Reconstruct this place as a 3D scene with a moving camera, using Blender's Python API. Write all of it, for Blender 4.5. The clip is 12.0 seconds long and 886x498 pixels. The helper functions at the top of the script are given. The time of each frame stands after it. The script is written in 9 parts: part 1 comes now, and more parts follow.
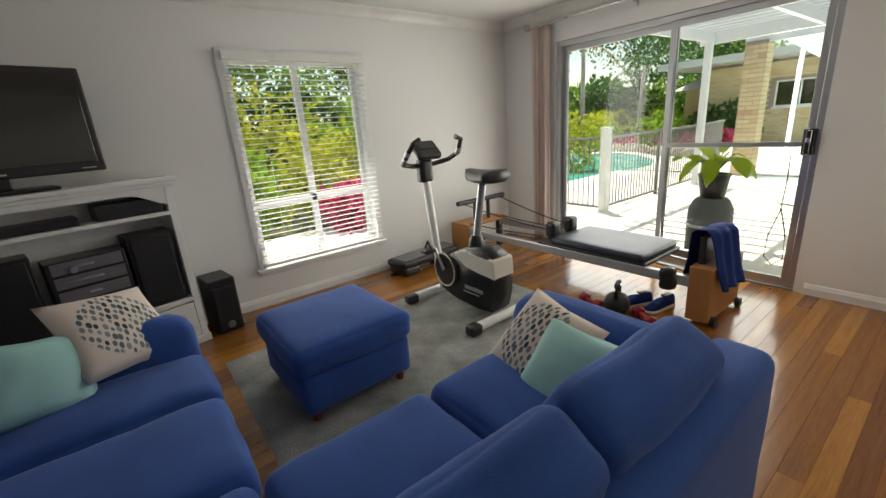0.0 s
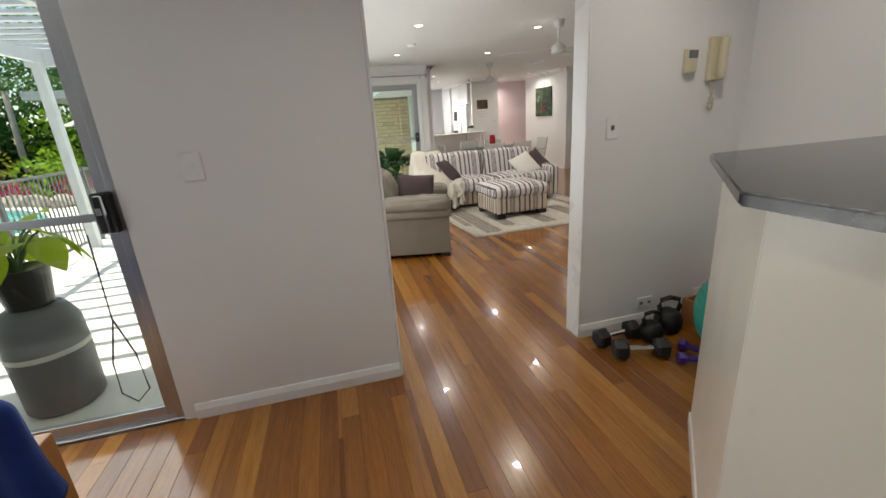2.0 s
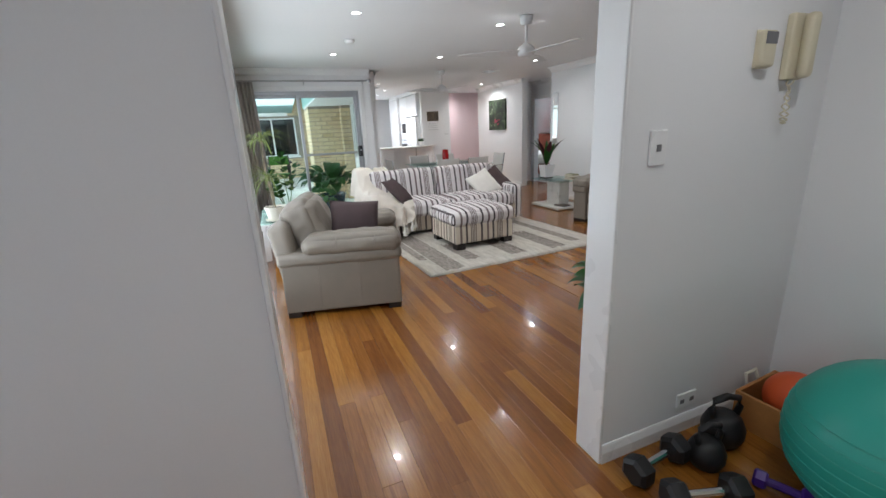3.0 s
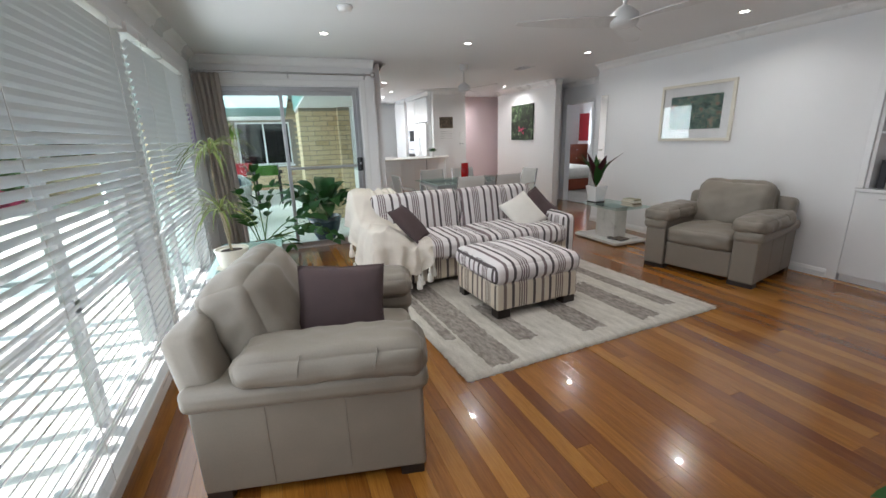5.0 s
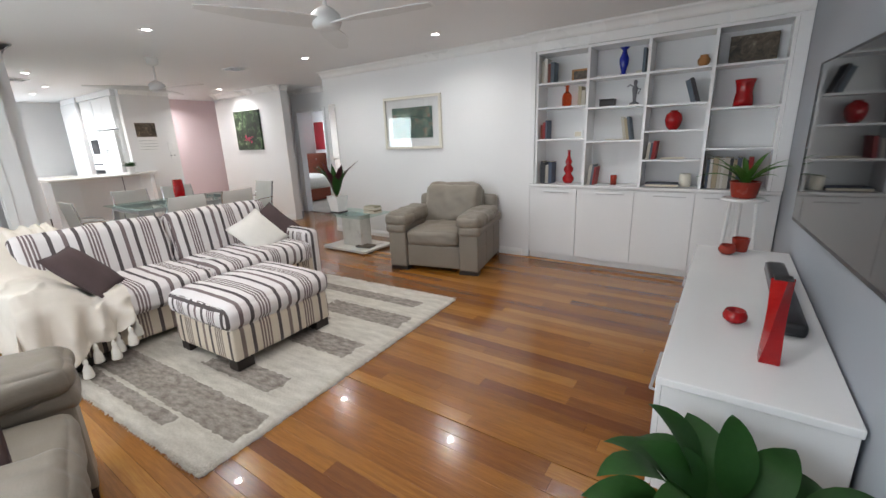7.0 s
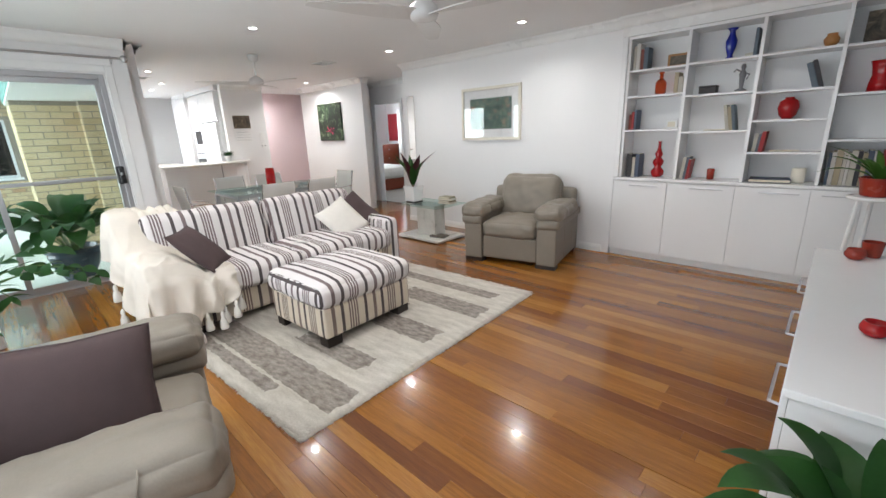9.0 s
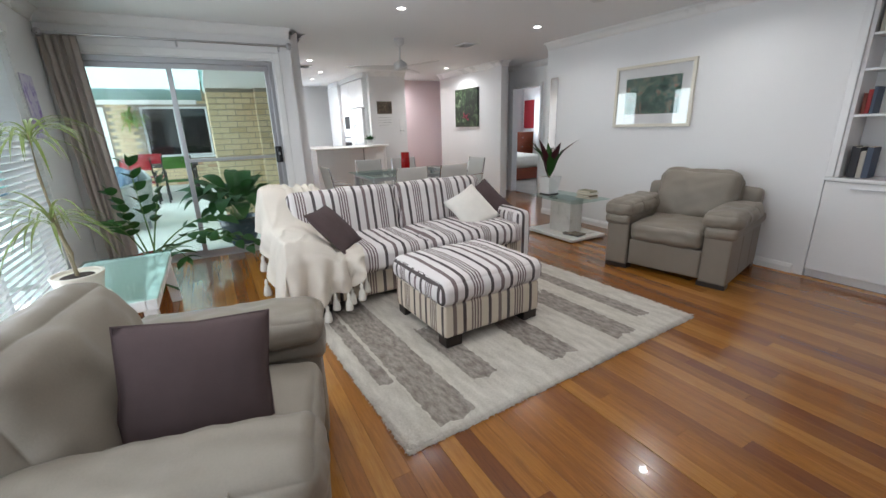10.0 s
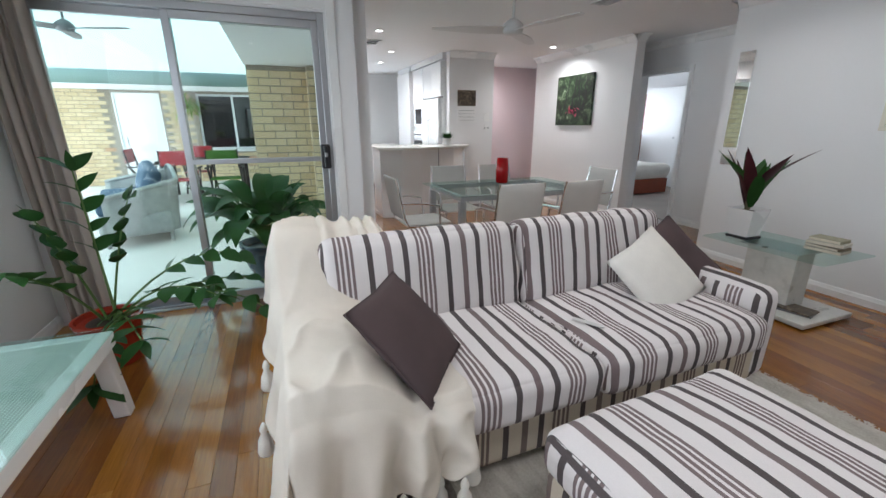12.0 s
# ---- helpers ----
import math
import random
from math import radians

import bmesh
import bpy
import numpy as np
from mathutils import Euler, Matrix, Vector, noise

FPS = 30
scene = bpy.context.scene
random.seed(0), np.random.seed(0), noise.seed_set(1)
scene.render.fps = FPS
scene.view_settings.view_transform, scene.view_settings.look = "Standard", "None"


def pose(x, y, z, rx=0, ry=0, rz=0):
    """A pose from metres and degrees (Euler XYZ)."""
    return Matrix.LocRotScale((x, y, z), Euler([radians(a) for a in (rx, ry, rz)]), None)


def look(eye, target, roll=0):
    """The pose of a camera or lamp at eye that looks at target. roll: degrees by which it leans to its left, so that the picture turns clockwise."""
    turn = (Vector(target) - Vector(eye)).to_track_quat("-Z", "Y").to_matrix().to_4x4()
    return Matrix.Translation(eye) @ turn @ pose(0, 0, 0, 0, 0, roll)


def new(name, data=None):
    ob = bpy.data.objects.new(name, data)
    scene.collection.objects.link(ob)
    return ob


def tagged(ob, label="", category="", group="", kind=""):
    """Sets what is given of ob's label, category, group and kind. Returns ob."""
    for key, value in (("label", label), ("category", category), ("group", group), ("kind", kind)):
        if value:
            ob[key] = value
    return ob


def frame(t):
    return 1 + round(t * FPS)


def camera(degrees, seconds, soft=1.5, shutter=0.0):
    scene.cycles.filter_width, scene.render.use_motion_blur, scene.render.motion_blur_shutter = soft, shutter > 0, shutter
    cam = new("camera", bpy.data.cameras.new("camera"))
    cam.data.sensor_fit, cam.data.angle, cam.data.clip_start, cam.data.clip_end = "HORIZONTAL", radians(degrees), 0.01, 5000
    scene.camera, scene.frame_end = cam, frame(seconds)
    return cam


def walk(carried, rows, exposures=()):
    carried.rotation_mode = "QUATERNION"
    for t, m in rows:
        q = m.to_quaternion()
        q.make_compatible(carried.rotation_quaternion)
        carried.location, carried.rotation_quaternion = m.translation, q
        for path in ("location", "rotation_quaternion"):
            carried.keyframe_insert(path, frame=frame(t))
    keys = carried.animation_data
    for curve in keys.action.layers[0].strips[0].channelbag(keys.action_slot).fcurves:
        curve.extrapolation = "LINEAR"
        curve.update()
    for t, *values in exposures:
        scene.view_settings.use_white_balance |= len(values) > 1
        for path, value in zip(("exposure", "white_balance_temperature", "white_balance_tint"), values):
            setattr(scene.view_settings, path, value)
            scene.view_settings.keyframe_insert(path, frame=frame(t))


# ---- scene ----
cam = camera(94.5, 12.0)
PATH = [
    (0, (-0.146, -0.12, 1.395), (1.005, 1.41, 0.815), -4.3),
    (0.3, (0.059, -0.116, 1.362), (1.522, 1.121, 0.787), -4.5),
    (0.5, (0.18, -0.09, 1.337), (1.818, 0.908, 0.772), -4.7),
    (1, (0.586, -0.135, 1.373), (2.458, 0.222, 0.765), -4.5),
    (1.5, (1.059, -0.272, 1.372), (2.958, -0.41, 0.76), -4.1),
    (2, (1.573, -0.349, 1.387), (3.424, -0.811, 0.789), -3.9),
    (2.5, (2.064, -0.523, 1.389), (3.876, -1.149, 0.817), -3.7),
    (3, (2.545, -0.636, 1.382), (4.334, -1.335, 0.825), -2.8),
    (3.2, (2.717, -0.672, 1.388), (4.51, -1.363, 0.838), -2.4),
    (5, (4.153, -0.994, 1.416), (5.951, -1.695, 0.892), -1.8),
    (5.5, (4.325, -1.104, 1.431), (6.029, -2.01, 0.906), -2.0),
    (6, (4.369, -1.177, 1.438), (5.909, -2.34, 0.911), -2.2),
    (6.5, (4.356, -1.268, 1.429), (5.653, -2.696, 0.903), -2.2),
    (8.3, (4.330, -1.325, 1.408), (5.277, -3.008, 0.882), -2.0),
    (8.5, (4.356, -1.293, 1.41), (5.41, -2.908, 0.878), -2.1),
    (9, (4.453, -1.203, 1.414), (5.782, -2.592, 0.864), -2.2),
    (9.5, (4.554, -1.159, 1.406), (6.094, -2.3, 0.834), -2.1),
    (10, (4.758, -1.35, 1.373), (6.436, -2.271, 0.793), -1.7),
    (10.5, (5.097, -1.525, 1.336), (6.847, -2.307, 0.762), -1.1),
    (11, (5.566, -1.657, 1.327), (7.355, -2.352, 0.764), -0.8),
    (11.5, (6.069, -1.758, 1.337), (7.876, -2.407, 0.779), -0.4),
    (12, (6.601, -1.747, 1.332), (8.388, -2.432, 0.751), -0.1),
]
# the clip's own exposure and white balance drift from the warm gym to the cooler living room
EXPOSURES = [(0, 0.6, 8000, 10), (0.5, 0.5, 7900, 10), (1.5, 0.45, 7500, 10), (2.5, 0.45, 6700, 10), (3.2, 0.55, 6150, 10), (5, 0.42, 6350, 10), (6.0, 0.38, 6700, 10), (6.5, 0.6, 6400, 10), (8.5, 1.0, 6450, 10), (9.2, 0.98, 6400, 10), (9.6, 0.72, 6300, 10), (10, 0.56, 6250, 10), (10.5, 0.56, 6250, 10), (11.2, 0.56, 6200, 10), (12, 0.38, 6150, 10)]
walk(cam, [(t, look(eye, target, roll)) for t, eye, target, roll in PATH], EXPOSURES)

# ---- world, sun, lamps ----
SUN_EL, SUN_ROT = radians(72), radians(30)
world = bpy.data.worlds.new("sky")
scene.world = world
world.use_nodes = True
wn = world.node_tree.nodes
sky = wn.new("ShaderNodeTexSky")
sky.sky_type, sky.sun_disc = "NISHITA", False
sky.sun_elevation, sky.sun_rotation = SUN_EL, SUN_ROT
world.node_tree.links.new(sky.outputs[0], wn["Background"].inputs[0])
wn["Background"].inputs[1].default_value = 0.15
sun = new("sun", bpy.data.lights.new("sun", "SUN"))
sun.data.energy, sun.data.angle, sun.data.color = 5.0, radians(0.6), (1, 0.95, 0.88)
# the sun stands high over the pool garden
sun_dir = Vector((math.sin(SUN_ROT) * math.cos(SUN_EL), math.cos(SUN_ROT) * math.cos(SUN_EL), math.sin(SUN_EL)))
sun.matrix_world = look(sun_dir * 30, (0, 0, 0))


def opening_lamp(x, y, z, w, h, toward, watts, color=(0.86, 0.93, 1.0)):
    """Area lamp added at an opening in place of sky light."""
    d = bpy.data.lights.new("opening_fill_light", "AREA")
    d.shape, d.size, d.size_y, d.energy, d.color = "RECTANGLE", w, h, watts, color
    ob = new("opening_fill_light", d)
    ob.matrix_world = look((x, y, z), (x + toward[0], y + toward[1], z + toward[2]))
    return ob


opening_lamp(3.60, 1.55, 1.1, 2.0, 1.9, (-1, 0, -0.1), 26)
opening_lamp(1.25, 3.38, 1.2, 1.15, 1.7, (0, -1, -0.1), 14)
opening_lamp(5.8, -0.36, 1.2, 2.6, 1.8, (0, -1, -0.1), 24)
opening_lamp(8.1, -0.36, 1.2, 1.5, 1.8, (0, -1, -0.1), 13)
# added along the patio's open side to brighten its walls and floor
opening_lamp(14.2, 3.25, 1.2, 7.6, 2.1, (0, -1, -0.1), 260)
opening_lamp(16.3, -3.3, 1.5, 0.5, 0.9, (-1, 0, -0.1), 12)
# bedroom lamp added to brighten the doorway; its east window is unseen
opening_lamp(14.96, -8.2, 1.5, 1.3, 1.1, (-1, 0, -0.1), 34)

DOWNLIGHTS = [(8.67, -3.13), (6.92, -5.02), (8.79, -4.89), (8.60, -1.57), (12.2, -5.63), (6.75, -3.05), (5.3, -4.6), (6.6, -1.5), (5.0, -1.9),
              (12.0, -3.0), (13.4, -3.5), (14.6, -3.6), (13.9, -5.4), (2.4, -0.55), (3.0, -2.0), (1.0, -1.6)]
for dx, dy in DOWNLIGHTS:
    d = bpy.data.lights.new("downlight_lamp", "AREA")
    d.shape, d.size, d.energy, d.color, d.spread = "DISK", 0.07, 9.0 if dx > 11.5 else (4.2 if dx > 3.7 else 3.3), (1, 0.975, 0.95), radians(150)
    ob = new("downlight_lamp", d)
    ob.location = (dx, dy, 2.408)

# ---- materials ----
def material(name, color, rough=0.6, metal=0.0, spec=0.5):
    m = bpy.data.materials.new(name)
    m.use_nodes = True
    b = m.node_tree.nodes["Principled BSDF"]
    b.inputs["Base Color"].default_value = (*color, 1)
    b.inputs["Roughness"].default_value = rough
    b.inputs["Metallic"].default_value = metal
    b.inputs["Specular IOR Level"].default_value = spec
    return m


def node(m, kind, **sets):
    n = m.node_tree.nodes.new(kind)
    for k, v in sets.items():
        n.inputs[k.replace("_", " ")].default_value = v
    return n


def link(m, a, b):
    m.node_tree.links.new(a, b)


def bsdf(m):
    return m.node_tree.nodes["Principled BSDF"]


def ramp(m, fac, stops):
    r = m.node_tree.nodes.new("ShaderNodeValToRGB")
    e = r.color_ramp.elements
    while len(e) < len(stops):
        e.new(0.5)
    for el, (p, c) in zip(e, stops):
        el.position, el.color = p, (*c, 1)
    link(m, fac, r.inputs[0])
    return r.outputs[0]


def mix(m, fac, a, b, mode="MIX"):
    n = m.node_tree.nodes.new("ShaderNodeMix")
    n.data_type, n.blend_type = "RGBA", mode
    for sock, v in ((n.inputs[0], fac), (n.inputs[6], a), (n.inputs[7], b)):
        if isinstance(v, (int, float)):
            sock.default_value = v
        elif isinstance(v, tuple):
            sock.default_value = (*v, 1)
        else:
            link(m, v, sock)
    return n.outputs[2]


def coords(m, space="Object", scale=(1, 1, 1), rot=(0, 0, 0)):
    t = m.node_tree.nodes.new("ShaderNodeTexCoord")
    mp = m.node_tree.nodes.new("ShaderNodeMapping")
    mp.inputs["Scale"].default_value = scale
    mp.inputs["Rotation"].default_value = rot
    link(m, t.outputs[space], mp.inputs[0])
    return mp.outputs[0]


def noise_tex(m, vec, scale, detail=4.0, rough=0.55):
    n = node(m, "ShaderNodeTexNoise", Scale=scale, Detail=detail, Roughness=rough)
    link(m, vec, n.inputs["Vector"])
    return n.outputs["Fac"]


def bump(m, fac, strength, dist=0.002):
    n = node(m, "ShaderNodeBump", Strength=strength, Distance=dist)
    link(m, fac, n.inputs["Height"])
    prev = bsdf(m).inputs["Normal"]
    if prev.is_linked:
        link(m, prev.links[0].from_socket, n.inputs["Normal"])
    link(m, n.outputs[0], prev)


def surface(name, color, rough=0.6, metal=0.0, var=0.12, big=1.5, fine=60.0, bumps=0.1, dist=0.002, spec=0.5, rough_var=0.08):
    """A surface with stains at one scale and grain at another."""
    m = material(name, color, rough, metal, spec)
    v = coords(m)
    a, b = noise_tex(m, v, big, 3), noise_tex(m, v, fine, 4)
    dark = tuple(c * (1 - var) for c in color)
    lite = tuple(min(1, c * (1 + var * 0.5)) for c in color)
    c1 = ramp(m, a, [(0.3, dark), (0.7, lite)])
    c2 = mix(m, 0.35, c1, ramp(m, b, [(0.3, dark), (0.7, lite)]))
    link(m, c2, bsdf(m).inputs["Base Color"])
    rr = node(m, "ShaderNodeMapRange", To_Min=max(0.02, rough - rough_var), To_Max=min(1, rough + rough_var))
    link(m, a, rr.inputs["Value"])
    link(m, rr.outputs[0], bsdf(m).inputs["Roughness"])
    if bumps:
        bump(m, b, bumps, dist)
    return m


WALL = surface("wall_paint", (0.80, 0.80, 0.80), 0.55, var=0.03, big=0.8, fine=180, bumps=0.06, dist=0.001)
WALL_GREY = surface("grey_feature_paint", (0.36, 0.39, 0.43), 0.55, var=0.04, big=0.8, fine=180, bumps=0.06, dist=0.001)
CEIL = surface("ceiling_paint", (0.78, 0.78, 0.78), 0.7, var=0.03, big=0.6, fine=150, bumps=0.05, dist=0.001)
TRIM = surface("gloss_trim_paint", (0.82, 0.82, 0.81), 0.28, var=0.02, big=2, fine=90, bumps=0.02)
FANWHITE = surface("fan_enamel", (0.62, 0.62, 0.61), 0.35, var=0.03, big=3, fine=90, bumps=0.02)
# the pink light on the hall's end wall is put into this colour
PINK = surface("hall_pink_light", (0.80, 0.66, 0.68), 0.55, var=0.03, big=0.8, fine=180, bumps=0.05, dist=0.001)
GLOSSWHITE = surface("white_laminate", (0.82, 0.82, 0.82), 0.22, var=0.02, big=2, fine=40, bumps=0.0)
CREAM = surface("cream_gloss_panel", (0.74, 0.70, 0.62), 0.2, var=0.03, big=1.5, fine=30, bumps=0.01)
BLACKPL = surface("black_plastic", (0.018, 0.018, 0.02), 0.38, var=0.3, big=6, fine=250, bumps=0.06, dist=0.0008)
BLACKIRON = surface("black_cast_iron", (0.012, 0.012, 0.013), 0.5, var=0.3, big=9, fine=160, bumps=0.25, dist=0.001)
GREYPL = surface("grey_plastic", (0.16, 0.16, 0.17), 0.5, var=0.15, big=6, fine=160, bumps=0.06)
SCREEN = material("screen_glass", (0.006, 0.006, 0.007), 0.035, 0, 0.8)
CHROME = surface("chrome", (0.72, 0.72, 0.73), 0.14, 1.0, var=0.05, bumps=0.0)
STEEL = surface("brushed_steel", (0.55, 0.55, 0.56), 0.3, 1.0, var=0.08, big=4, fine=200, bumps=0.05)
ALU = surface("silver_aluminium", (0.50, 0.51, 0.53), 0.35, 0.85, var=0.08, big=3, fine=120, bumps=0.02)
WHITEALU = surface("white_powdercoat", (0.74, 0.75, 0.76), 0.35, var=0.05, big=3, fine=200, bumps=0.03)
GRANITE = surface("black_granite", (0.012, 0.013, 0.016), 0.08, var=0.5, big=30, fine=220, bumps=0.0, rough_var=0.03)
BLUE = surface("blue_chenille", (0.028, 0.088, 0.32), 0.92, var=0.28, big=5, fine=380, bumps=0.5, dist=0.0025, spec=0.2)
bsdf(BLUE).inputs["Sheen Roughness"].default_value = 0.5
bsdf(BLUE).inputs["Sheen Weight"].default_value = 0.3
bsdf(BLUE).inputs["Sheen Tint"].default_value = (0.5, 0.62, 1, 1)
LEATHER = surface("taupe_leather", (0.225, 0.195, 0.158), 0.48, var=0.12, big=4, fine=150, bumps=0.3, dist=0.0015)
BROWNFAB = surface("brown_cotton", (0.095, 0.068, 0.068), 0.9, var=0.2, big=6, fine=420, bumps=0.35, spec=0.2)
TEALFAB = surface("mint_satin", (0.33, 0.62, 0.60), 0.5, var=0.1, big=6, fine=300, bumps=0.15, spec=0.3)
IVORY = surface("ivory_cotton", (0.72, 0.66, 0.58), 0.92, var=0.1, big=6, fine=330, bumps=0.5, dist=0.002, spec=0.2)
WHITEFAB = surface("white_textured_cotton", (0.80, 0.77, 0.71), 0.95, var=0.08, big=8, fine=160, bumps=0.7, dist=0.003, spec=0.2)
CURTAIN = surface("beige_linen", (0.46, 0.41, 0.37), 0.9, var=0.1, big=4, fine=420, bumps=0.3, spec=0.2)
CURTAINP = surface("pale_pink_linen", (0.66, 0.54, 0.49), 0.9, var=0.1, big=4, fine=420, bumps=0.3, spec=0.2)
NAVY = surface("navy_towel", (0.01, 0.03, 0.15), 0.95, var=0.25, big=8, fine=300, bumps=0.7, dist=0.003, spec=0.2)
NAVYVINYL = surface("dark_vinyl_pad", (0.02, 0.028, 0.05), 0.42, var=0.15, big=4, fine=200, bumps=0.05)
OAK = surface("honey_wood", (0.42, 0.19, 0.06), 0.4, var=0.22, big=4, fine=60, bumps=0.08)
DARKWOOD = surface("dark_stained_wood", (0.02, 0.013, 0.010), 0.45, var=0.3, big=5, fine=80, bumps=0.1)
REDBROWN = surface("cherry_wood_leg", (0.25, 0.05, 0.02), 0.4, var=0.2, big=8, fine=80, bumps=0.06)
REDGLAZE = surface("red_glaze", (0.36, 0.006, 0.008), 0.12, var=0.2, big=8, fine=60, bumps=0.02)
TERRA = surface("red_ceramic", (0.30, 0.03, 0.015), 0.25, var=0.2, big=8, fine=60, bumps=0.04)
BLUEGLAZE = surface("cobalt_glass", (0.01, 0.02, 0.30), 0.08, var=0.2, big=8, fine=60, bumps=0.0)
WHITECER = surface("cream_ceramic", (0.72, 0.68, 0.58), 0.35, var=0.07, big=6, fine=120, bumps=0.06)
SOIL = surface("potting_soil", (0.035, 0.022, 0.014), 0.95, var=0.5, big=20, fine=120, bumps=1.0, dist=0.006)
CONCRETE = surface("pebble_concrete", (0.74, 0.72, 0.67), 0.85, var=0.14, big=2, fine=220, bumps=0.5, dist=0.002)
PAVING = surface("pale_paving", (0.80, 0.78, 0.74), 0.85, var=0.08, big=1.2, fine=90, bumps=0.3, dist=0.003)
ROCK = surface("pool_rock", (0.48, 0.42, 0.35), 0.9, var=0.35, big=3, fine=30, bumps=0.9, dist=0.02)
TIMBERFENCE = surface("red_fence_board", (0.30, 0.085, 0.05), 0.8, var=0.25, big=3, fine=60, bumps=0.3)
BRICK = surface("buff_brick", (0.55, 0.41, 0.21), 0.88, var=0.28, big=7, fine=90, bumps=0.6, dist=0.004)
MORTAR = surface("brick_mortar", (0.30, 0.26, 0.21), 0.95, var=0.12, big=5, fine=140, bumps=0.5, dist=0.003)
SHEETROOF = surface("aqua_patio_roof", (0.55, 0.72, 0.70), 0.6, var=0.04, big=0.8, fine=40, bumps=0.02)
bsdf(SHEETROOF).inputs["Roughness"].default_value = 0.6
# translucency added so the solid roof glows and brightens the patio below
roof_tr = SHEETROOF.node_tree.nodes.new("ShaderNodeBsdfTranslucent")
roof_tr.inputs[0].default_value = (0.52, 0.74, 0.72, 1)
roof_mix = SHEETROOF.node_tree.nodes.new("ShaderNodeMixShader")
roof_mix.inputs[0].default_value = 0.72
link(SHEETROOF, bsdf(SHEETROOF).outputs[0], roof_mix.inputs[1])
link(SHEETROOF, roof_tr.outputs[0], roof_mix.inputs[2])
link(SHEETROOF, roof_mix.outputs[0], SHEETROOF.node_tree.nodes["Material Output"].inputs[0])
TEALBALL = surface("teal_rubber", (0.02, 0.30, 0.24), 0.42, var=0.08, big=3, fine=200, bumps=0.05)
ORANGE = surface("orange_rubber", (0.62, 0.09, 0.02), 0.5, var=0.1, big=5, fine=200, bumps=0.08)
BLUERUB = surface("blue_rubber", (0.01, 0.09, 0.38), 0.5, var=0.1, big=5, fine=200, bumps=0.08)
PURPLE = surface("purple_vinyl", (0.06, 0.015, 0.22), 0.45, var=0.15, big=8, fine=200, bumps=0.08)
REDVINYL = surface("red_vinyl", (0.33, 0.012, 0.022), 0.4, var=0.15, big=8, fine=200, bumps=0.08)
BEIGEPL = surface("beige_plastic", (0.66, 0.60, 0.44), 0.4, var=0.06, big=8, fine=200, bumps=0.03)
WICKER = surface("grey_wicker", (0.44, 0.45, 0.44), 0.8, var=0.3, big=10, fine=90, bumps=0.9, dist=0.006)
BLUECUSH = surface("slate_blue_canvas", (0.07, 0.12, 0.18), 0.9, var=0.15, big=6, fine=300, bumps=0.3)
CHAIRMESH = surface("pale_grey_sling", (0.60, 0.59, 0.56), 0.6, var=0.06, big=5, fine=500, bumps=0.3)
STONEBASE = surface("marbled_white_laminate", (0.66, 0.64, 0.60), 0.3, var=0.15, big=5, fine=20, bumps=0.0)
BARK = surface("palm_bark", (0.42, 0.38, 0.33), 0.9, var=0.3, big=6, fine=50, bumps=0.6, dist=0.01)
STEM = surface("plant_stem", (0.24, 0.20, 0.12), 0.7, var=0.3, big=12, fine=90, bumps=0.3)
GREENSTEM = surface("green_stem", (0.09, 0.17, 0.04), 0.6, var=0.3, big=12, fine=90, bumps=0.2)
MAT_BLUEPOT = surface("blue_grey_glazed_pot", (0.05, 0.075, 0.10), 0.25, var=0.3, big=5, fine=40, bumps=0.2)
ROOFMETAL = surface("pale_roof_tiles", (0.55, 0.54, 0.53), 0.6, var=0.1, big=3, fine=30, bumps=0.3)
CARPET = surface("bedroom_carpet", (0.50, 0.46, 0.42), 0.98, var=0.12, big=3, fine=300, bumps=0.8, dist=0.004)
PAPER = surface("book_paper", (0.68, 0.62, 0.50), 0.9, var=0.12, big=20, fine=300, bumps=0.3)


def leafmat(name, color, back=1.0, rough=0.4):
    m = surface(name, color, rough, var=0.35, big=7, fine=60, bumps=0.15, dist=0.002, spec=0.25)
    b = bsdf(m)
    b.inputs["Transmission Weight"].default_value = 0.0
    b.inputs["Subsurface Weight"].default_value = 0.0
    tr = m.node_tree.nodes.new("ShaderNodeBsdfTranslucent")
    tr.inputs[0].default_value = (*(min(1, c * 1.6) for c in color), 1)
    mx = m.node_tree.nodes.new("ShaderNodeMixShader")
    mx.inputs[0].default_value = 0.3 * back
    out = m.node_tree.nodes["Material Output"]
    link(m, b.outputs[0], mx.inputs[1])
    link(m, tr.outputs[0], mx.inputs[2])
    link(m, mx.outputs[0], out.inputs[0])
    return m


LEAF = leafmat("dark_green_leaf", (0.020, 0.075, 0.014), 0.6, 0.5)
LEAFMID = leafmat("mid_green_leaf", (0.06, 0.16, 0.025))
LEAFLIME = leafmat("lime_green_leaf", (0.22, 0.38, 0.035))
LEAFYEL = leafmat("yellow_green_leaf", (0.42, 0.44, 0.04))
LEAFPALE = leafmat("olive_strap_leaf", (0.16, 0.20, 0.06))
LEAFRED = leafmat("burgundy_leaf", (0.05, 0.012, 0.018), 0.4)
FLOWERPINK = leafmat("pink_flower", (0.55, 0.08, 0.16))
LEAFTAN = leafmat("dry_frond", (0.42, 0.31, 0.13))


def glass(name, color=(1, 1, 1), rough=0.0):
    m = material(name, color, rough)
    b = bsdf(m)
    b.inputs["Transmission Weight"].default_value = 1.0
    b.inputs["IOR"].default_value = 1.45
    return m


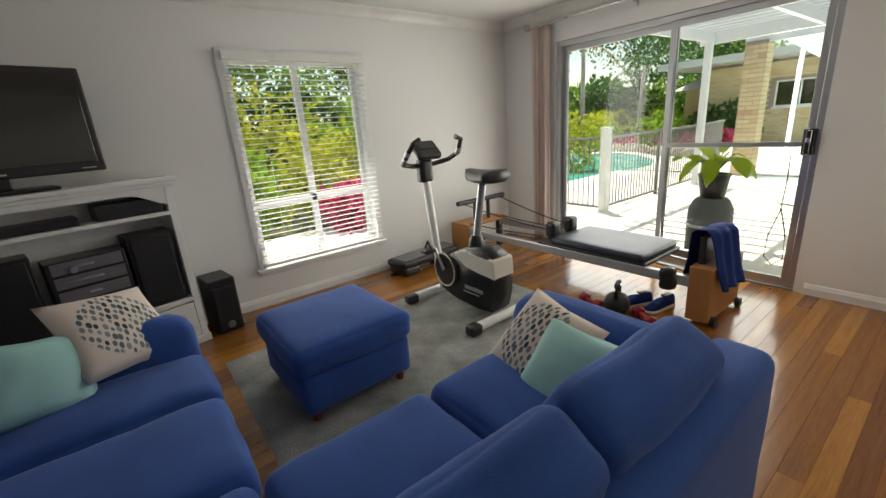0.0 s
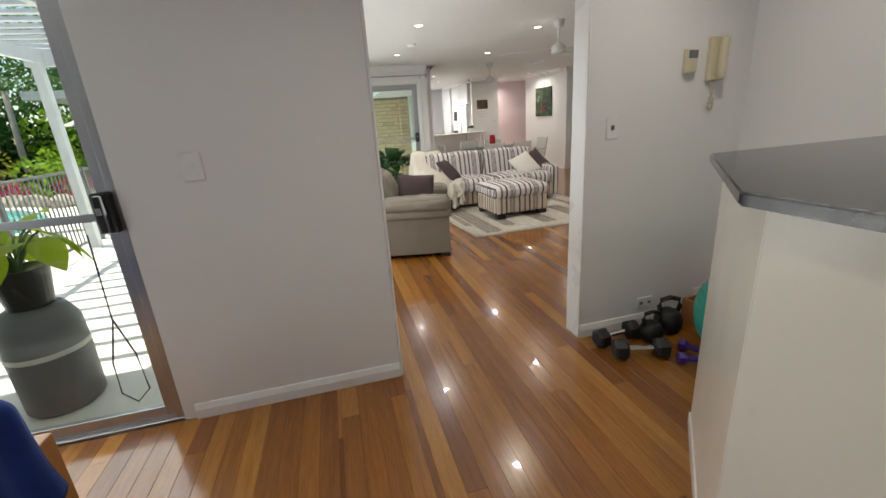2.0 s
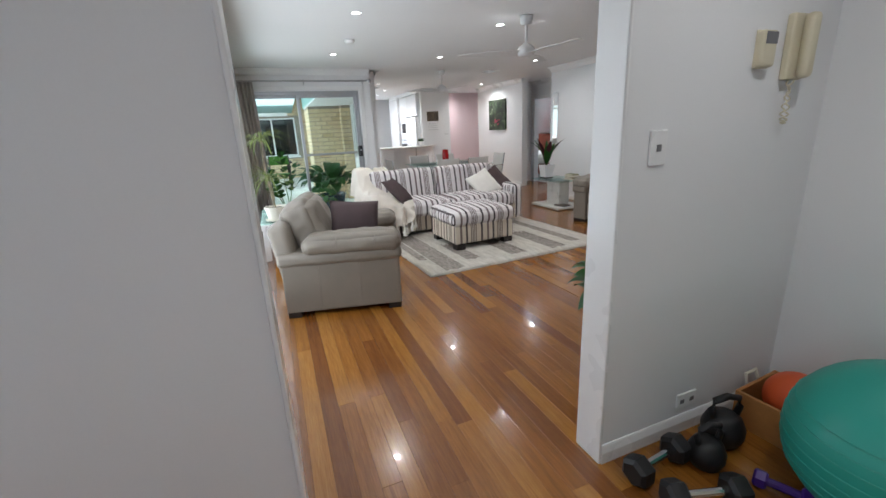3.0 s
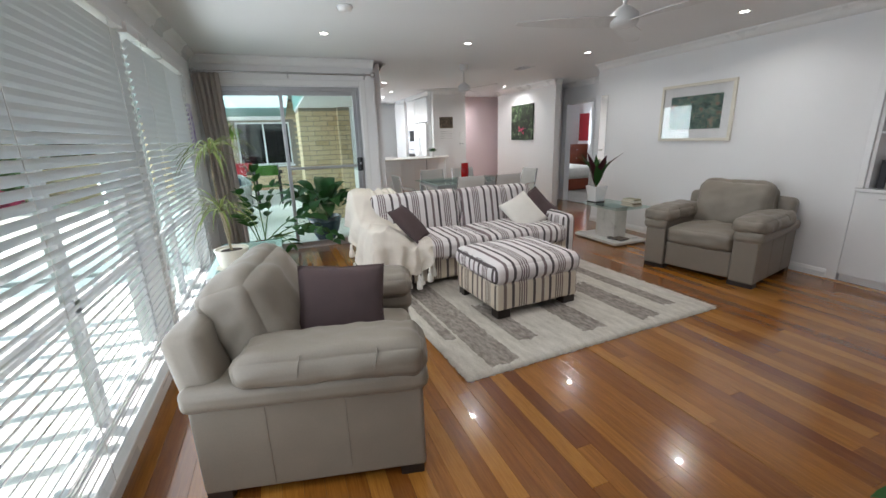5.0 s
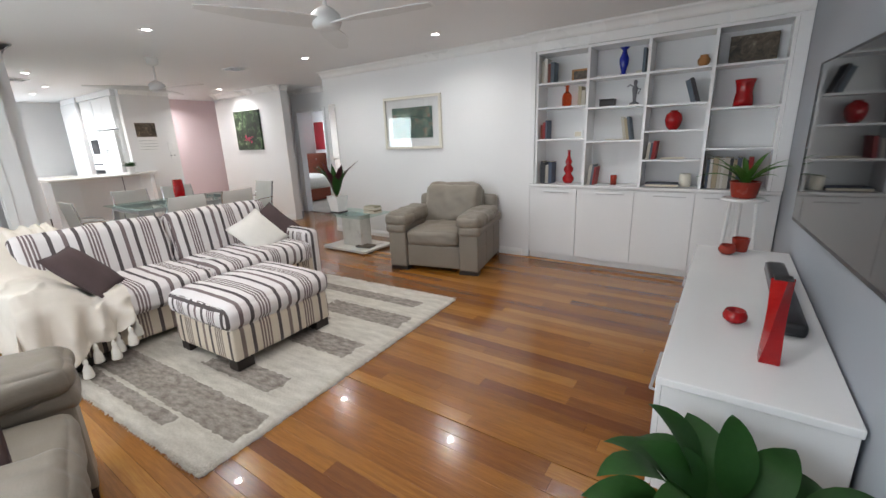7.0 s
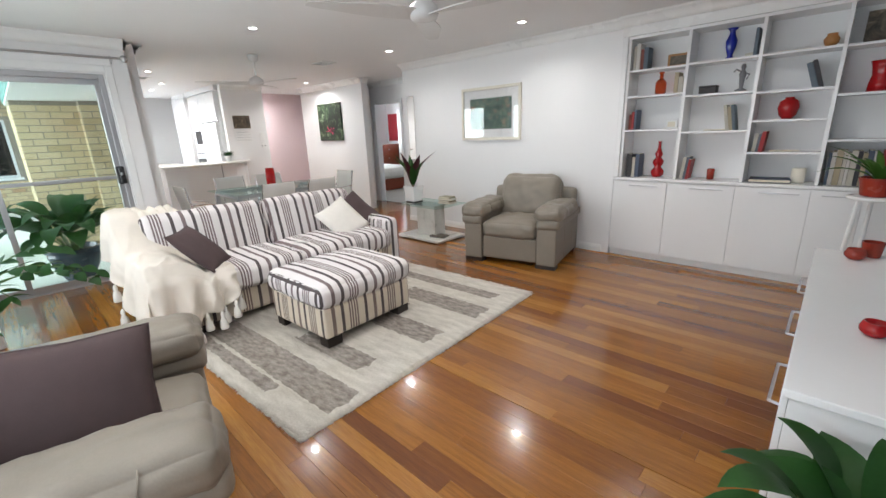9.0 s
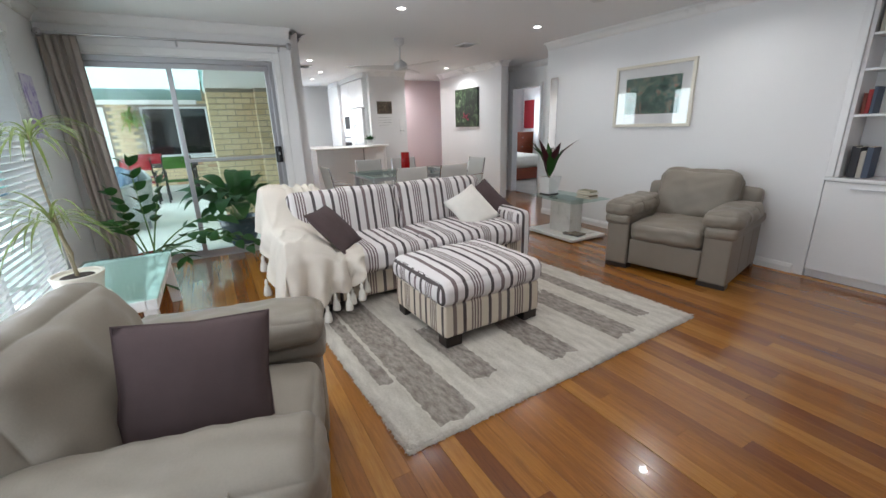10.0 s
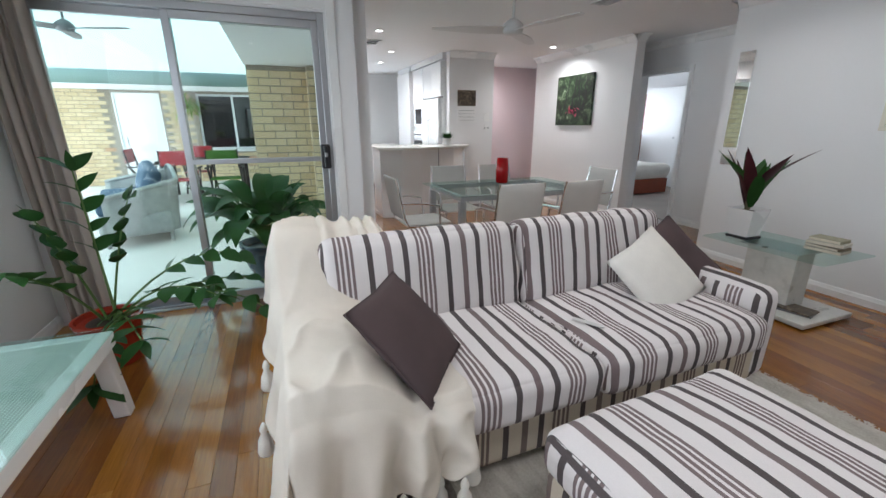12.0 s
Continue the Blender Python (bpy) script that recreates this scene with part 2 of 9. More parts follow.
def pane_glass(name, tint=(0.93, 0.97, 0.95), gloss=0.06):
    """Thin sheet glass: clear to look through, with a faint mirror on it."""
    m = bpy.data.materials.new(name)
    m.use_nodes = True
    nt = m.node_tree
    nt.nodes.remove(nt.nodes["Principled BSDF"])
    t, g, mx = nt.nodes.new("ShaderNodeBsdfTransparent"), nt.nodes.new("ShaderNodeBsdfGlossy"), nt.nodes.new("ShaderNodeMixShader")
    t.inputs[0].default_value = (*tint, 1)
    g.inputs["Roughness"].default_value = 0.02
    mx.inputs[0].default_value = gloss
    link(m, t.outputs[0], mx.inputs[1])
    link(m, g.outputs[0], mx.inputs[2])
    link(m, mx.outputs[0], nt.nodes["Material Output"].inputs[0])
    return m


PANE = pane_glass("window_glass", gloss=0.03)
TABLEGLASS = pane_glass("green_table_glass", (0.86, 0.95, 0.93), 0.12)
PICGLASS = pane_glass("picture_glass", (0.97, 0.97, 0.97), 0.07)
AMBERGLASS = glass("amber_glass", (0.75, 0.10, 0.02), 0.02)
MIRROR = material("mirror_silver", (0.9, 0.9, 0.9), 0.02, 1.0)


def emitter(name, color, strength):
    m = material(name, (0.9, 0.9, 0.9), 0.5)
    bsdf(m).inputs["Emission Color"].default_value = (*color, 1)
    bsdf(m).inputs["Emission Strength"].default_value = strength
    return m


LAMPGLOW = emitter("downlight_glow", (1, 0.97, 0.92), 9)


def board_material():
    """Varnished hardwood boards: each board has its own tone, with long grain."""
    m = material("varnished_boards", (0.4, 0.2, 0.07), 0.16, 0, 0.5)
    info = m.node_tree.nodes.new("ShaderNodeObjectInfo")
    geo = m.node_tree.nodes.new("ShaderNodeNewGeometry")
    add = m.node_tree.nodes.new("ShaderNodeMath")
    add.operation = "ADD"
    link(m, info.outputs["Random"], add.inputs[0])
    link(m, geo.outputs["Random Per Island"], add.inputs[1])
    fr = m.node_tree.nodes.new("ShaderNodeMath")
    fr.operation = "FRACT"
    link(m, add.outputs[0], fr.inputs[0])
    tone = ramp(m, fr.outputs[0], [(0.0, (0.145, 0.046, 0.009)), (0.18, (0.21, 0.074, 0.012)), (0.5, (0.26, 0.098, 0.015)), (0.8, (0.30, 0.122, 0.019)), (1.0, (0.36, 0.160, 0.030))])
    t = m.node_tree.nodes.new("ShaderNodeTexCoord")
    pos = m.node_tree.nodes.new("ShaderNodeMapping")
    pos.inputs["Scale"].default_value = (1.2, 26, 1)
    comb = m.node_tree.nodes.new("ShaderNodeVectorMath")
    comb.operation = "ADD"
    link(m, geo.outputs["Position"], comb.inputs[0])
    link(m, fr.outputs[0], comb.inputs[1])
    link(m, comb.outputs[0], pos.inputs[0])
    g1 = noise_tex(m, pos.outputs[0], 1.6, 6, 0.62)
    g2 = noise_tex(m, pos.outputs[0], 9, 4, 0.6)
    c = mix(m, 0.5, tone, ramp(m, g1, [(0.32, (0.30, 0.28, 0.26)), (0.6, (0.62, 0.60, 0.58))]), "SOFT_LIGHT")
    c = mix(m, 0.3, c, ramp(m, g2, [(0.35, (0.2, 0.2, 0.2)), (0.65, (0.8, 0.8, 0.8))]), "SOFT_LIGHT")
    link(m, c, bsdf(m).inputs["Base Color"])
    v = noise_tex(m, geo.outputs["Position"], 2.0, 3)
    rr = node(m, "ShaderNodeMapRange", To_Min=0.16, To_Max=0.26)
    link(m, v, rr.inputs["Value"])
    link(m, rr.outputs[0], bsdf(m).inputs["Roughness"])
    bump(m, g1, 0.08, 0.0006)
    bsdf(m).inputs["Coat Weight"].default_value = 0.4
    bsdf(m).inputs["Coat Roughness"].default_value = 0.035
    return m


BOARD = board_material()
FLOORBASE = surface("board_joint", (0.05, 0.02, 0.008), 0.7, var=0.2)


def stripe_material(name, base, dark, mid, period=0.30):
    """Woven stripes that run down every face, in a repeat of bands and pinstripes."""
    m = material(name, base, 0.92, 0, 0.2)
    t = m.node_tree.nodes.new("ShaderNodeTexCoord")
    sp = m.node_tree.nodes.new("ShaderNodeSeparateXYZ")
    sn = m.node_tree.nodes.new("ShaderNodeSeparateXYZ")
    link(m, t.outputs["Object"], sp.inputs[0])
    link(m, t.outputs["Normal"], sn.inputs[0])
    ab = m.node_tree.nodes.new("ShaderNodeMath"); ab.operation = "ABSOLUTE"
    link(m, sn.outputs[1], ab.inputs[0])
    gt = m.node_tree.nodes.new("ShaderNodeMath"); gt.operation = "GREATER_THAN"
    gt.inputs[1].default_value = 0.82
    link(m, ab.outputs[0], gt.inputs[0])
    mf = m.node_tree.nodes.new("ShaderNodeMix"); mf.data_type = "FLOAT"
    link(m, gt.outputs[0], mf.inputs[0])
    link(m, sp.outputs[1], mf.inputs[2])
    link(m, sp.outputs[0], mf.inputs[3])
    dv = m.node_tree.nodes.new("ShaderNodeMath"); dv.operation = "DIVIDE"
    dv.inputs[1].default_value = period
    link(m, mf.outputs[0], dv.inputs[0])
    fr = m.node_tree.nodes.new("ShaderNodeMath"); fr.operation = "FRACT"
    link(m, dv.outputs[0], fr.inputs[0])
    r = m.node_tree.nodes.new("ShaderNodeValToRGB")
    r.color_ramp.interpolation = "CONSTANT"
    bands = [(0.0, base), (0.10, dark), (0.17, base), (0.33, mid), (0.365, base), (0.39, mid), (0.425, base), (0.45, mid), (0.485, base), (0.51, mid), (0.545, base),
             (0.66, dark), (0.73, base), (0.86, mid), (0.94, base)]
    e = r.color_ramp.elements
    while len(e) < len(bands):
        e.new(0.5)
    for el, (p, c) in zip(e, bands):
        el.position, el.color = p, (*c, 1)
    link(m, fr.outputs[0], r.inputs[0])
    weave = noise_tex(m, t.outputs["Object"], 420, 2)
    slow = noise_tex(m, t.outputs["Object"], 5, 2)
    c = mix(m, 0.35, r.outputs[0], ramp(m, weave, [(0.3, (0.3, 0.3, 0.3)), (0.7, (0.7, 0.7, 0.7))]), "SOFT_LIGHT")
    c = mix(m, 0.25, c, ramp(m, slow, [(0.3, (0.35, 0.35, 0.35)), (0.7, (0.65, 0.65, 0.65))]), "SOFT_LIGHT")
    link(m, c, bsdf(m).inputs["Base Color"])
    bump(m, weave, 0.4, 0.0015)
    return m


STRIPE = stripe_material("striped_cotton", (0.72, 0.68, 0.67), (0.10, 0.085, 0.085), (0.20, 0.155, 0.155), 0.36)
STRIPEB = stripe_material("striped_cotton_base", (0.66, 0.58, 0.47), (0.11, 0.09, 0.085), (0.22, 0.17, 0.15), 0.36)


def rug_material(name, tones, scale, stretch, rough=0.98):
    m = material(name, tones[0][1], rough, 0, 0.1)
    v = coords(m, "Object", stretch)
    a = noise_tex(m, v, scale, 3, 0.5)
    f = noise_tex(m, coords(m), 90, 5, 0.7)
    c = ramp(m, a, tones)
    c = mix(m, 0.6, c, ramp(m, f, [(0.25, (0.2, 0.2, 0.2)), (0.75, (0.8, 0.8, 0.8))]), "SOFT_LIGHT")
    link(m, c, bsdf(m).inputs["Base Color"])
    bump(m, f, 1.0, 0.012)
    return m


RUGGREY = rug_material("grey_patch_rug", [(0.25, (0.17, 0.18, 0.17)), (0.5, (0.30, 0.31, 0.29)), (0.75, (0.44, 0.43, 0.40))], 4.5, (1, 1, 1))
RUGCREAM = rug_material("cream_shag", [(0.3, (0.52, 0.48, 0.42)), (0.7, (0.68, 0.64, 0.57))], 6, (1, 4, 1))
RUGTAUPE = rug_material("taupe_loop_pile", [(0.3, (0.22, 0.19, 0.165)), (0.7, (0.42, 0.375, 0.33))], 16, (1, 2.5, 1))


def painting_material(name, stops, scale, seed=0.0, dist=1.2):
    m = material(name, stops[0][1], 0.5)
    v = coords(m, "Object", (1, 1, 1))
    n = node(m, "ShaderNodeTexNoise", Scale=scale, Detail=7.0, Roughness=0.68, Distortion=dist)
    add = m.node_tree.nodes.new("ShaderNodeVectorMath")
    add.inputs[1].default_value = (seed, seed * 1.7, seed * 0.3)
    link(m, v, add.inputs[0])
    link(m, add.outputs[0], n.inputs["Vector"])
    link(m, ramp(m, n.outputs["Fac"], stops), bsdf(m).inputs["Base Color"])
    return m


ART_GREEN = painting_material("floral_print", [(0.30, (0.005, 0.02, 0.02)), (0.44, (0.015, 0.06, 0.05)), (0.51, (0.07, 0.17, 0.12)), (0.57, (0.20, 0.32, 0.24)), (0.61, (0.45, 0.08, 0.04)), (0.66, (0.03, 0.10, 0.09))], 17)
ART_FOREST = painting_material("forest_print", [(0.36, (0.003, 0.005, 0.003)), (0.47, (0.008, 0.018, 0.007)), (0.54, (0.022, 0.05, 0.018)), (0.62, (0.09, 0.14, 0.07)), (0.72, (0.5, 0.6, 0.42))], 7, 3.0, 0.6)
ART_IRIS = painting_material("iris_print", [(0.3, (0.7, 0.68, 0.72)), (0.5, (0.55, 0.5, 0.66)), (0.62, (0.2, 0.12, 0.45)), (0.75, (0.35, 0.12, 0.3))], 7, 5.0)
ART_DARK = painting_material("dark_print", [(0.3, (0.02, 0.015, 0.01)), (0.55, (0.12, 0.09, 0.06)), (0.75, (0.45, 0.36, 0.27))], 10, 8.0)
FENCEMESH = surface("grey_pool_fence", (0.22, 0.22, 0.22), 0.5, var=0.2, big=4, fine=80, bumps=0.05)


def water_material():
    m = material("pool_water", (0.02, 0.36, 0.36), 0.06)
    w = noise_tex(m, coords(m), 2.6, 3)
    link(m, ramp(m, w, [(0.3, (0.02, 0.40, 0.38)), (0.7, (0.10, 0.60, 0.56))]), bsdf(m).inputs["Base Color"])
    bump(m, w, 0.3, 0.03)
    return m


WATER = water_material()
GRASS = surface("garden_bed", (0.10, 0.12, 0.04), 0.95, var=0.5, big=1.2, fine=30, bumps=1.0, dist=0.03)


def dotted_material():
    """Cream cotton with rows of small grey-teal petals in a round field."""
    m = material("petal_print_cotton", (0.66, 0.58, 0.52), 0.92, 0, 0.2)
    v = coords(m, "Object", (44, 26, 0.01), (0, 0, 0.5))
    vo = node(m, "ShaderNodeTexVoronoi", Scale=1.0, Randomness=0.35)
    link(m, v, vo.inputs["Vector"])
    d = ramp(m, vo.outputs["Distance"], [(0.38, (1, 1, 1)), (0.44, (0, 0, 0))])
    t = m.node_tree.nodes.new("ShaderNodeTexCoord")
    ln = m.node_tree.nodes.new("ShaderNodeVectorMath"); ln.operation = "LENGTH"
    link(m, t.outputs["Object"], ln.inputs[0])
    rg = ramp(m, ln.outputs["Value"], [(0.165, (1, 1, 1)), (0.17, (0, 0, 0))])
    mask = mix(m, 1.0, d, rg, "MULTIPLY")
    tone = ramp(m, vo.outputs["Color"], [(0.2, (0.03, 0.06, 0.08)), (0.8, (0.22, 0.28, 0.30))])
    f = noise_tex(m, t.outputs["Object"], 300, 3)
    c = mix(m, mask, (0.68, 0.59, 0.53), tone)
    link(m, c, bsdf(m).inputs["Base Color"])
    bump(m, f, 0.4, 0.0015)
    return m


PETAL = dotted_material()


def rattan_material():
    m = material("white_rattan", (0.7, 0.7, 0.67), 0.6)
    v = coords(m, "Object", (1, 1, 1))
    w = node(m, "ShaderNodeTexWave", Scale=28.0)
    link(m, v, w.inputs["Vector"])
    w2 = node(m, "ShaderNodeTexWave", Scale=28.0)
    w2.bands_direction = "Y"
    link(m, v, w2.inputs["Vector"])
    k = mix(m, 1.0, w.outputs["Color"], w2.outputs["Color"], "MULTIPLY")
    link(m, ramp(m, k, [(0.0, (0.40, 0.40, 0.38)), (0.3, (0.72, 0.72, 0.69))]), bsdf(m).inputs["Base Color"])
    bump(m, k, 0.6, 0.003)
    return m


RATTAN = rattan_material()

# ---- mesh helpers ----
def part(name, bm, mat, parent=None, label="", smooth=False, kind="", category=""):
    """Links a bmesh as one mesh object under a thing or a part."""
    me = bpy.data.meshes.new(name)
    if smooth:
        for f in bm.faces:
            f.smooth = True
    bm.to_mesh(me)
    bm.free()
    for m in (mat if isinstance(mat, (list, tuple)) else [mat]):
        me.materials.append(m)
    ob = new(name, me)
    if parent:
        ob.parent = parent
    tagged(ob, label, category, "", kind)
    return ob


def thing(name, label, category, x, y, z=0.0, rz=0.0, group="", kind=""):
    ob = new(name)
    ob.empty_display_size = 0.1
    ob.matrix_world = pose(x, y, z, 0, 0, rz)
    return tagged(ob, label, category, group, kind)


def add_box(bm, x0, x1, y0, y1, z0, z1, bevel=0.0, seg=2, m=None):
    r = bmesh.ops.create_cube(bm, size=1)
    vs = r["verts"]
    for v in vs:
        v.co = Vector(((x0 + x1) / 2 + v.co.x * (x1 - x0), (y0 + y1) / 2 + v.co.y * (y1 - y0), (z0 + z1) / 2 + v.co.z * (z1 - z0)))
        if m:
            v.co = m @ v.co
    if bevel:
        es = list({e for v in vs for e in v.link_edges})
        bmesh.ops.bevel(bm, geom=es, offset=bevel, segments=seg, affect="EDGES", profile=0.5)
    return bm


def box(x0, x1, y0, y1, z0, z1, bevel=0.0, seg=2, m=None):
    return add_box(bmesh.new(), x0, x1, y0, y1, z0, z1, bevel, seg, m)


def add_lathe(bm, profile, n=28, at=(0, 0, 0), m=None):
    """Turns (radius, height) pairs round the z axis."""
    rings = []
    for r, z in profile:
        ring = []
        for i in range(n):
            a = 2 * math.pi * i / n
            c = Vector((at[0] + r * math.cos(a), at[1] + r * math.sin(a), at[2] + z))
            ring.append(bm.verts.new(m @ c if m else c))
        rings.append(ring)
    for a, b in zip(rings, rings[1:]):
        for i in range(n):
            bm.faces.new((a[i], a[(i + 1) % n], b[(i + 1) % n], b[i]))
    bm.faces.new(list(reversed(rings[0])))
    bm.faces.new(rings[-1])
    return bm


def lathe(profile, n=28, at=(0, 0, 0), m=None):
    return add_lathe(bmesh.new(), profile, n, at, m)


def add_tube(bm, pts, r, n=8, r1=None, cap=True):
    """A round bar along points, that may taper to r1."""
    pts = [Vector(p) for p in pts]
    rings = []
    up = Vector((0, 0, 1))
    for i, p in enumerate(pts):
        d = (pts[min(i + 1, len(pts) - 1)] - pts[max(i - 1, 0)]).normalized()
        s = d.cross(up)
        if s.length < 0.05:
            s = d.cross(Vector((1, 0, 0)))
        s.normalize()
        u = s.cross(d)
        rr = r if r1 is None else r + (r1 - r) * i / max(1, len(pts) - 1)
        rings.append([bm.verts.new(p + (s * math.cos(2 * math.pi * k / n) + u * math.sin(2 * math.pi * k / n)) * rr) for k in range(n)])
    for a, b in zip(rings, rings[1:]):
        for k in range(n):
            bm.faces.new((a[k], a[(k + 1) % n], b[(k + 1) % n], b[k]))
    if cap:
        bm.faces.new(list(reversed(rings[0])))
        bm.faces.new(rings[-1])
    return bm


def tube(pts, r, n=8, r1=None):
    return add_tube(bmesh.new(), pts, r, n, r1)


def arc(p0, p1, sag, n=8, way=(0, 0, -1)):
    p0, p1, w = Vector(p0), Vector(p1), Vector(way)
    return [p0.lerp(p1, i / n) + w * sag * 4 * (i / n) * (1 - i / n) for i in range(n + 1)]


def soft(sx, sy, sz, r=0.05, puff=(0, 0, 0), n=10, wrinkle=0.0, freq=6.0, seed=0.0, at=(0, 0, 0), m=None, bm=None):
    """A padded block: rounded edges, faces that swell by puff, and slight creases."""
    bm = bm or bmesh.new()
    h = Vector((sx / 2, sy / 2, sz / 2))
    r = min(r, *(0.98 * k for k in h))
    cache = {}

    def vert(p):
        key = tuple(round(c, 5) for c in p)
        if key in cache:
            return cache[key]
        q = Vector([max(-(h[i] - r), min(h[i] - r, p[i])) for i in range(3)])
        d = Vector(p) - q
        nrm = d.normalized() if d.length > 1e-9 else Vector((0, 0, 1))
        c = q + nrm * r
        u = [p[i] / h[i] for i in range(3)]
        for i in range(3):
            j, k = (i + 1) % 3, (i + 2) % 3
            c[i] += puff[i] * u[i] * max(0, 1 - u[j] ** 2) ** 0.6 * max(0, 1 - u[k] ** 2) ** 0.6
        if wrinkle:
            w = noise.noise(Vector(c) * freq + Vector((seed, seed, seed))) + 0.5 * noise.noise(Vector(c) * freq * 2.3 + Vector((seed, 0, 7)))
            c += nrm * w * wrinkle
        c += Vector(at)
        cache[key] = bm.verts.new(m @ c if m else c)
        return cache[key]

    # places along an edge: dense in the rounding
    def steps(a):
        k = max(2, int(n * 0.3))
        e = [-a + r * (1 - math.cos(math.pi / 2 * i / k)) for i in range(k)]
        mid = [-a + r + (2 * a - 2 * r) * i / n for i in range(n + 1)]
        return e + mid + [-x for x in reversed(e)]

    st = [steps(h[i]) for i in range(3)]
    for i in range(3):
        j, k = (i + 1) % 3, (i + 2) % 3
        for sgn in (-1, 1):
            for a in range(len(st[j]) - 1):
                for b in range(len(st[k]) - 1):
                    quad = []
                    for da, db in ((0, 0), (1, 0), (1, 1), (0, 1)):
                        p = [0, 0, 0]
                        p[i], p[j], p[k] = sgn * h[i], st[j][a + da], st[k][b + db]
                        quad.append(vert(p))
                    if sgn < 0:
                        quad.reverse()
                    if len(set(quad)) == 4:
                        try:
                            bm.faces.new(quad)
                        except ValueError:
                            pass
    return bm


def pillow(w, h, t, n=14, seed=0.0, m=None, sharp=0.16):
    """A scatter cushion lying in xy: thin at the seams, full in the middle, ears at the corners."""
    bm = bmesh.new()
    grid = {}
    for s in (1, -1):
        for i in range(n + 1):
            for j in range(n + 1):
                u, v = 2 * i / n - 1, 2 * j / n - 1
                edge = i in (0, n) or j in (0, n)
                if edge and s < 0:
                    grid[s, i, j] = grid[1, i, j]
                    continue
                pull = 1 - 0.07 * (1 - abs(u)) * abs(v) ** 3 - 0.0
                pull2 = 1 - 0.07 * (1 - abs(v)) * abs(u) ** 3
                z = t / 2 * (max(0, 1 - u * u) * max(0, 1 - v * v)) ** 0.45
                z += 0.012 * noise.noise(Vector((u * 2.5 + seed, v * 2.5, s))) * (1 - max(abs(u), abs(v)))
                c = Vector((w / 2 * u * pull2, h / 2 * v * pull, s * z))
                grid[s, i, j] = bm.verts.new(m @ c if m else c)
        for i in range(n):
            for j in range(n):
                q = [grid[s, i, j], grid[s, i + 1, j], grid[s, i + 1, j + 1], grid[s, i, j + 1]]
                if s < 0:
                    q.reverse()
                bm.faces.new(q)
    return bm


def add_leaf(bm, base, way, length, width, droop=0.5, n=5, fold=0.25, twist=0.0):
    """A blade from base: it starts along way and bends down."""
    base, d = Vector(base), Vector(way).normalized()
    side = d.cross(Vector((0, 0, 1)))
    if side.length < 0.1:
        side = Vector((math.cos(twist * 9), math.sin(twist * 9), 0))
    side.normalize()
    side = Matrix.Rotation(twist, 3, d) @ side
    rows, p = [], base.copy()
    for i in range(n + 1):
        t = i / n
        w = width / 2 * math.sin(math.pi * min(1, 0.06 + 0.94 * t) ** 0.8) if i < n else 0.0006
        up = side.cross(d)
        rows.append((bm.verts.new(p - side * w + up * w * fold), bm.verts.new(p), bm.verts.new(p + side * w + up * w * fold)))
        p = p + d * length / n
        d = (d + Vector((0, 0, -droop / n))).normalized()
    for a, b in zip(rows, rows[1:]):
        bm.faces.new((a[0], a[1], b[1], b[0]))
        bm.faces.new((a[1], a[2], b[2], b[1]))
    return bm


BLINDSLAT = surface("white_blind_slat", (0.80, 0.81, 0.82), 0.4, var=0.03, big=3, fine=60, bumps=0.02)
slat_tr = BLINDSLAT.node_tree.nodes.new("ShaderNodeBsdfTranslucent")
slat_tr.inputs[0].default_value = (0.86, 0.87, 0.88, 1)
slat_mix = BLINDSLAT.node_tree.nodes.new("ShaderNodeMixShader")
slat_mix.inputs[0].default_value = 0.45
link(BLINDSLAT, bsdf(BLINDSLAT).outputs[0], slat_mix.inputs[1])
link(BLINDSLAT, slat_tr.outputs[0], slat_mix.inputs[2])
link(BLINDSLAT, slat_mix.outputs[0], BLINDSLAT.node_tree.nodes["Material Output"].inputs[0])


# ---- the house: walls, ceilings, floor ----
H = 2.42


def wall(name, x0, x1, y0, y1, holes=(), along="x", z0=0.0, z1=H, mat=WALL, label=""):
    """One wall with openings (a, b, low, high) along its run."""
    bm = bmesh.new()
    a0, a1 = (x0, x1) if along == "x" else (y0, y1)

    def piece(a, b, lo, hi):
        if b - a > 1e-4 and hi - lo > 1e-4:
            add_box(bm, *((a, b, y0, y1) if along == "x" else (x0, x1, a, b)), lo, hi)

    at = a0
    for a, b, lo, hi in sorted(holes):
        piece(at, a, z0, z1)
        piece(a, b, z0, lo)
        piece(a, b, hi, z1)
        at = b
    piece(at, a1, z0, z1)
    return part(name, bm, mat, kind="structure", label=label or "white painted plaster wall")


XG, XL = 3.63, 3.75          # gym side and living side of the wall between the rooms
wall("wall_gym_north", -2.3, XG + 0.12, 3.45, 3.62, [(0.65, 1.735, 0.335, 1.99)])
wall("wall_gym_east", XG, XL + 0.08, 0.50, 3.45, [(0.56, 2.74, 0.0, 2.11)], "y")
wall("wall_pier", XG, XL, -0.56, 0.50, along="y")
wall("wall_between", XG, XL, -5.9, -1.72, along="y")
wall("wall_header", XG, XL, -1.72, -0.56, along="y", z0=2.40)
wall("wall_feature_grey", XL, 3.93, -5.9, -2.05, along="y", mat=WALL_GREY, label="smooth grey painted feature wall behind the television")
wall("wall_gym_south", -2.3, XG, -2.92, -2.80)
wall("wall_gym_west", -2.42, -2.3, -2.92, 3.62, along="y")
wall("wall_living_north", XL + 0.08, 9.93, -0.20, -0.02, [(4.45, 7.19, 0.14, 2.10), (7.33, 8.95, 0.14, 2.10)])
